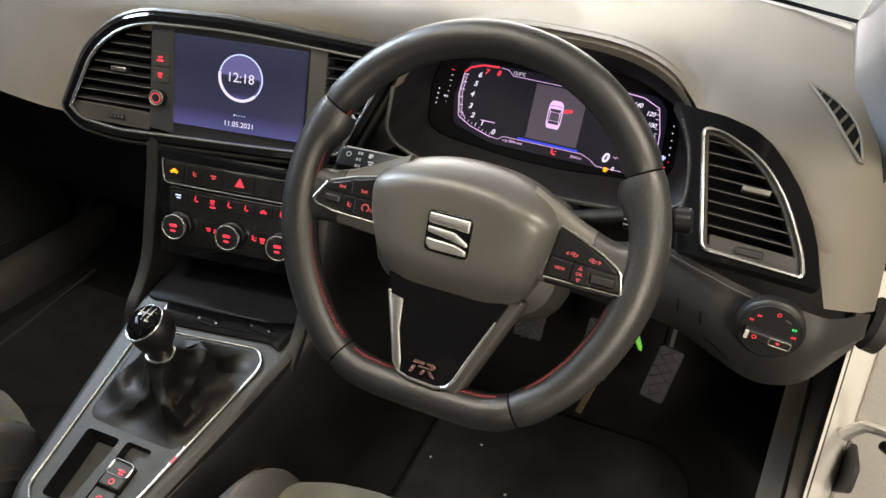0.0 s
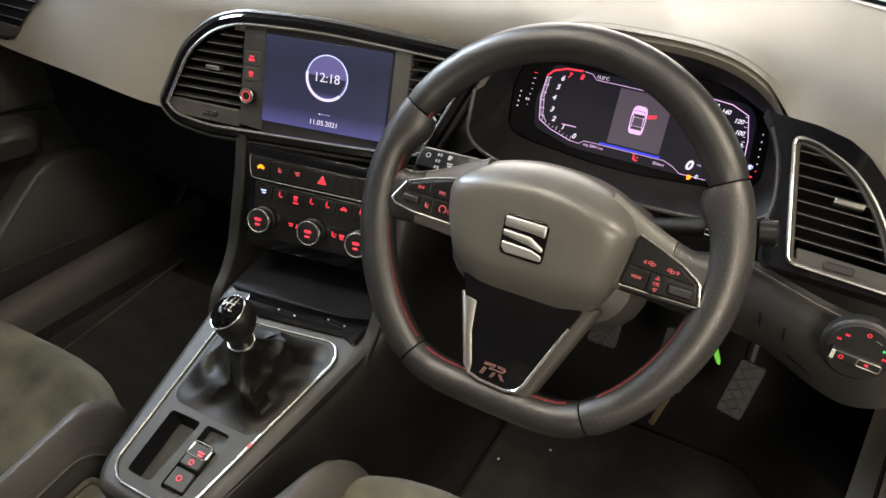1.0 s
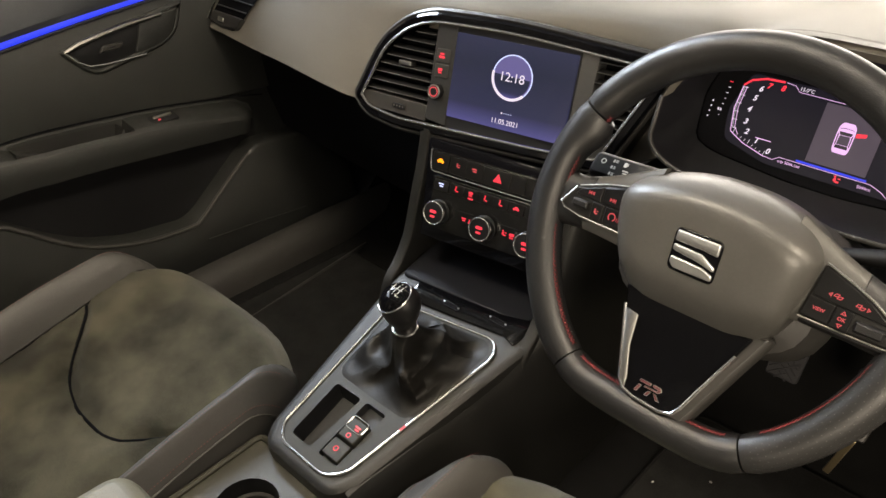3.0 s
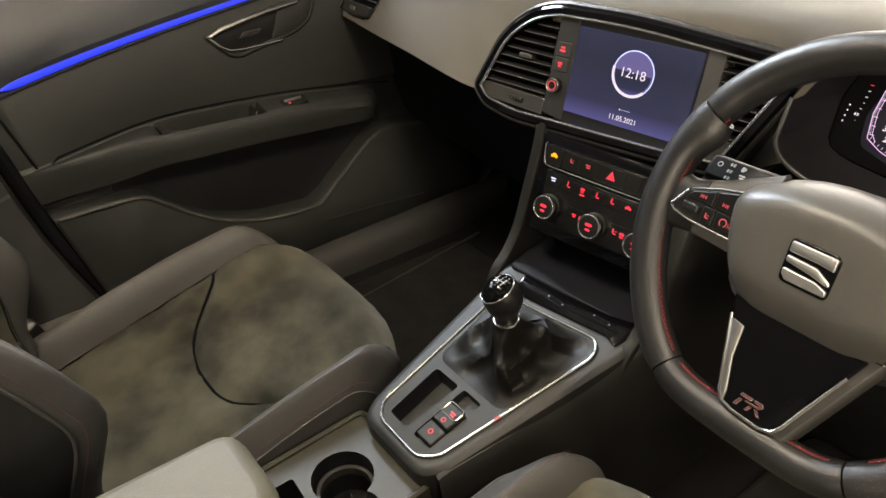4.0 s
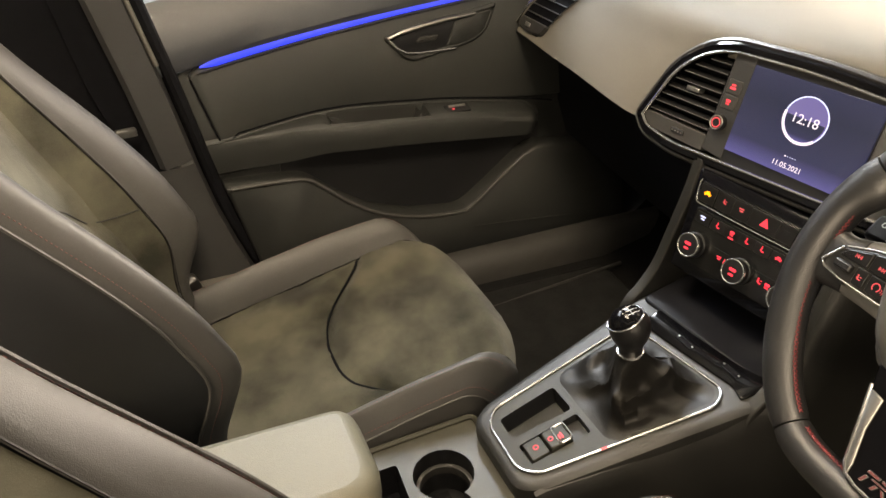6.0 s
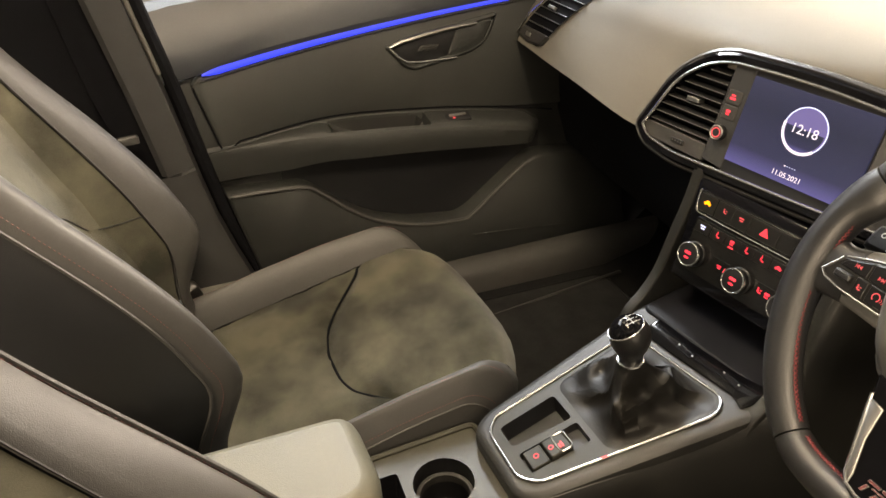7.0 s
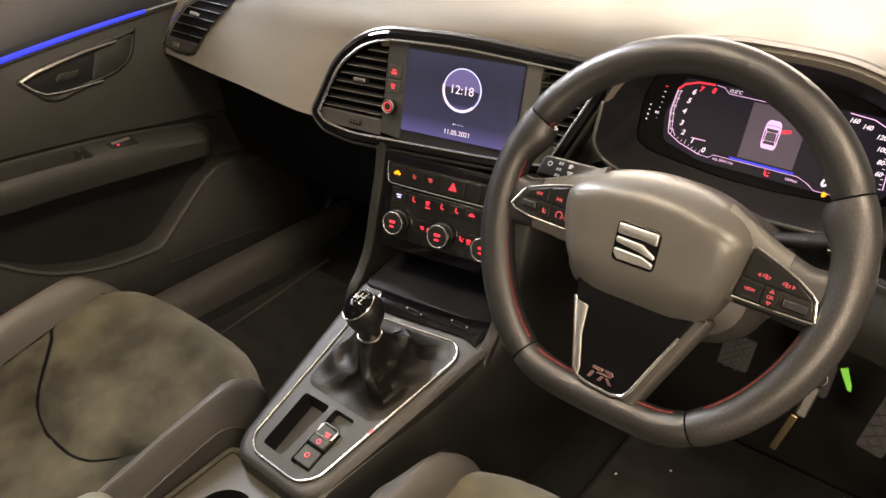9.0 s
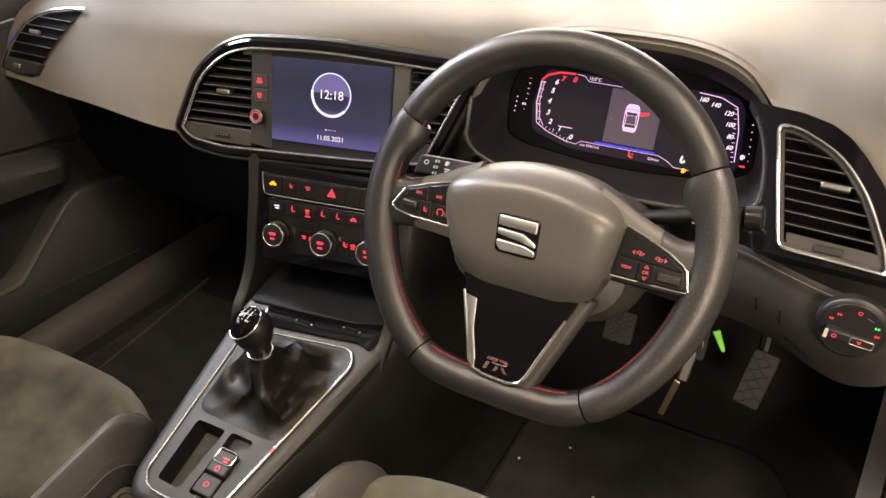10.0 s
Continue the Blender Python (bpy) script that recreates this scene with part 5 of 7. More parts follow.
for sx in (-1, 1):
    spoke_piece("spoke", sx, 0.0, 0.60, HUBSKIN)
    spoke_piece("spoke_end", sx, 0.606, 1.0, PERF if sx > 0 else LEATHER, 0.0005)
    if sx < 0:
        o = [(-0.080, 0.0235), (-0.108, 0.0165), (-0.1335, 0.0078), (-0.1455, -0.0115), (-0.1390, -0.0160), (-0.1212, -0.0185), (-0.078, -0.0190)]
        edge = [(-0.1335, 0.0070), (-0.1450, -0.0110), (-0.1400, -0.0158), (-0.1212, -0.0188), (-0.079, -0.0196)]
        crest = [(-0.132, 0.0085), (-0.108, 0.0172), (-0.080, 0.0242)]
    else:
        o = [(0.0895, 0.0200), (0.111, 0.0128), (0.130, 0.0048), (0.1465, -0.0055), (0.1515, -0.0245), (0.120, -0.0252), (0.0840, -0.0250)]
        edge = [(0.0900, 0.0206), (0.111, 0.0134), (0.130, 0.0054), (0.1440, -0.0030), (0.1480, -0.0070), (0.1520, -0.0240)]
        crest = [(0.1515, -0.0252), (0.120, -0.0258), (0.085, -0.0256)]
    o = rounded(o, 0.004, 4)
    base_o = rounded([(x * 1.0, y - 0.0065) for x, y in ((p.x, p.y) for p in o)], 0.001, 1)
    pod = part("switch_pod", plate(bmesh.new(), o, -0.006, 0.0135, WH, 0.002), PODBLACK, wheel)
    part("pod_base", plate(bmesh.new(), base_o, -0.010, 0.0085, WH, 0.003), BLACK, pod)
    bm = bmesh.new()
    tube(bm, [WH @ Vector((x, y, 0.0135)) for x, y in edge], 0.0013, 8)
    part("pod_trim", bm, CHROME, pod, "thin chrome pod trim")
    bm = bmesh.new()
    tube(bm, [WH @ Vector((x, y, 0.0128)) for x, y in crest], 0.0007, 6)
    part("pod_trim", bm, SATIN, pod)
    if sx < 0:
        pod_key([(-0.128, 0.0070), (-0.1070, 0.0138), (-0.1062, 0.0000), (-0.1330, 0.0000)], pod)
        pod_key([(-0.1055, 0.0143), (-0.0825, 0.0210), (-0.0815, 0.0000), (-0.1047, 0.0000)], pod)
        pod_key([(-0.1125, -0.0012), (-0.1010, -0.0012), (-0.1000, -0.0165), (-0.1115, -0.0165)], pod, 0.0156)
        pod_key([(-0.0990, -0.0012), (-0.0815, -0.0012), (-0.0805, -0.0165), (-0.0980, -0.0165)], pod)
        b = part("roller", plate(bmesh.new(), rect(0.017, 0.0075, 0.002, -0.1240, -0.0068), 0.012, 0.0185, WH, 0.0018), BLACK, pod)
        for x, y, fl in ((-0.1166, 0.006, -1), (-0.0946, 0.006, 1)):
            for dx in (-0.0012, 0.0012):
                part("arrow", hoop(bmesh.new(), rounded([(x + dx * 1.2 - 0.0012 * fl, y + 0.0018), (x + dx * 1.2 - 0.0012 * fl, y - 0.0018), (x + dx * 1.2 + 0.0012 * fl, y)], 0.0001, 1), 0.0005, 0.0150, 0.0153, WH, 0), REDDIM, pod)
            stroke("arrow_bar", [(x + 0.0030 * fl, y - 0.0019), (x + 0.0030 * fl, y + 0.0019)], 0.0006, WH, 0.0153, REDDIM, pod)
        icon("belt", WH @ at(-0.1068, -0.0090, 0.0159), 0.0052, REDDIM, pod)
        stroke("call_sign", [(-0.0900 + 0.0034 * math.cos(radians(a)), -0.0085 + 0.0034 * math.sin(radians(a))) for a in range(-60, 250, 20)], 0.0010, WH, 0.0154, REDDIM, pod)
        for i in (0, 1):
            stroke("call_wave", [(-0.0850 + 0.0016 * i, -0.0108 - 0.0007 * i), (-0.0843 + 0.0016 * i, -0.0092), (-0.0850 + 0.0016 * i, -0.0076 + 0.0007 * i)], 0.0005, WH, 0.0154, REDDIM, pod)
    else:
        pod_key([(0.0905, 0.0180), (0.1140, 0.0100), (0.1300, 0.0030), (0.1445, -0.0060), (0.1450, -0.0085), (0.0885, -0.0058)], pod)
        pod_key([(0.0880, -0.0072), (0.1075, -0.0080), (0.1070, -0.0235), (0.0860, -0.0232)], pod)
        pod_key([(0.1085, -0.0075), (0.1215, -0.0080), (0.1215, -0.0238), (0.1080, -0.0236)], pod, 0.0160)
        b = part("roller", plate(bmesh.new(), rect(0.021, 0.0088, 0.002, 0.1350, -0.0165), 0.012, 0.0185, WH, 0.0018), BLACK, pod)
        for x, y, fl in ((0.1068, -0.0006, -1), (0.1234, -0.0020, 1)):
            for dx, dy in ((-0.0014, 0.0006), (0.0014, -0.0006)):
                part("lane_sign", hoop(bmesh.new(), rounded([(x + dx - 0.0024, y + dy - 0.0012), (x + dx + 0.0010, y + dy - 0.0012), (x + dx + 0.0024, y + dy + 0.0014), (x + dx - 0.0010, y + dy + 0.0014)], 0.0004, 1), 0.0006, 0.0150, 0.0153, WH, 0), REDDIM, pod)
            part("arrow", hoop(bmesh.new(), rounded([(x + 0.0048 * fl, y + 0.0019), (x + 0.0048 * fl, y - 0.0019), (x + 0.0073 * fl, y)], 0.0001, 1), 0.0006, 0.0150, 0.0153, WH, 0), REDDIM, pod)
        words("VIEW", 0.0038, WH @ at(0.0975, -0.0150, 0.0153), REDDIM, pod, bold=0.02)
        words("OK", 0.0040, WH @ at(0.1150, -0.0158, 0.0163), REDDIM, pod, bold=0.02)
        for y, fl in ((-0.0108, 1), (-0.0208, -1)):
            part("arrow", hoop(bmesh.new(), rounded([(-0.0022, -0.0013 * fl), (0.0022, -0.0013 * fl), (0, 0.0020 * fl)], 0.0002, 1), 0.0006, 0.0160, 0.0163, WH @ at(0.1150, y), 0), REDDIM, pod)
# lower spoke: gloss black V with a chrome edge
lo = rounded([(-0.060, -0.062), (-0.0265, -0.149), (-0.018, -0.155), (0.020, -0.156), (0.027, -0.149), (0.060, -0.062)], [0.003, 0.01, 0.008, 0.008, 0.01, 0.003], 4)
VM = WH @ Matrix.Translation((0, -0.078, -0.006)) @ pose(0, 0, 0, -9.5) @ Matrix.Translation((0, 0.078, 0))
VGLOSS = surf("satin_piano_black", (0.003, 0.003, 0.0035), 0.1, vary=0.2, spec=0.25)
part("lower_spoke", plate(bmesh.new(), rounded([(-0.059, -0.064), (-0.0285, -0.155), (0.034, -0.160), (0.074, -0.055)], 0.006, 3), -0.016, 0.004, VM, 0.004), SOFT, wheel)
part("gloss_insert", plate(bmesh.new(), lo, 0.0, 0.0085, VM, 0.002), VGLOSS, wheel, "piano black lower spoke insert")
stroke_pts = [(-0.0535, -0.079), (-0.0455, -0.100), (-0.0375, -0.121), (-0.0295, -0.142), (-0.0235, -0.1495), (-0.012, -0.1525), (0.014, -0.1535), (0.0245, -0.1505), (0.0300, -0.142), (0.0375, -0.121), (0.0455, -0.100), (0.0530, -0.081)]
bm = bmesh.new()
tube(bm, [VM @ Vector((x, y, 0.0085)) for x, y in stroke_pts], 0.0017, 8)
part("chrome_edge", bm, CHROME, wheel, "bright chrome V-shaped edge")
part("inner_blade", plate(bmesh.new(), rounded([(-0.050, -0.082), (-0.0375, -0.084), (-0.033, -0.112), (-0.023, -0.140), (-0.022, -0.149), (-0.029, -0.141)], 0.001, 2), 0.008, 0.0104, VM, 0.0008), SATIN, wheel)
BADGE = surf("dark_red_badge", (0.10, 0.035, 0.035), 0.3)
BM = VM @ Matrix.Translation((0.0005, -0.141, 0)) @ Matrix.Diagonal((0.64, 0.58, 1, 1)) @ Matrix.Translation((0, 0.141, 0))
for pts in ([(-0.022, -0.150), (-0.017, -0.150), (-0.013, -0.138), (-0.018, -0.138)], [(-0.019, -0.134), (-0.002, -0.134), (-0.001, -0.129), (-0.018, -0.129)],
            [(-0.006, -0.150), (-0.001, -0.150), (0.003, -0.141), (-0.002, -0.141)], [(-0.010, -0.139), (0.012, -0.139), (0.016, -0.134), (0.013, -0.129), (0.001, -0.129), (0.002, -0.133), (0.010, -0.134), (0.009, -0.136), (-0.009, -0.136)],
            [(0.005, -0.141), (0.010, -0.141), (0.018, -0.150), (0.012, -0.150)]):
    b = part("badge_bar", plate(bmesh.new(), rounded(pts, 0.0006, 1), 0.008, 0.0100, BM, 0.0005), SATIN, wheel)
    part("badge_face", plate(bmesh.new(), grown(rounded(pts, 0.0006, 1), -0.0008), 0.0098, 0.0104, BM, 0), BADGE, b)

# ---- steering column, stalks and key ----
column = thing("steering_column", "dark plastic steering column shroud with control stalks", "steering column")
bm = bmesh.new()
rows = []
for z, w, h in ((-0.022, 0.070, 0.046), (-0.032, 0.092, 0.060), (-0.06, 0.104, 0.068), (-0.10, 0.100, 0.070), (-0.18, 0.092, 0.068), (-0.28, 0.086, 0.066)):
    rows.append([WH @ Vector((w * math.copysign(abs(math.cos(a)) ** 0.7, math.cos(a)), h * math.copysign(abs(math.sin(a)) ** 0.7, math.sin(a)) - 0.024, z)) for a in [2 * math.pi * i / 28 for i in range(28)]])
vs = skin(bm, rows, closed=True)
bm.faces.new(vs[0])
part("shroud", bm, TRIMGREY, column)
STALK = surf("black_stalk_plastic", (0.005, 0.005, 0.0052), 0.5, spec=0.2)
for sx in (-1, 1):
    bm = bmesh.new()
    pts = [WH @ Vector(q) for q in (((-0.05, 0.018, -0.05), (-0.09, 0.022, -0.052), (-0.12, 0.025, -0.05), (-0.150, 0.028, -0.045)) if sx < 0 else ((0.05, 0.014, -0.055), (0.10, 0.030, -0.052), (0.14, 0.040, -0.048), (0.176, 0.0465, -0.045)))]
    tube(bm, pts, lambda t: 0.008 + 0.004 * smooth01((t - 0.3) / 0.3), 14, flat=0.8)
    st = part("stalk", bm, STALK, column, "dark control stalk with white symbols")
    if sx > 0:
        for name, x0, x1, r in (("stalk_ring", 0.134, 0.142, 0.0128), ("stalk_end", 0.176, 0.1935, 0.0128)):
            bm = bmesh.new()
            tube(bm, [WH @ Vector((lerp(x0, x1, k), 0.0400 + 0.18 * (lerp(x0, x1, k) - 0.14), -0.047)) for k in (0, 0.12, 0.5, 0.88, 1)], lambda t, r=r: r * (1 - 0.22 * abs(2 * t - 1) ** 6), 20, flat=0.9)
            part(name, bm, KEYBLACK, st)
        for k in range(4):
            bm = bmesh.new()
            box(bm, WH @ Matrix.Translation((0.138, 0.0330 + 0.0045 * k, -0.0335 - 0.0006 * abs(k - 1.5) ** 2)), 0.0045, 0.0012, 0.0008, 0.0002)
            part("mark", bm, bpy.data.materials["white_print"], st)
    else:
        PADDLE = WH @ Matrix.Translation((-0.112, 0.031, -0.040)) @ pose(0, 0, 0, -24, 0, 2)
        bm = bmesh.new()
        box(bm, PADDLE, 0.085, 0.027, 0.010, 0.004)
        pad = part("stalk_paddle", bm, KEYBLACK, column, "flat black stalk head")
        for x, y, kind in ((-0.030, 0.003, "ring"), (-0.018, 0.006, "lamp"), (-0.018, -0.001, "lamp"), (-0.006, 0.005, "pump"), (-0.004, -0.003, "lines"), (-0.017, -0.008, "lamp"), (0.026, -0.001, "skip")):
            icon(kind, PADDLE @ at(x, y, 0.0052), 0.0056, bpy.data.materials["white_print"], pad)
key = thing("car_key", "metal key ring with a lime green tag hanging at the column", "car key")
bm = bmesh.new()
box(bm, pose(0.4883, 0.150, 0.385, 90, 0, 0) @ pose(0, 0, 0, 0, 0, -12), 0.0075, 0.058, 0.0025, 0.0008)
part("blade", bm, ALLOY, key, "brass-coloured key blade")
bm = bmesh.new()
box(bm, pose(0.500, 0.165, 0.428, 70, 0, 15) @ pose(0, 0, 0, 0, 0, -12), 0.012, 0.040, 0.008, 0.002)
part("fob", bm, SOFT, key)
bm = bmesh.new()
plate(bm, rounded([(-0.0045, 0.013), (0.0045, 0.013), (0.0032, -0.009), (0.0008, -0.014), (-0.0022, -0.012)], 0.0012, 3), -0.0015, 0.0015, pose(0.527, 0.190, 0.456, 60, 0, 14) @ pose(0, 0, 0, 0, 0, 24), 0.0008)
part("tag", bm, LIME, key, "lime green plastic tag")
bm = bmesh.new()
tube(bm, [(0.500 + 0.012 * math.cos(a), 0.165, 0.462 + 0.012 * math.sin(a)) for a in [2 * math.pi * i / 20 for i in range(20)]], 0.001, 6, True)
part("ring", bm, CHROME, key)

# ---- pedals ----
for cx, cy, cz, w, h, nm in ((0.572, 0.45, 0.222, 0.040, 0.090, "accelerator pedal"), (0.345, 0.48, 0.225, 0.05, 0.055, "clutch pedal"), (0.465, 0.47, 0.245, 0.05, 0.055, "brake pedal")):
    t = thing("pedal", "ribbed black rubber " + nm, "pedal", group="pedals")
    PM = pose(cx, cy, cz, 62, 0, 0) @ pose(0, 0, 0, 0, 0, -9 if "acc" in nm else 0)
    part("pad", plate(bmesh.new(), rect(w, h, 0.006), -0.004, 0.004, PM, 0.002), surf("grey_rubber", (0.034, 0.034, 0.037), 0.6, spec=0.3) if "grey_rubber" not in bpy.data.materials else bpy.data.materials["grey_rubber"], t)
    for i in range(5):
        for turn in (-38, 38):
            c = (i - 2) * h * 0.2
            reach = min(w * 0.40 / math.cos(radians(38)), (h * 0.46 - abs(c)) / math.sin(radians(38)) + w * 0.12)
            bm = bmesh.new()
            box(bm, PM @ at(0, c, 0.0044 + (0.0003 if turn > 0 else 0), turn), 2 * reach, 0.0026, 0.0018, 0.0007)
            part("rib", bm, bpy.data.materials["grey_rubber"], t)
    bm = bmesh.new()
    tube(bm, [PM @ Vector((0, 0, -0.004)), (cx, cy + 0.06, cz + 0.08), (cx - 0.01, cy + 0.08, cz + 0.25)], 0.009, 8)
    part("arm", bm, BLACK, t)

# ---- driver's air vent and its gloss panel ----
RV = plane((0.60, 0.165, 0.675), 0, 35)
rvent = thing("driver_vent", "chrome-framed driver's air vent in a gloss black panel", "air vent")
edge_l = [(-0.1006, 0.0790), (-0.0853, 0.0590), (-0.0745, 0.0370), (-0.0675, 0.0145), (-0.0635, -0.0116), (-0.0650, -0.0300), (-0.0630, -0.0600)]
po = rounded(edge_l + [(-0.058, -0.0715), (0.0765, -0.075), (0.0660, -0.0370), (0.0548, -0.0112), (0.0377, 0.0162), (0.0192, 0.0380), (0.0018, 0.0546), (-0.0170, 0.0652), (-0.0463, 0.0723), (-0.0864, 0.0752)], 0.005, 3)
vo = rounded([(-0.066, 0.056), (-0.038, -0.063), (0.058, -0.067), (0.052, -0.045), (0.027, 0.003), (-0.004, 0.037), (-0.045, 0.055)], [0.01, 0.008, 0.006, 0.02, 0.03, 0.03, 0.02], 5)
bm = bmesh.new()
pierced(bm, grown(po, -0.002), [grown(vo, -0.002)], 0.003, RV)
part("gloss_panel", bm, GLOSS, rvent)
bm = bmesh.new()
bridge(bm, ring_of(bm, grown(po, -0.002), 0.003, RV), ring_of(bm, po, -0.03, RV))
part("panel_side", bm, BLACK, rvent)
bm = bmesh.new()
tube(bm, curve_pts([RV @ Vector((x - 0.001, y, 0.0035)) for x, y in edge_l[1:6]], 5), 0.0015, 8)
part("panel_edge", bm, MATT, rvent, "satin edge beside the binnacle")
part("chrome_frame", loop_tube(grown(vo, -0.001), 0.0045, RV, 0.0021), CHROME, rvent, "thin chrome vent frame")
part("well", dish(bmesh.new(), grown(vo, -0.002), 0.04, 0.002, RV, 0.001), VOID, rvent)
part("inner_rim", hoop(bmesh.new(), grown(vo, -0.0026), 0.004, -0.02, 0.0025, RV, 0.001), SOFT, rvent)
part("vent_sill", plate(bmesh.new(), rounded([(-0.0335, -0.046), (-0.030, -0.0605), (0.0535, -0.064), (0.047, -0.049)], 0.003), -0.02, 0.002, RV, 0.001), SOFT, rvent)
part("thumbwheel", plate(bmesh.new(), rect(0.026, 0.0075, 0.002, 0.006, -0.0555), 0.0, 0.0045, RV, 0.001), BLACK, rvent)
for i in range(8):
    y = -0.0375 + i * 0.0118
    xa = lerp(-0.056, -0.036, (0.045 - y) / 0.085)
    xb = keyed(y, ((-0.045, 0.048), (-0.02, 0.037), (0.003, 0.023), (0.03, 0.000), (0.047, -0.030)))
    bm = bmesh.new()
    SM = RV @ at((xa + xb) / 2, y, -0.006, -1.5) @ pose(0, 0, 0, 20)
    box(bm, SM, xb - xa, 0.0017, 0.011, 0.0005)
    sl = part("slat", bm, SLAT, rvent)
    # grey strip in place of the slat's edge highlight
    bm = bmesh.new()
    box(bm, SM @ Matrix.Translation((0, 0.0006, 0.0055)), xb - xa, 0.0009, 0.0008, 0.0002)
    part("slat_glint", bm, EDGEGREY, sl)
part("slider", plate(bmesh.new(), rect(0.026, 0.006, 0.0015, -0.002, 0.0045), -0.006, 0.005, RV, 0.0012), SATIN, rvent, "satin metal vent slider")

# ---- passenger's corner vent ----
LV = plane((-0.615, 0.2005, 0.652), -3, 31)
LVI = LV.inverted()


def bent(bm):
    """Bends a piece of the corner vent to the swell of the dash."""
    for v in bm.verts:
        p = LVI @ v.co
        p.z -= 2.6 * (p.y - 0.008) ** 2
        v.co = LV @ p
    return bm


lvent = thing("passenger_vent", "slatted corner air vent with a chrome edge", "air vent")
vent_face = bmesh.new()
skin(vent_face, [[(lerp(xa, xb, k / 4), y, 0.0) for k in range(5)] for y, xa, xb in [(-0.054, -0.060, -0.010), (-0.048, -0.088, 0.006), (-0.030, -0.078, 0.020), (-0.010, -0.068, 0.032), (0.010, -0.057, 0.044), (0.030, -0.045, 0.056), (0.045, -0.026, 0.066), (0.058, 0.002, 0.074), (0.070, 0.060, 0.081)]], LV)
part("body", bent(vent_face), VOID, lvent)
part("end_cap", bent(plate(bmesh.new(), rounded([(-0.088, -0.050), (-0.078, -0.030), (0.022, -0.028), (0.008, -0.049), (-0.045, -0.056)], 0.006), -0.01, 0.004, LV, 0.003)), SOFT, lvent)
bm = bmesh.new()
tube(bm, [LV @ Vector((x, y, 0.005)) for x, y in ((-0.090, -0.048), (-0.070, -0.008), (-0.045, 0.032), (-0.020, 0.049), (0.012, 0.062), (0.050, 0.070), (0.088, 0.074))], 0.0026, 8)
part("chrome_edge", bent(bm), CHROME, lvent)
for i in range(5):
    y = -0.018 + i * 0.0165
    xa = keyed(y, ((-0.03, -0.072), (0.03, -0.042), (0.055, -0.004)))
    xb = lerp(0.026, 0.084, (y + 0.03) / 0.095) - 0.004
    bm = bmesh.new()
    SM = LV @ at((xa + xb) / 2, y, 0.001, 1) @ pose(0, 0, 0, 25)
    box(bm, SM, xb - xa, 0.0016, 0.006, 0.0005)
    sl = part("slat", bent(bm), SLAT, lvent)
    # edge highlight of the slat, as a paler strip
    bm = bmesh.new()
    box(bm, SM @ Matrix.Translation((0, 0.0006, 0.003)), xb - xa, 0.0009, 0.0009, 0.0002)
    part("slat_glint", bent(bm), EDGEGREY, sl)
part("slider", bent(plate(bmesh.new(), rect(0.024, 0.006, 0.0015, -0.010, 0.020), 0.001, 0.007, LV, 0.001)), SATIN, lvent)
part("thumbwheel", bent(plate(bmesh.new(), rect(0.018, 0.008, 0.002, -0.045, -0.042), 0.002, 0.0065, LV, 0.001)), SATIN, lvent)

# ---- demister slot by the driver's pillar ----
def pad_z(x, y):
    """Height of the dash top over a place."""
    row = dash_row(x)
    for p, q in zip(row, row[1:]):
        if p[1] <= y <= q[1] and q[1] > p[1]:
            return lerp(p[2], q[2], (y - p[1]) / (q[1] - p[1]))
    return row[0][2]


def on_pad(x, y, up):
    return Vector((x, y, pad_z(x, y) + up))


dv = thing("demister_vent", "small slatted window demister vent in the dash top", "air vent")
dv_left = curve_pts([(0.628, 0.306, 0), (0.640, 0.277, 0), (0.652, 0.250, 0), (0.665, 0.224, 0), (0.681, 0.203, 0)], 5)
dv_right = curve_pts([(0.630, 0.307, 0), (0.648, 0.292, 0), (0.664, 0.271, 0), (0.676, 0.241, 0), (0.683, 0.203, 0)], 5)
bm = bmesh.new()
skin(bm, [[on_pad(lerp(a.x, b.x, k), lerp(a.y, b.y, k), 0.0016) for k in (0, 0.25, 0.5, 0.75, 1)] for a, b in zip(dv_left, dv_right)])
part("body", bm, VOID, dv)
bm = bmesh.new()
tube(bm, [on_pad(p.x, p.y, 0.0022) for p in dv_left + dv_right[::-1]], 0.0016, 8, True)
part("rim", bm, PAD, dv)
for i in range(6):
    j = 4 + i * 2.6
    a, b = dv_left[int(j)].lerp(dv_left[int(j) + 1], j % 1), dv_right[int(j) - 1].lerp(dv_right[int(j)], j % 1)
    bm = bmesh.new()
    rows = []
    for up, sh in ((0.0016, -0.0065), (0.0030, -0.0015), (0.0034, 0.0010), (0.0018, 0.0012)):
        rows.append([on_pad(lerp(a.x, b.x, k), lerp(a.y, b.y, k) + sh, up) for k in (0, 0.33, 0.67, 1)])
    skin(bm, rows)
    part("slat", bm, PAD, dv)

# ---- light switch ----
LS = plane((0.641, 0.092, 0.579), 0, 3) @ Matrix.Diagonal((0.80, 0.80, 1, 1))
ls = thing("light_switch", "round rotary headlight switch with red symbols", "light switch")
bm = bmesh.new()
lathe(bm, [(0.0385, -0.01), (0.0385, 0.0005), (0.0370, 0.0024), (0.034, 0.0036), (0.033, 0.003)], LS, 40)
part("bezel", bm, BLACK, ls)
part("face", plate(bmesh.new(), circle(0.0335, 40), 0.0, 0.0043, LS, 0.001), BLACK, ls)
k = part("knob", plate(bmesh.new(), rect(0.052, 0.012, 0.004, 0, -0.006), 0.004, 0.014, LS @ at(0, 0, 0, -4), 0.002), BLACK, ls, "long rotary knob with a bright edge")
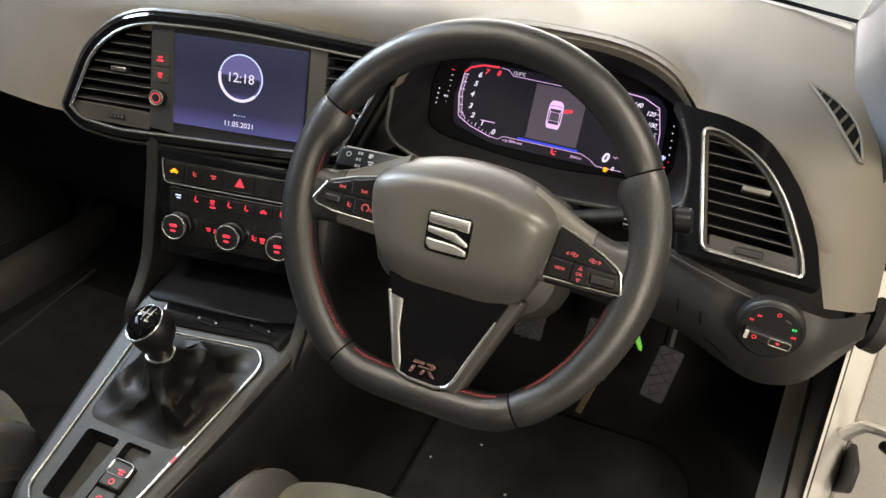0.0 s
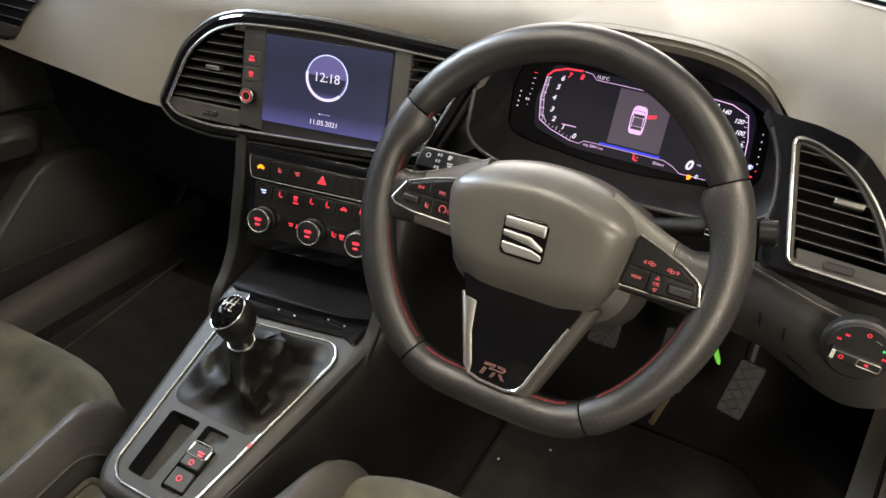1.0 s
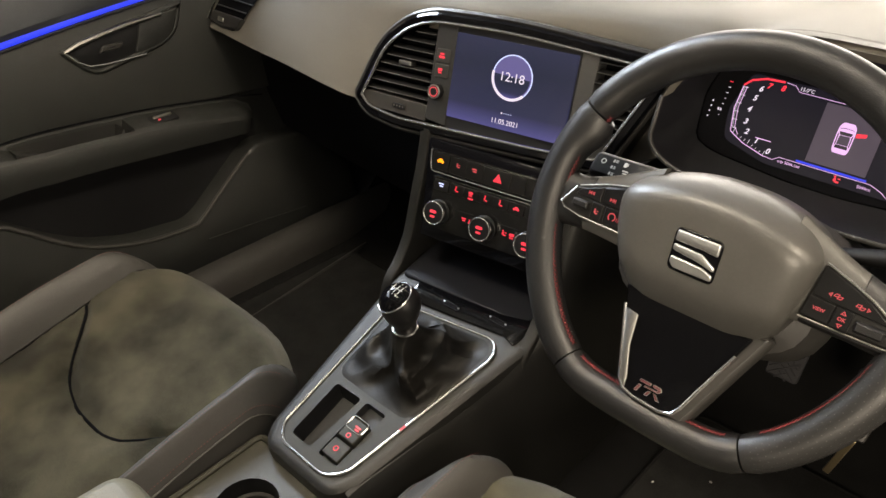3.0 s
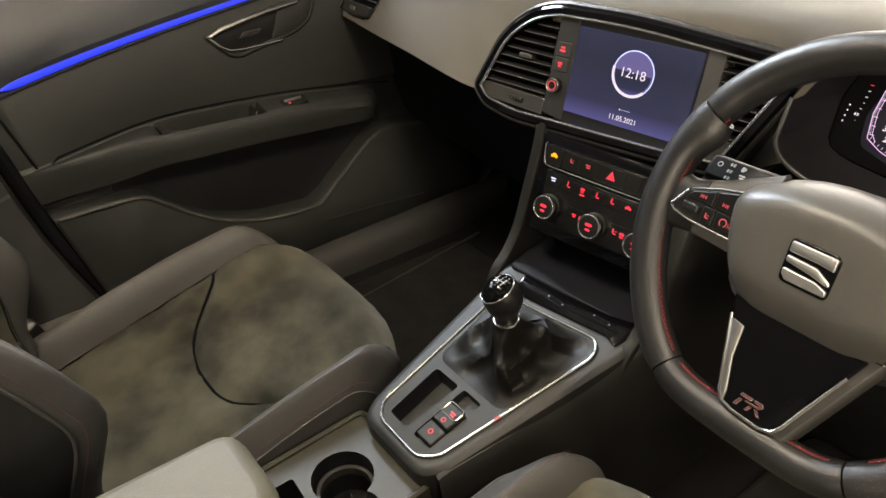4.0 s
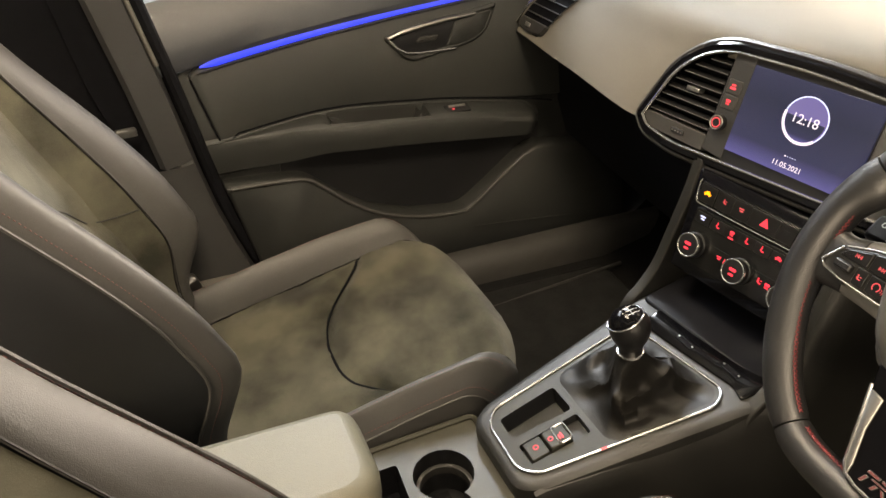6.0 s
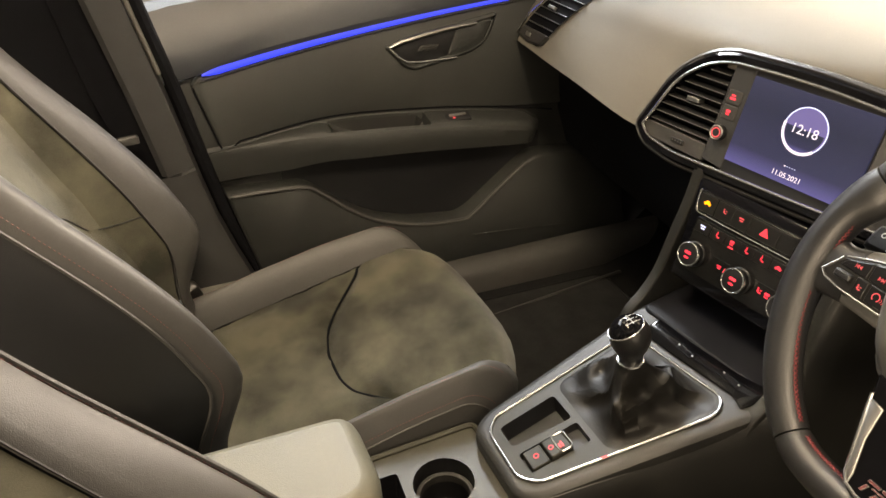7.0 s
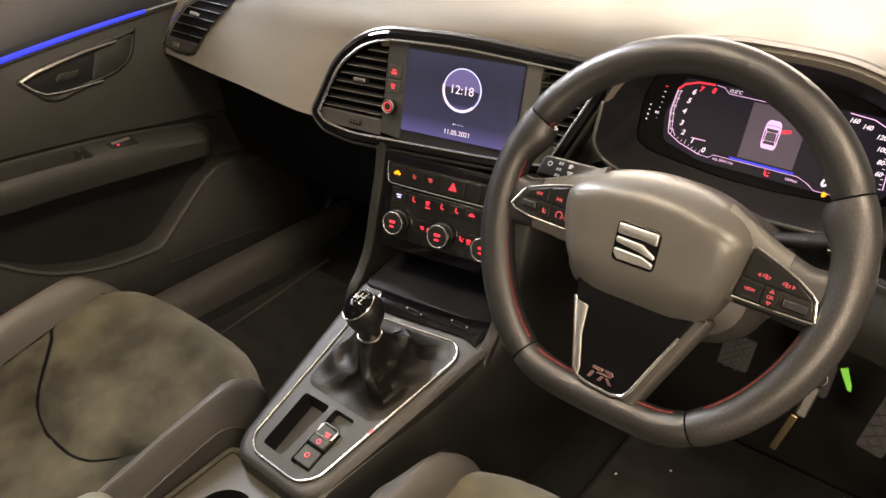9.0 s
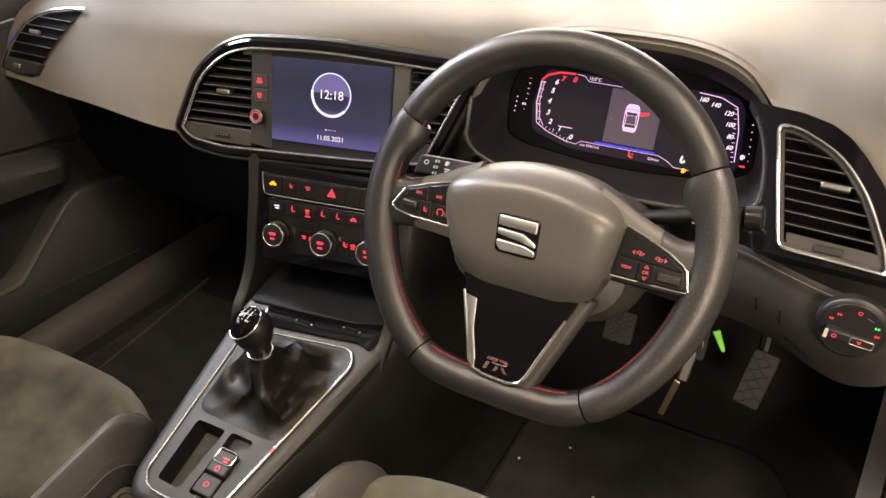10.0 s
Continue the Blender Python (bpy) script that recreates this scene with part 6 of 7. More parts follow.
part("knob_edge", hoop(bmesh.new(), rect(0.025, 0.010, 0.003, 0.013, -0.006), 0.0012, 0.0138, 0.0146, LS @ at(0, 0, 0, -4), 0.0002), SATIN, k)
part("knob_end", plate(bmesh.new(), rect(0.004, 0.011, 0.001, -0.0245, -0.006), 0.0138, 0.0148, LS @ at(0, 0, 0, -4), 0), bpy.data.materials["white_print"], k)
for x, y, kind, mt, s in ((-0.016, 0.017, "lamp", RED, 0.0048), (-0.023, 0.010, "lamp", RED, 0.0045), (0.004, 0.024, "ring", RED, 0.0048), (0.024, 0.010, "lamp", GREEN, 0.0055), (0.026, 0.0, "lamp", RED, 0.0052)):
    icon(kind, LS @ at(x, y, 0.0047), s, mt, ls)
icon("ring", LS @ at(-0.016, -0.005, 0.0143), 0.0052, RED, k)
icon("lines", LS @ at(0.010, -0.0065, 0.0143), 0.004, RED, k)
stroke("caption_bar", [(0.012, 0.020), (0.019, 0.017)], 0.0012, LS, 0.0047, SATIN, ls)

# ---- seats ----
def seat(cx, label, name, dy=0.0, by=0.0, pip=0.2125, wide=0.173):
    t = thing(name, label, "car seat", group="front seats")

    def base(y):
        return 0.315 + 0.26 * (y + 0.1)

    def top_z(lx, y):
        a = abs(lx)
        z = base(y) + 0.006 * math.cos(lx * 9) - 0.004
        ridge = (0.036 if lx > 0 and cx < 0 else 0.054) * (1 - 0.35 * smooth01((y + 0.30) / 0.20))
        z += ridge * (1 - (1 - min(1, max(0, (a - wide) / 0.034))) ** 2.0) - 0.036 * max(0, (a - wide - 0.0315) / (0.0693 + 0.157 - wide - 0.0315)) ** 1.2 - 0.13 * smooth01((a - 0.2262) / 0.013)
        f = (y + 0.120 + 0.050 * (a / 0.2) ** 4) / 0.06
        if f > 0:
            z -= 0.047 * min(1.6, f) ** 2
        return z

    def seam(lx):
        return keyed(lx, ((-0.175, -0.222), (-0.157, -0.230), (-0.130, -0.250), (-0.065, -0.300), (-0.020, -0.322), (0.030, -0.331), (0.075, -0.330), (0.110, -0.320), (0.138, -0.298), (0.157, -0.280), (0.175, -0.262)))

    def front(lx):
        return -0.050 - 0.032 * (abs(lx) / wide) ** 2.5

    def sheet(name, x0, x1, y0, y1, material, nx=14, ny=18, puff=0.006):
        bm = bmesh.new()
        rows = []
        for j in range(ny + 1):
            row = []
            for i in range(nx + 1):
                lx = lerp(x0, x1, i / nx)
                ya = y0(lx) if callable(y0) else y0
                yb = y1(lx) if callable(y1) else y1
                y = lerp(ya, yb, j / ny)
                e = min(1, min(i, nx - i) / (nx * 0.14)) * min(1, min(j, ny - j) / (ny * 0.14))
                wob = 0.0020 * noise.noise(Vector((lx * 13 + cx * 9, y * 13, 1.3))) + 0.0007 * noise.noise(Vector((lx * 60 + cx, y * 34, 4.1))) + 0.0030 * (1 - smooth01(e)) * noise.noise(Vector((lx * 75 + cx, y * 75, 2.2)))
                fold = 1 - smooth01(e)
                if name == "cushion_front":
                    fold = max(0.3 * fold, 1 - smooth01(j / (ny * 0.12)))
                row.append((cx + lx, y, top_z(lx, y) - puff * fold + wob))
            rows.append(row)
        # skirt at the front end
        rows.append([(p[0], p[1] - 0.004, p[2] - 0.10) for p in rows[-1]]) if name != "cushion_rear" else None
        skin(bm, rows)
        return part(name, bm, material, t)

    def line(name, f, a0, a1, n, r, material, dash=0):
        pts = [Vector(f(lerp(a0, a1, i / n))) for i in range(n + 1)]
        bm = bmesh.new()
        if dash:
            for i in range(0, n, 2):
                tube(bm, pts[i:i + 2], r, 5)
        else:
            tube(bm, pts, r, 6)
        return tagged(part(name, bm, material, t), kind="stuff" if dash else "")

    sheet("cushion_front", -wide, wide, seam, front, SUEDE, 36, 44, puff=0.0115)
    sheet("cushion_rear", -wide, wide, -0.56, seam, SUEDE, 30, 36, puff=0.0060)
    for s in (-1, 1):
        sheet("cushion_bolster", s * wide, s * 0.240, -0.56, lambda lx: -0.088 - 0.050 * smooth01((abs(lx) - wide - 0.013) / 0.067), SEATHIDE, 26, 30, 0.003)
        line("piping", lambda y, s=s: (cx + s * 0.2262, y, top_z(s * 0.2262, y) + 0.0010), -0.52, -0.14, 40, 0.0018, SEATHIDE)
        line("stitching", lambda y, s=s: (cx + s * 0.2215, y, top_z(s * 0.2215, y) + 0.0006), -0.52, -0.14, 170, 0.0005 if cx < 0 else 0.00036, PALETHREAD, 1)
        line("stitching", lambda y, s=s: (cx + s * (wide + 0.029), y, top_z(s * (wide + 0.029), y) + 0.0003), -0.52, -0.12, 170, 0.0004 if cx < 0 else 0.0003, PALETHREAD, 1)

    # backrest
    def back(lx, s):
        z = 0.26 + 0.66 * s
        y = by - 0.525 - 0.275 * s - 0.015 * math.sin(s * 3)
        a = abs(lx)
        bol = 0.120 * (1 - (1 - min(1, max(0, (a - 0.120) / 0.075))) ** 2.1) * (0.22 + 0.78 * smooth01(s / 0.24)) * (1 - 0.8 * smooth01((s - 0.30) / 0.55))
        y += bol - 0.17 * smooth01((a - 0.182) / 0.068) ** 1.6
        return y, z

    def bsheet(name, x0, x1, s0, s1, material, nx=12, ny=22, puff=0.006):
        bm = bmesh.new()
        rows = []
        for j in range(ny + 1):
            row = []
            for i in range(nx + 1):
                lx = lerp(x0, x1, i / nx)
                sa = s0(lx) if callable(s0) else s0
                sb = s1(lx) if callable(s1) else s1
                s = lerp(sa, sb, j / ny)
                e = min(1, min(i, nx - i) / (nx * 0.12)) * min(1, min(j, ny - j) / (ny * 0.1))
                y, z = back(lx, s)
                wob = 0.0018 * noise.noise(Vector((lx * 15 + cx, z * 15, 7.3)))
                row.append((cx + lx, y - puff * (1 - smooth01(e)) + wob, z))
            rows.append(row)
        skin(bm, rows)
        return part(name, bm, material, t)

    split = lambda lx: 0.40 - 0.10 * smooth01((abs(lx) - 0.04) / 0.09)
    bsheet("back_insert", -0.145, 0.145, 0.0, split, SUEDE, 14)
    bsheet("back_insert", -0.145, 0.145, split, 1.0, SUEDE, 14)
    for s in (-1, 1):
        bsheet("back_bolster", s * 0.145, s * pip, 0.0, 1.0, SEATHIDE, 16, 30, 0.004)
        bsheet("back_side", s * pip, s * 0.252, 0.0, 1.0, LEATHER, 14, 30, 0.002)
        line("piping", lambda q, s=s: (cx + s * pip, back(s * pip, q)[0] + 0.0006, back(s * pip, q)[1]), 0.0, 1.0, 40, 0.0020, SEATHIDE)
        line("stitching", lambda q, s=s: (cx + s * (pip - 0.0045), back(s * (pip - 0.0045), q)[0] + 0.0004, back(s * (pip - 0.0045), q)[1]), 0.02, 1.0, 300, 0.0004 if cx < 0 else 0.00022, PALETHREAD, 1)
    # back shell and under-frame
    bm = bmesh.new()
    skin(bm, [[(cx + x, -0.64 - 0.28 * s - (0.02 if abs(x) < 0.2 else 0), 0.22 + 0.72 * s) for x in (-0.25, -0.2, -0.1, 0, 0.1, 0.2, 0.25)] for s in (0, 0.5, 1)])
    part("back_shell", bm, BLACK, t)
    bm = bmesh.new()
    box(bm, pose(cx, -0.33, 0.14), 0.40, 0.40, 0.12, 0.02)
    part("under_frame", bm, BLACK, t)
    # seam that outlines the front pad, blackened for the shadow under its overhang
    for nm, f, q0, q1 in (("seam", lambda x: (cx + x, seam(x) + 0.001, top_z(x, seam(x)) - 0.0072), 0.002 - wide, wide - 0.002),):
        line(nm, f, q0, q1, 36, 0.0024, VOID)
    for s in (-1, 1):
        line("seam", lambda y, s=s: (cx + s * wide, y, top_z(s * wide, y) - 0.0032), -0.53, -0.10, 30, 0.0007, SEATHIDE)
        line("seam", lambda q, s=s: (cx + s * 0.145, back(s * 0.145, q)[0] - 0.0022, back(s * 0.145, q)[1]), 0.02, 0.98, 30, 0.0010, MATT)
    line("seam", lambda x: (cx + x, back(x, split(x))[0] - 0.003, back(x, split(x))[1]), -0.144, 0.144, 30, 0.0011, MATT)
    t.location.y = dy
    return t


seat(-0.333, "black seat with suede-look centre and leather bolsters", "car_seat")
seat(0.36, "driver's seat with grey leather bolsters and piping", "car_seat", 0.058, -0.015, 0.190, 0.157)

# ---- passenger door ----
DR = Matrix(((0, 0, 1, 0), (1, 0, 0, 0), (0, 1, 0, 0), (0, 0, 0, 1)))
door = thing("door_1", "closed dark passenger door panel with blue light strip", "car door", kind="structure")


def belt(y):
    return keyed(y, ((-0.47, 0.575), (-0.42, 0.588), (-0.175, 0.633), (0.126, 0.671), (0.5, 0.70)))


bm = bmesh.new()
rows = []
for y in (-0.485, -0.44, -0.42, -0.38, -0.3, -0.15, 0, 0.15, 0.3, 0.5):
    k = belt(y)
    sh = lambda z: y - max(0, z - k) * (0.30 if y < -0.4 else 0)
    rows.append([(-0.722, y, k - 0.004), (-0.706, y, k + 0.002), (-0.701, sh(k + 0.012), k + 0.014), (-0.706, sh(k + 0.045), k + 0.045), (-0.722, sh(k + 0.085), k + 0.085),
                 (-0.742, sh(k + 0.108), k + 0.108), (-0.775, sh(k + 0.115), k + 0.116), (-0.81, sh(k + 0.1), k + 0.10)])
skin(bm, rows)
# grey trim, with cool light from the window put in as blue
part("upper_trim", bm, surf("cool_lit_upper_trim", (0.040, 0.043, 0.048), 0.45, bump=0.25, grain=1400, cell=True), door, "grained upper door trim")
part("carrier", plate(bmesh.new(), [Vector(p) for p in ((-0.355, 0.12), (0.55, 0.12), (0.55, 0.69), (-0.42, 0.585), (-0.478, 0.57), (-0.41, 0.36))], -0.78, -0.722, DR, 0.004), DOORGREY, door)
ins = [(-0.440, 0.570), (-0.425, 0.583)] + [(y, belt(y) - 0.006) for y in (-0.3, -0.15, 0.0, 0.126, 0.3, 0.45)] + [(0.45, 0.44), (0.2, 0.452), (0.03, 0.470), (-0.10, 0.474), (-0.2, 0.462), (-0.3, 0.446), (-0.397, 0.429)]
part("insert", plate(bmesh.new(), rounded(ins, 0.004, 2), -0.722, -0.709, DR, 0.004), surf("dark_door_cloth", (0.0270, 0.0280, 0.0252), 0.6, bump=0.3, grain=1600), door, "smooth dark door insert")
# blue strip: thick at the rear, thin towards the dash
bm = bmesh.new()
rows = []
for i in range(40):
    t = i / 39
    y = lerp(-0.420, 0.16, t)
    h = 0.0076 * min(1, 0.25 + t / 0.05) * (1 - 0.45 * t)
    k = belt(y) - 0.001
    rows.append([(-0.7075, y, k - h), (-0.7035, y, k - h * 0.6), (-0.7030, y, k), (-0.7045, y, k + h * 0.8)])
skin(bm, rows)
part("light_strip", bm, BLUE, door, "glowing blue ambient light strip")
bm = bmesh.new()
tube(bm, [(-0.705, lerp(-0.425, 0.26, i / 30), belt(lerp(-0.425, 0.26, i / 30)) - 0.0105 * (1 - 0.4 * i / 30)) for i in range(31)], 0.002, 6)
part("strip_lip", bm, SOFT, door)


def arm_top(y):
    return keyed(y, ((-0.42, 0.446), (-0.2, 0.466), (0.0, 0.456), (0.22, 0.428), (0.3, 0.413)))


def arm_low(y):
    return keyed(y, ((-0.42, 0.385), (-0.30, 0.398), (-0.2, 0.414), (0.22, 0.389), (0.3, 0.385)))


bm = bmesh.new()
rows = []
ys = [lerp(-0.435, 0.246, i / 60) for i in range(61)]
for y in ys:
    t = smooth01((y + 0.435) / 0.30)
    xo = -0.706 + 0.056 * (0.06 + 0.94 * t)
    zt, zb = arm_top(y), arm_low(y)
    tail = 0.97 * smooth01((y - 0.185) / 0.061) ** 2.5
    xo, zt, zb = lerp(xo, -0.700, tail), lerp(zt, zb, tail * 0.45), lerp(zb, zt, tail * 0.35)
    dip = 0.046 * smooth01((y + 0.215) / 0.035) * (1 - smooth01((y + 0.028) / 0.006))
    up = 0.012 * t
    rows.append([(-0.712, y, zt + up + 0.006), (-0.706, y, zt + up), (-0.704, y, zt + up - dip), (lerp(-0.704, xo, 0.55), y, zt + up * 0.6 - dip * 1.1), (lerp(-0.704, xo, 0.74), y, zt + up * 0.4 - dip * 0.9),
                 (lerp(-0.704, xo, 0.80), y, zt + up * 0.2), (lerp(-0.704, xo, 0.93), y, zt - 0.002), (xo, y, zt - 0.010), (xo - 0.002, y, lerp(zt, zb, 0.6)), (xo - 0.006, y, zb), (xo - 0.02, y, zb - 0.006), (-0.705, y, zb - 0.004)])
skin(bm, rows)
part("armrest", bm, DOORGREY, door, "door armrest with a pull recess")
WSW = Matrix(((0, -0.95, 0.31, -0.677), (1, 0, 0, 0.048), (0, 0.31, 0.95, 0.4615), (0, 0, 0, 1)))
w = part("window_switch", plate(bmesh.new(), rect(0.052, 0.022, 0.003), -0.006, 0.001, WSW, 0.001), BLACK, door)
part("rocker", plate(bmesh.new(), rect(0.036, 0.006, 0.002, 0, 0.004), 0.0, 0.004, WSW, 0.0015), SATIN, w, "metal-edged window rocker")
part("lamp_dot", plate(bmesh.new(), rect(0.005, 0.003, 0.001, -0.010, -0.004), 0.0, 0.0025, WSW, 0), REDDIM, w)
bm = bmesh.new()
rows = []
for i in range(25):
    y = lerp(-0.208, -0.030, i / 24)
    e = min(1, i / 14) ** 0.9 * min(1, (24 - i) / 1.5)
    zt = arm_top(y) + 0.008
    rows.append([(-0.7015, y, zt), (-0.7015, y, zt - 0.044 * e), (-0.690, y, zt - 0.046 * e), (-0.6695, y, zt - 0.030 * e), (-0.6690, y, zt - 0.012)])
skin(bm, rows)
part("pull_liner", bm, MATT, door, "spoon-shaped liner of the pull recess")
bm = bmesh.new()
tube(bm, curve_pts([(-0.7085, -0.438, 0.566), (-0.7085, -0.420, 0.505), (-0.7085, -0.402, 0.447), (-0.7080, -0.385, 0.447)], 4) + [Vector((-0.7065, y, arm_top(y) + 0.0075 + 0.012 * smooth01((y + 0.435) / 0.30))) for y in [lerp(-0.37, 0.28, i / 30) for i in range(31)]], 0.0016, 6)
part("insert_groove", bm, VOID, door, "dark groove round the door insert")
# pull handle
hb = rounded([(-0.094, 0.604), (-0.052, 0.560), (-0.03, 0.553), (0.090, 0.578), (0.120, 0.598), (0.138, 0.650), (0.08, 0.640), (-0.02, 0.622)], [0.012, 0.02, 0.02, 0.03, 0.03, 0.008, 0.03, 0.03], 5)
part("handle_surround", hoop(bmesh.new(), hb, 0.010, -0.712, -0.703, DR, 0.004), DOORGREY, door)
ho = rounded([(-0.083, 0.603), (-0.048, 0.569), (0.056, 0.571), (0.068, 0.600), (0.094, 0.635), (0.03, 0.628), (-0.04, 0.614)], [0.008, 0.02, 0.012, 0.01, 0.006, 0.02, 0.02], 5)
part("handle_bowl", plate(bmesh.new(), ho, -0.712, -0.7065, DR, 0.001), BLACK, door)
bm = bmesh.new()
tube(bm, [(-0.701, y, z) for y, z in ((-0.084, 0.603), (-0.06, 0.612), (-0.02, 0.620), (0.03, 0.628), (0.092, 0.634))], lambda t: 0.0028 + 0.0025 * math.sin(math.pi * t), 8)
part("handle_lever", bm, SATIN, door, "satin metal door release lever")
bm = bmesh.new()
tube(bm, [(-0.704, y, z) for y, z in ((-0.083, 0.601), (-0.066, 0.583), (-0.048, 0.572), (-0.02, 0.5695), (0.054, 0.571))], 0.0022, 8)
part("handle_trim", bm, CHROME, door)
part("handle_grip", plate(bmesh.new(), rounded([(0.034, 0.576), (0.066, 0.577), (0.108, 0.590), (0.128, 0.640), (0.09, 0.633), (0.050, 0.6245), (0.044, 0.600)], 0.006), -0.709, -0.7035, DR, 0.002), DOORGREY, door)
part("handle_button", plate(bmesh.new(), rounded([(-0.028, 0.588), (0.012, 0.590), (0.018, 0.600), (-0.02, 0.600)], 0.004), -0.709, -0.704, DR, 0.002), SOFT, door)
# lower panel with its map pocket
pk = [(-0.41, 0.368), (-0.262, 0.364), (-0.190, 0.305), (-0.133, 0.268), (-0.05, 0.240), (0.063, 0.228), (0.090, 0.240), (0.205, 0.334), (0.235, 0.352), (0.45, 0.33), (0.50, 0.12), (-0.345, 0.12)]
part("pocket_lining", plate(bmesh.new(), [Vector(p) for p in ((-0.30, 0.20), (0.26, 0.20), (0.26, 0.39), (-0.30, 0.40))], -0.7225, -0.7195, DR, 0), BLACK, door)
part("pocket_panel", plate(bmesh.new(), rounded(pk, [0.003, 0.02, 0.02, 0.03, 0.03, 0.03, 0.03, 0.02, 0.02, 0.02, 0.003, 0.003], 3), -0.722, -0.676, DR, 0.006), DOORGREY, door, "moulded lower panel with map pocket")
bm = bmesh.new()
tube(bm, [(-0.675, p.x, p.y) for p in curve_pts([(-0.40, 0.367, 0), (-0.275, 0.365, 0), (-0.23, 0.340, 0), (-0.18, 0.298, 0), (-0.12, 0.262, 0), (-0.03, 0.235, 0), (0.06, 0.228, 0), (0.085, 0.235, 0), (0.14, 0.282, 0), (0.208, 0.338, 0)], 4)], 0.0042, 8)
part("pocket_rim", bm, TRIMGREY, door)
bm = bmesh.new()
tube(bm, [(-0.674, 0.092, 0.186), (-0.674, 0.2, 0.178), (-0.674, 0.34, 0.165)], 0.002, 6)
part("crease", bm, DOORGREY, door)

# ---- rear pillar, belt and the gap behind the door ----
pillar = thing("pillar_middle", "dark plastic-trimmed middle door pillar", "pillar", kind="structure")


def edge_y(z):
    return keyed(z, ((0.10, -0.345), (0.183, -0.375), (0.321, -0.424), (0.579, -0.483), (0.72, -0.518), (1.0, -0.58)))


bm = bmesh.new()
skin(bm, [[(-0.705, edge_y(z) + 0.000, z), (-0.69, edge_y(z) - 0.006, z), (-0.684, edge_y(z) - 0.025, z), (-0.684, edge_y(z) - 0.055, z), (-0.692, edge_y(z) - 0.064, z), (-0.74, edge_y(z) - 0.066, z)] for z in (0.42, 0.5, 0.58, 0.65, 0.72, 0.85, 1.05)])
PILLARGREY = surf("slate_pillar_plastic", (0.034, 0.0335, 0.0325), 0.42, bump=0.25, grain=1400, cell=True)
part("upper_trim", bm, PILLARGREY, pillar)
bm = bmesh.new()
skin(bm, [[(-0.705, edge_y(z) + 0.000, z), (-0.685, edge_y(z) - 0.006, z), (-0.672, edge_y(z) - 0.03, z), (-0.668, edge_y(z) - 0.12, z), (-0.69, edge_y(z) - 0.17, z)] for z in (0.10, 0.18, 0.25, 0.33, 0.40, 0.425)] +
     [[(-0.705, edge_y(0.43), 0.432), (-0.69, edge_y(0.43) - 0.006, 0.430), (-0.684, edge_y(0.43) - 0.03, 0.426), (-0.684, edge_y(0.43) - 0.12, 0.40), (-0.69, edge_y(0.43) - 0.17, 0.38)]])
part("lower_trim", bm, PILLARGREY, pillar)
bm = bmesh.new()
tube(bm, [(-0.703, edge_y(z) + 0.014, z) for z in [lerp(0.12, 0.95, i / 14) for i in range(15)]], 0.011, 8)
part("door_seal", bm, VOID, pillar, "black rubber door seal")
# pale tube that draws the highlight along the seal
bm = bmesh.new()
tube(bm, [(-0.694, edge_y(z) + 0.001, z) for z in [lerp(0.60, 0.95, i / 8) for i in range(9)]], 0.004, 8)
part("seal_highlight", bm, KICK, pillar)
bm = bmesh.new()
box(bm, pose(-0.655, -0.43, 0.185, 0, 0, 0), 0.05, 0.20, 0.012, 0.004)
part("scuff_ledge", bm, KICK, pillar)
# flat near-black sheet that stands for the shade in the gap
part("gap_shade_sheet", plate(bmesh.new(), [Vector(p) for p in ((-0.46, 0.08), (-0.34, 0.08), (-0.41, 0.36), (-0.47, 0.57), (-0.60, 1.1), (-0.70, 1.1), (-0.60, 0.57))], -0.76, -0.726, DR, 0), VOID, pillar)
belt_t = thing("seat_belt", "dark woven seat belt strap on the pillar", "seat belt")
bm = bmesh.new()
skin(bm, [[(-0.675, -0.605, 0.50), (-0.673, -0.572, 0.50)], [(-0.655, -0.585, 0.36), (-0.653, -0.545, 0.36)], [(-0.61, -0.54, 0.22), (-0.608, -0.50, 0.22)]])
ob = part("strap", bm, BLACK, belt_t)
so = ob.modifiers.new("thickness", "SOLIDIFY")
so.thickness = 0.002
bm = bmesh.new()
box(bm, pose(-0.665, -0.555, 0.505, 0, 0, 10), 0.012, 0.035, 0.014, 0.004)
part("guide", bm, SOFT, belt_t)
bm = bmesh.new()
box(bm, pose(-0.60, -0.505, 0.225, 20, 10, 20), 0.025, 0.04, 0.05, 0.008)
part("anchor", bm, SATIN, belt_t, "pale metal belt anchor")
# rear door, with the cabin's shade put into its colour
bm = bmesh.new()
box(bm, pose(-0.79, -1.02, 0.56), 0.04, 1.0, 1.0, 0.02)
tagged(part("door_2", bm, VOID), "rear door panel coloured near black for the shade", "car door", kind="structure")

# ---- driver's door opening ----
sill = thing("door_frame", "white painted door frame with grey kick trim", "door frame", kind="structure")


def band(name, x, a, b, material, thick=0.004, dx=0.0):
    """A strip of the frame between two edges, each from top to foot."""
    bm = bmesh.new()
    rows = []
    for i in range(13):
        t = lerp(-0.35, 1.6, i / 12)
        p = (lerp(a[0][0], a[1][0], t), lerp(a[0][1], a[1][1], t))
        q = (lerp(b[0][0], b[1][0], t), lerp(b[0][1], b[1][1], t))
        rows.append([(x + 0.006, p[0] + 0.002, p[1]), (x, p[0] - 0.004, p[1]), (x + dx * 0.5, (p[0] + q[0]) / 2, (p[1] + q[1]) / 2), (x + dx, q[0] + 0.004, q[1]), (x + dx + 0.006, q[0] - 0.002, q[1])])
    skin(bm, rows)
    return part(name, bm, material, sill)


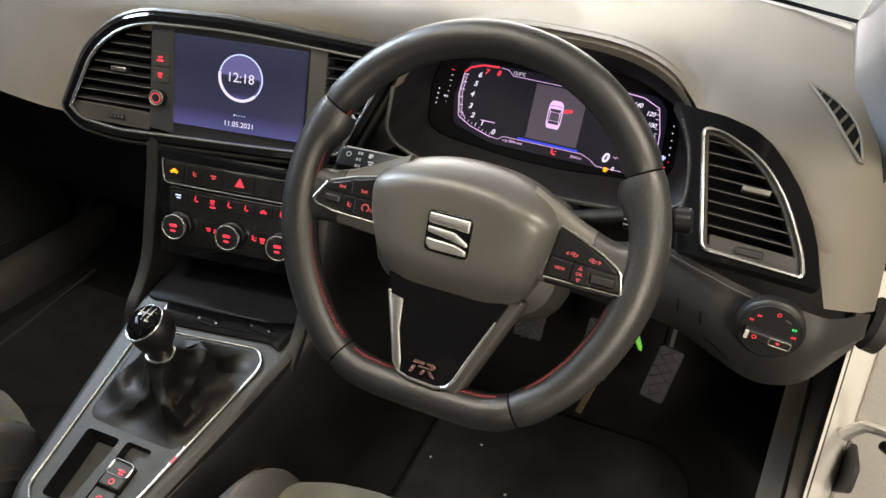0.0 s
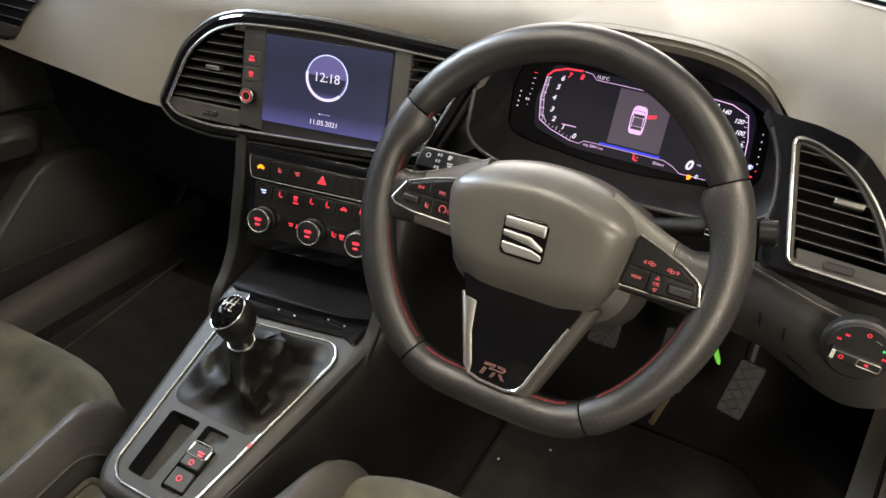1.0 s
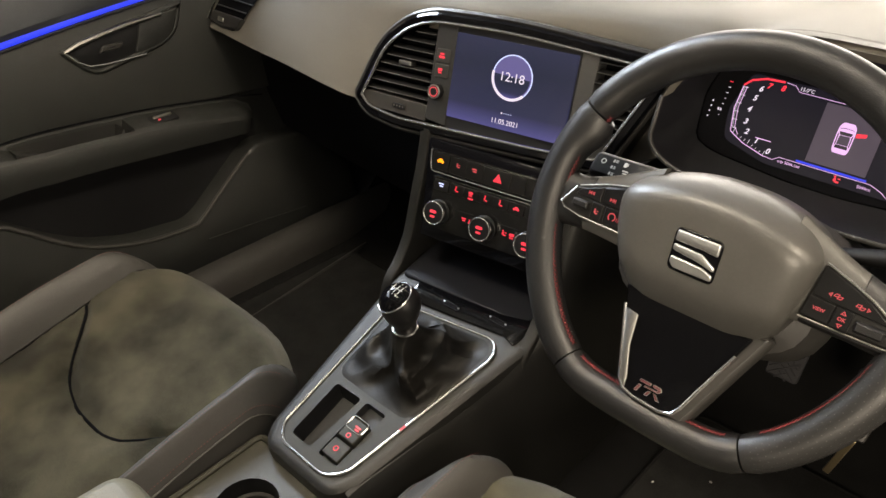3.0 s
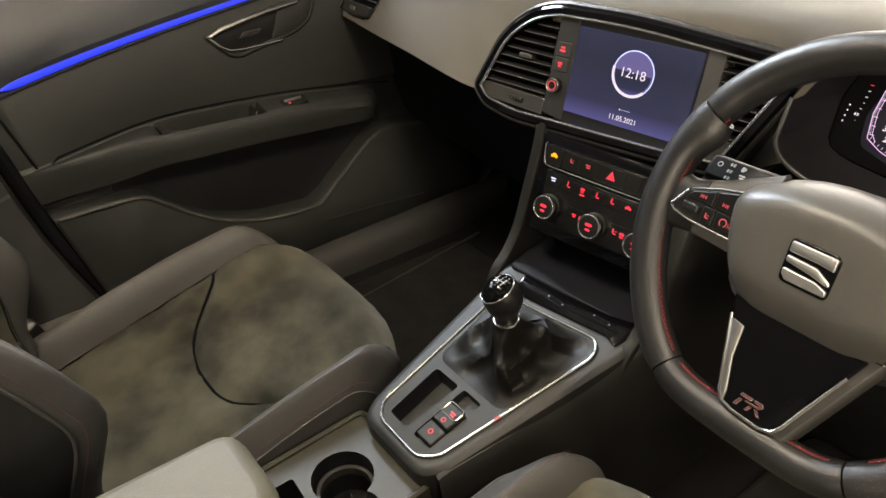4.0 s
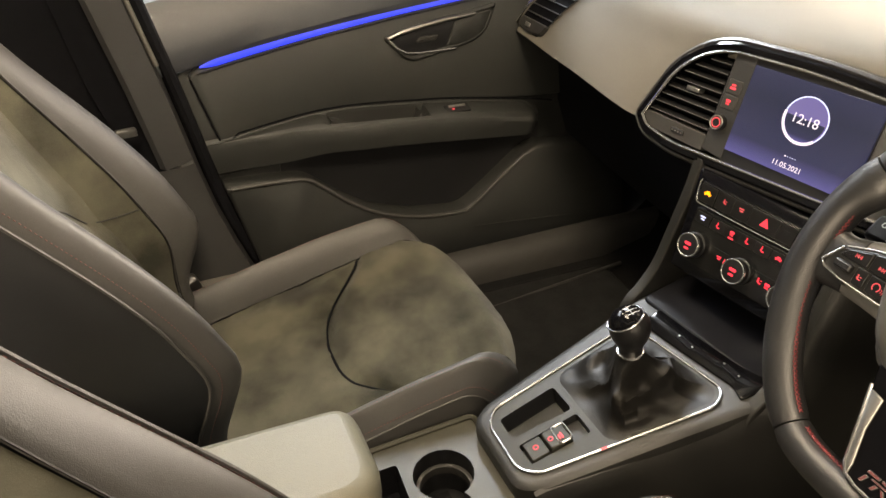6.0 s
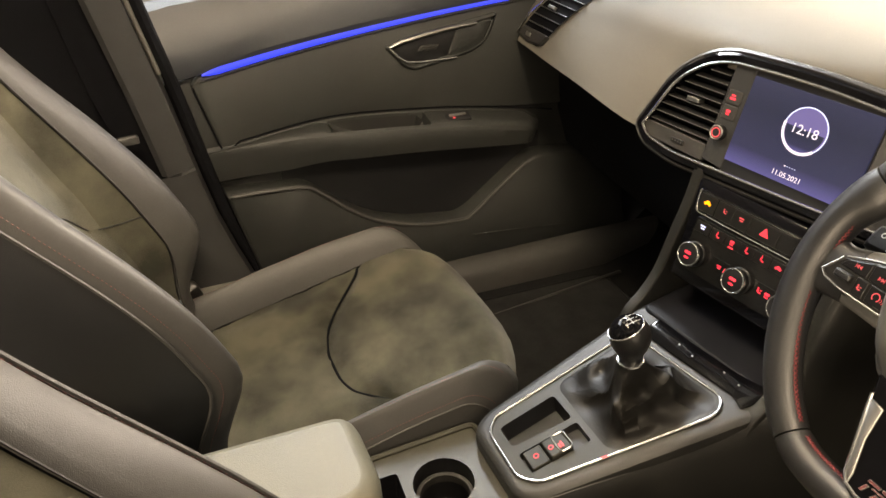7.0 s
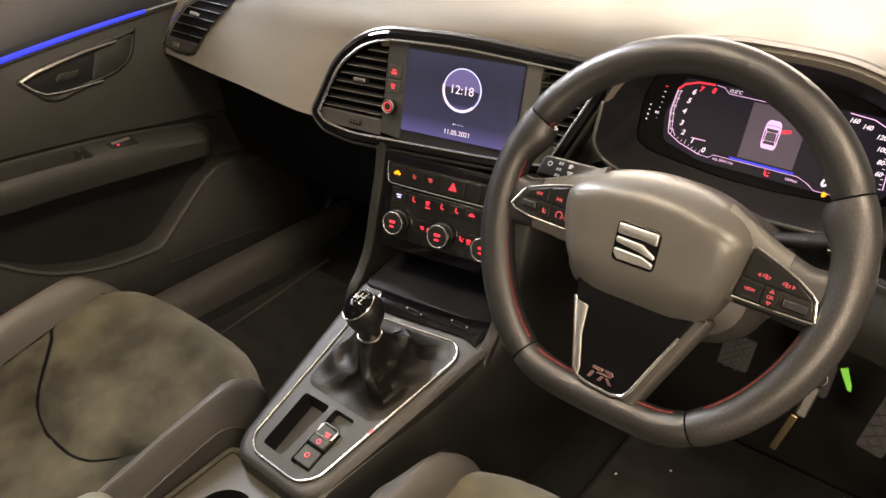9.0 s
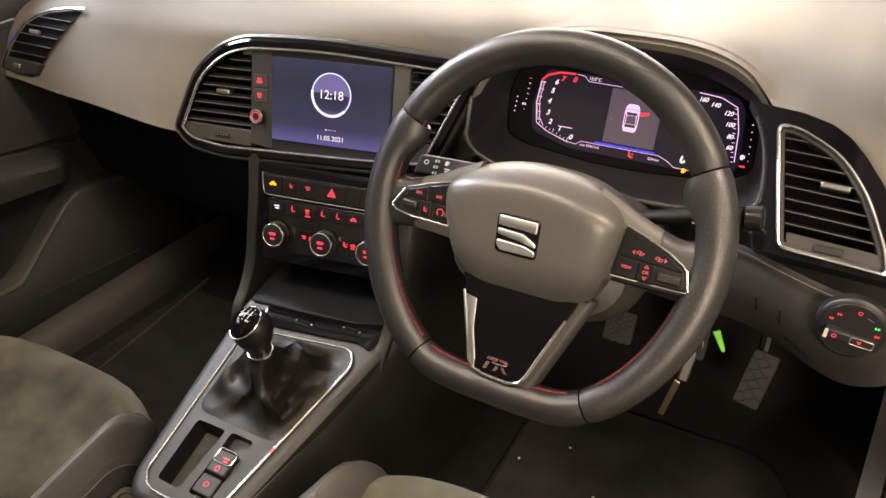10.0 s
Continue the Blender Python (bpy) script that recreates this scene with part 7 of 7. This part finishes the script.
KICKPALE = surf("light_grey_kick_plastic", (0.40, 0.375, 0.33), 0.5, bump=0.25, grain=1400, cell=True)
SEALGREY = surf("grey_door_seal", (0.07, 0.067, 0.06), 0.5, bump=0.2, grain=1300)
band("kick_trim", 0.715, ((0.3044, 0.381), (0.2197, 0.249)), ((0.289, 0.4296), (0.1815, 0.302)), KICKPALE, dx=0.019)
band("door_seal", 0.7355, ((0.2875, 0.4300), (0.1800, 0.3025)), ((0.2700, 0.4945), (0.1785, 0.3128)), SEALGREY, dx=0.016)
bm = bmesh.new()
tube(bm, [(0.7335, lerp(0.289, 0.181, t), lerp(0.4298, 0.3022, t)) for t in (-0.3, 0.2, 0.8, 1.5)], 0.0022, 6)
part("seal_gap", bm, VOID, sill, "dark gap beside the kick trim")
band("painted_sill", 0.752, ((0.2693, 0.4951), (0.178, 0.3126)), ((0.3285, 0.4719), (0.2435, 0.2677)), PAINT, dx=0.048)
band("painted_return", 0.802, ((0.3285, 0.4719), (0.2435, 0.2677)), ((0.34, 0.54), (0.26, 0.34)), dx=0.08, material=surf("grey_primer", (0.30, 0.29, 0.27), 0.45))
part("rubber_flap", plate(bmesh.new(), rounded([(0.262, 0.350), (0.285, 0.268), (0.262, 0.262), (0.205, 0.318), (0.215, 0.350)], 0.008, 3), 0.800, 0.806, Matrix(((0, 0, 1, 0), (1, 0, 0, 0), (0, 1, 0, 0), (0, 0, 0, 1))), 0.002), RUBBER, sill, "dark rubber flap of the door hinge")
bm = bmesh.new()
lathe(bm, [(0.031, -0.004), (0.031, 0.010), (0.026, 0.017), (0.022, 0.014), (0.012, 0.016), (0.010, 0.030), (0.006, 0.032)], Matrix.Translation((0.768, 0.245, 0.524)) @ pose(0, 0, 0, 0, -80, 0), 24)
part("door_buffer", bm, RUBBER, sill, "black rubber door buffer")
bm = bmesh.new()
tube(bm, [(0.786, 0.256, 0.360), (0.789, 0.232, 0.392), (0.793, 0.205, 0.420), (0.800, 0.165, 0.448), (0.81, 0.12, 0.47)], 0.012, 10, flat=0.6)
part("check_strap", bm, PAINT, sill, "white painted door check strap")
bm = bmesh.new()
lathe(bm, [(0.006, 0.0), (0.006, 0.01), (0.004, 0.012)], Matrix.Translation((0.795, 0.158, 0.436)) @ pose(0, 0, 0, 70, 0, 20), 12)
part("strap_bolt", bm, BLACK, sill)

# ---- floor mats and their edges ----
for cx0, cx1, y0, y1, lb in ((0.25, 0.64, -0.25, 0.425, "driver"), (-0.56, -0.19, -0.25, 0.36, "passenger")):
    o = rounded([(cx0, y0), (cx1, y0), (cx1 + 0.02, y1 - 0.05), (cx1 - 0.03, y1), (cx0, y1)], 0.03, 4)
    t = thing("floor_mat", "black carpet %s floor mat with bound edge" % lb, "floor mat", group="floor mats")
    MM = Matrix.Translation((0, 0, 0.084))
    part("carpet", plate(bmesh.new(), o, 0.0, 0.008, MM, 0.003), MATCLOTH, t)
    bm = bmesh.new()
    tube(bm, [MM @ Vector((p.x, p.y, 0.007)) for p in o], 0.0032, 6, True)
    part("binding", bm, CARPET, t)
for i, (x, y) in enumerate(((0.334, 0.300), (0.40, 0.22), (0.27, 0.24), (-0.30, 0.10))):
    bm = bmesh.new()
    box(bm, pose(x, y, 0.0945, 0, 0, 35 * i), 0.004, 0.0025, 0.002, 0.0006)
    tagged(part("crumb", bm, bpy.data.materials["white_print"]), "tiny pale crumb on the floor mat", "crumb", group="crumbs")
bm = bmesh.new()
tube(bm, [(-0.50, 0.00, 0.088), (-0.515, 0.12, 0.089), (-0.535, 0.30, 0.092), (-0.545, 0.40, 0.095)], 0.004, 6)
tagged(part("baseboard", bm, PLASTIC), "raised edge of the footwell carpet", "carpet edge", kind="structure")
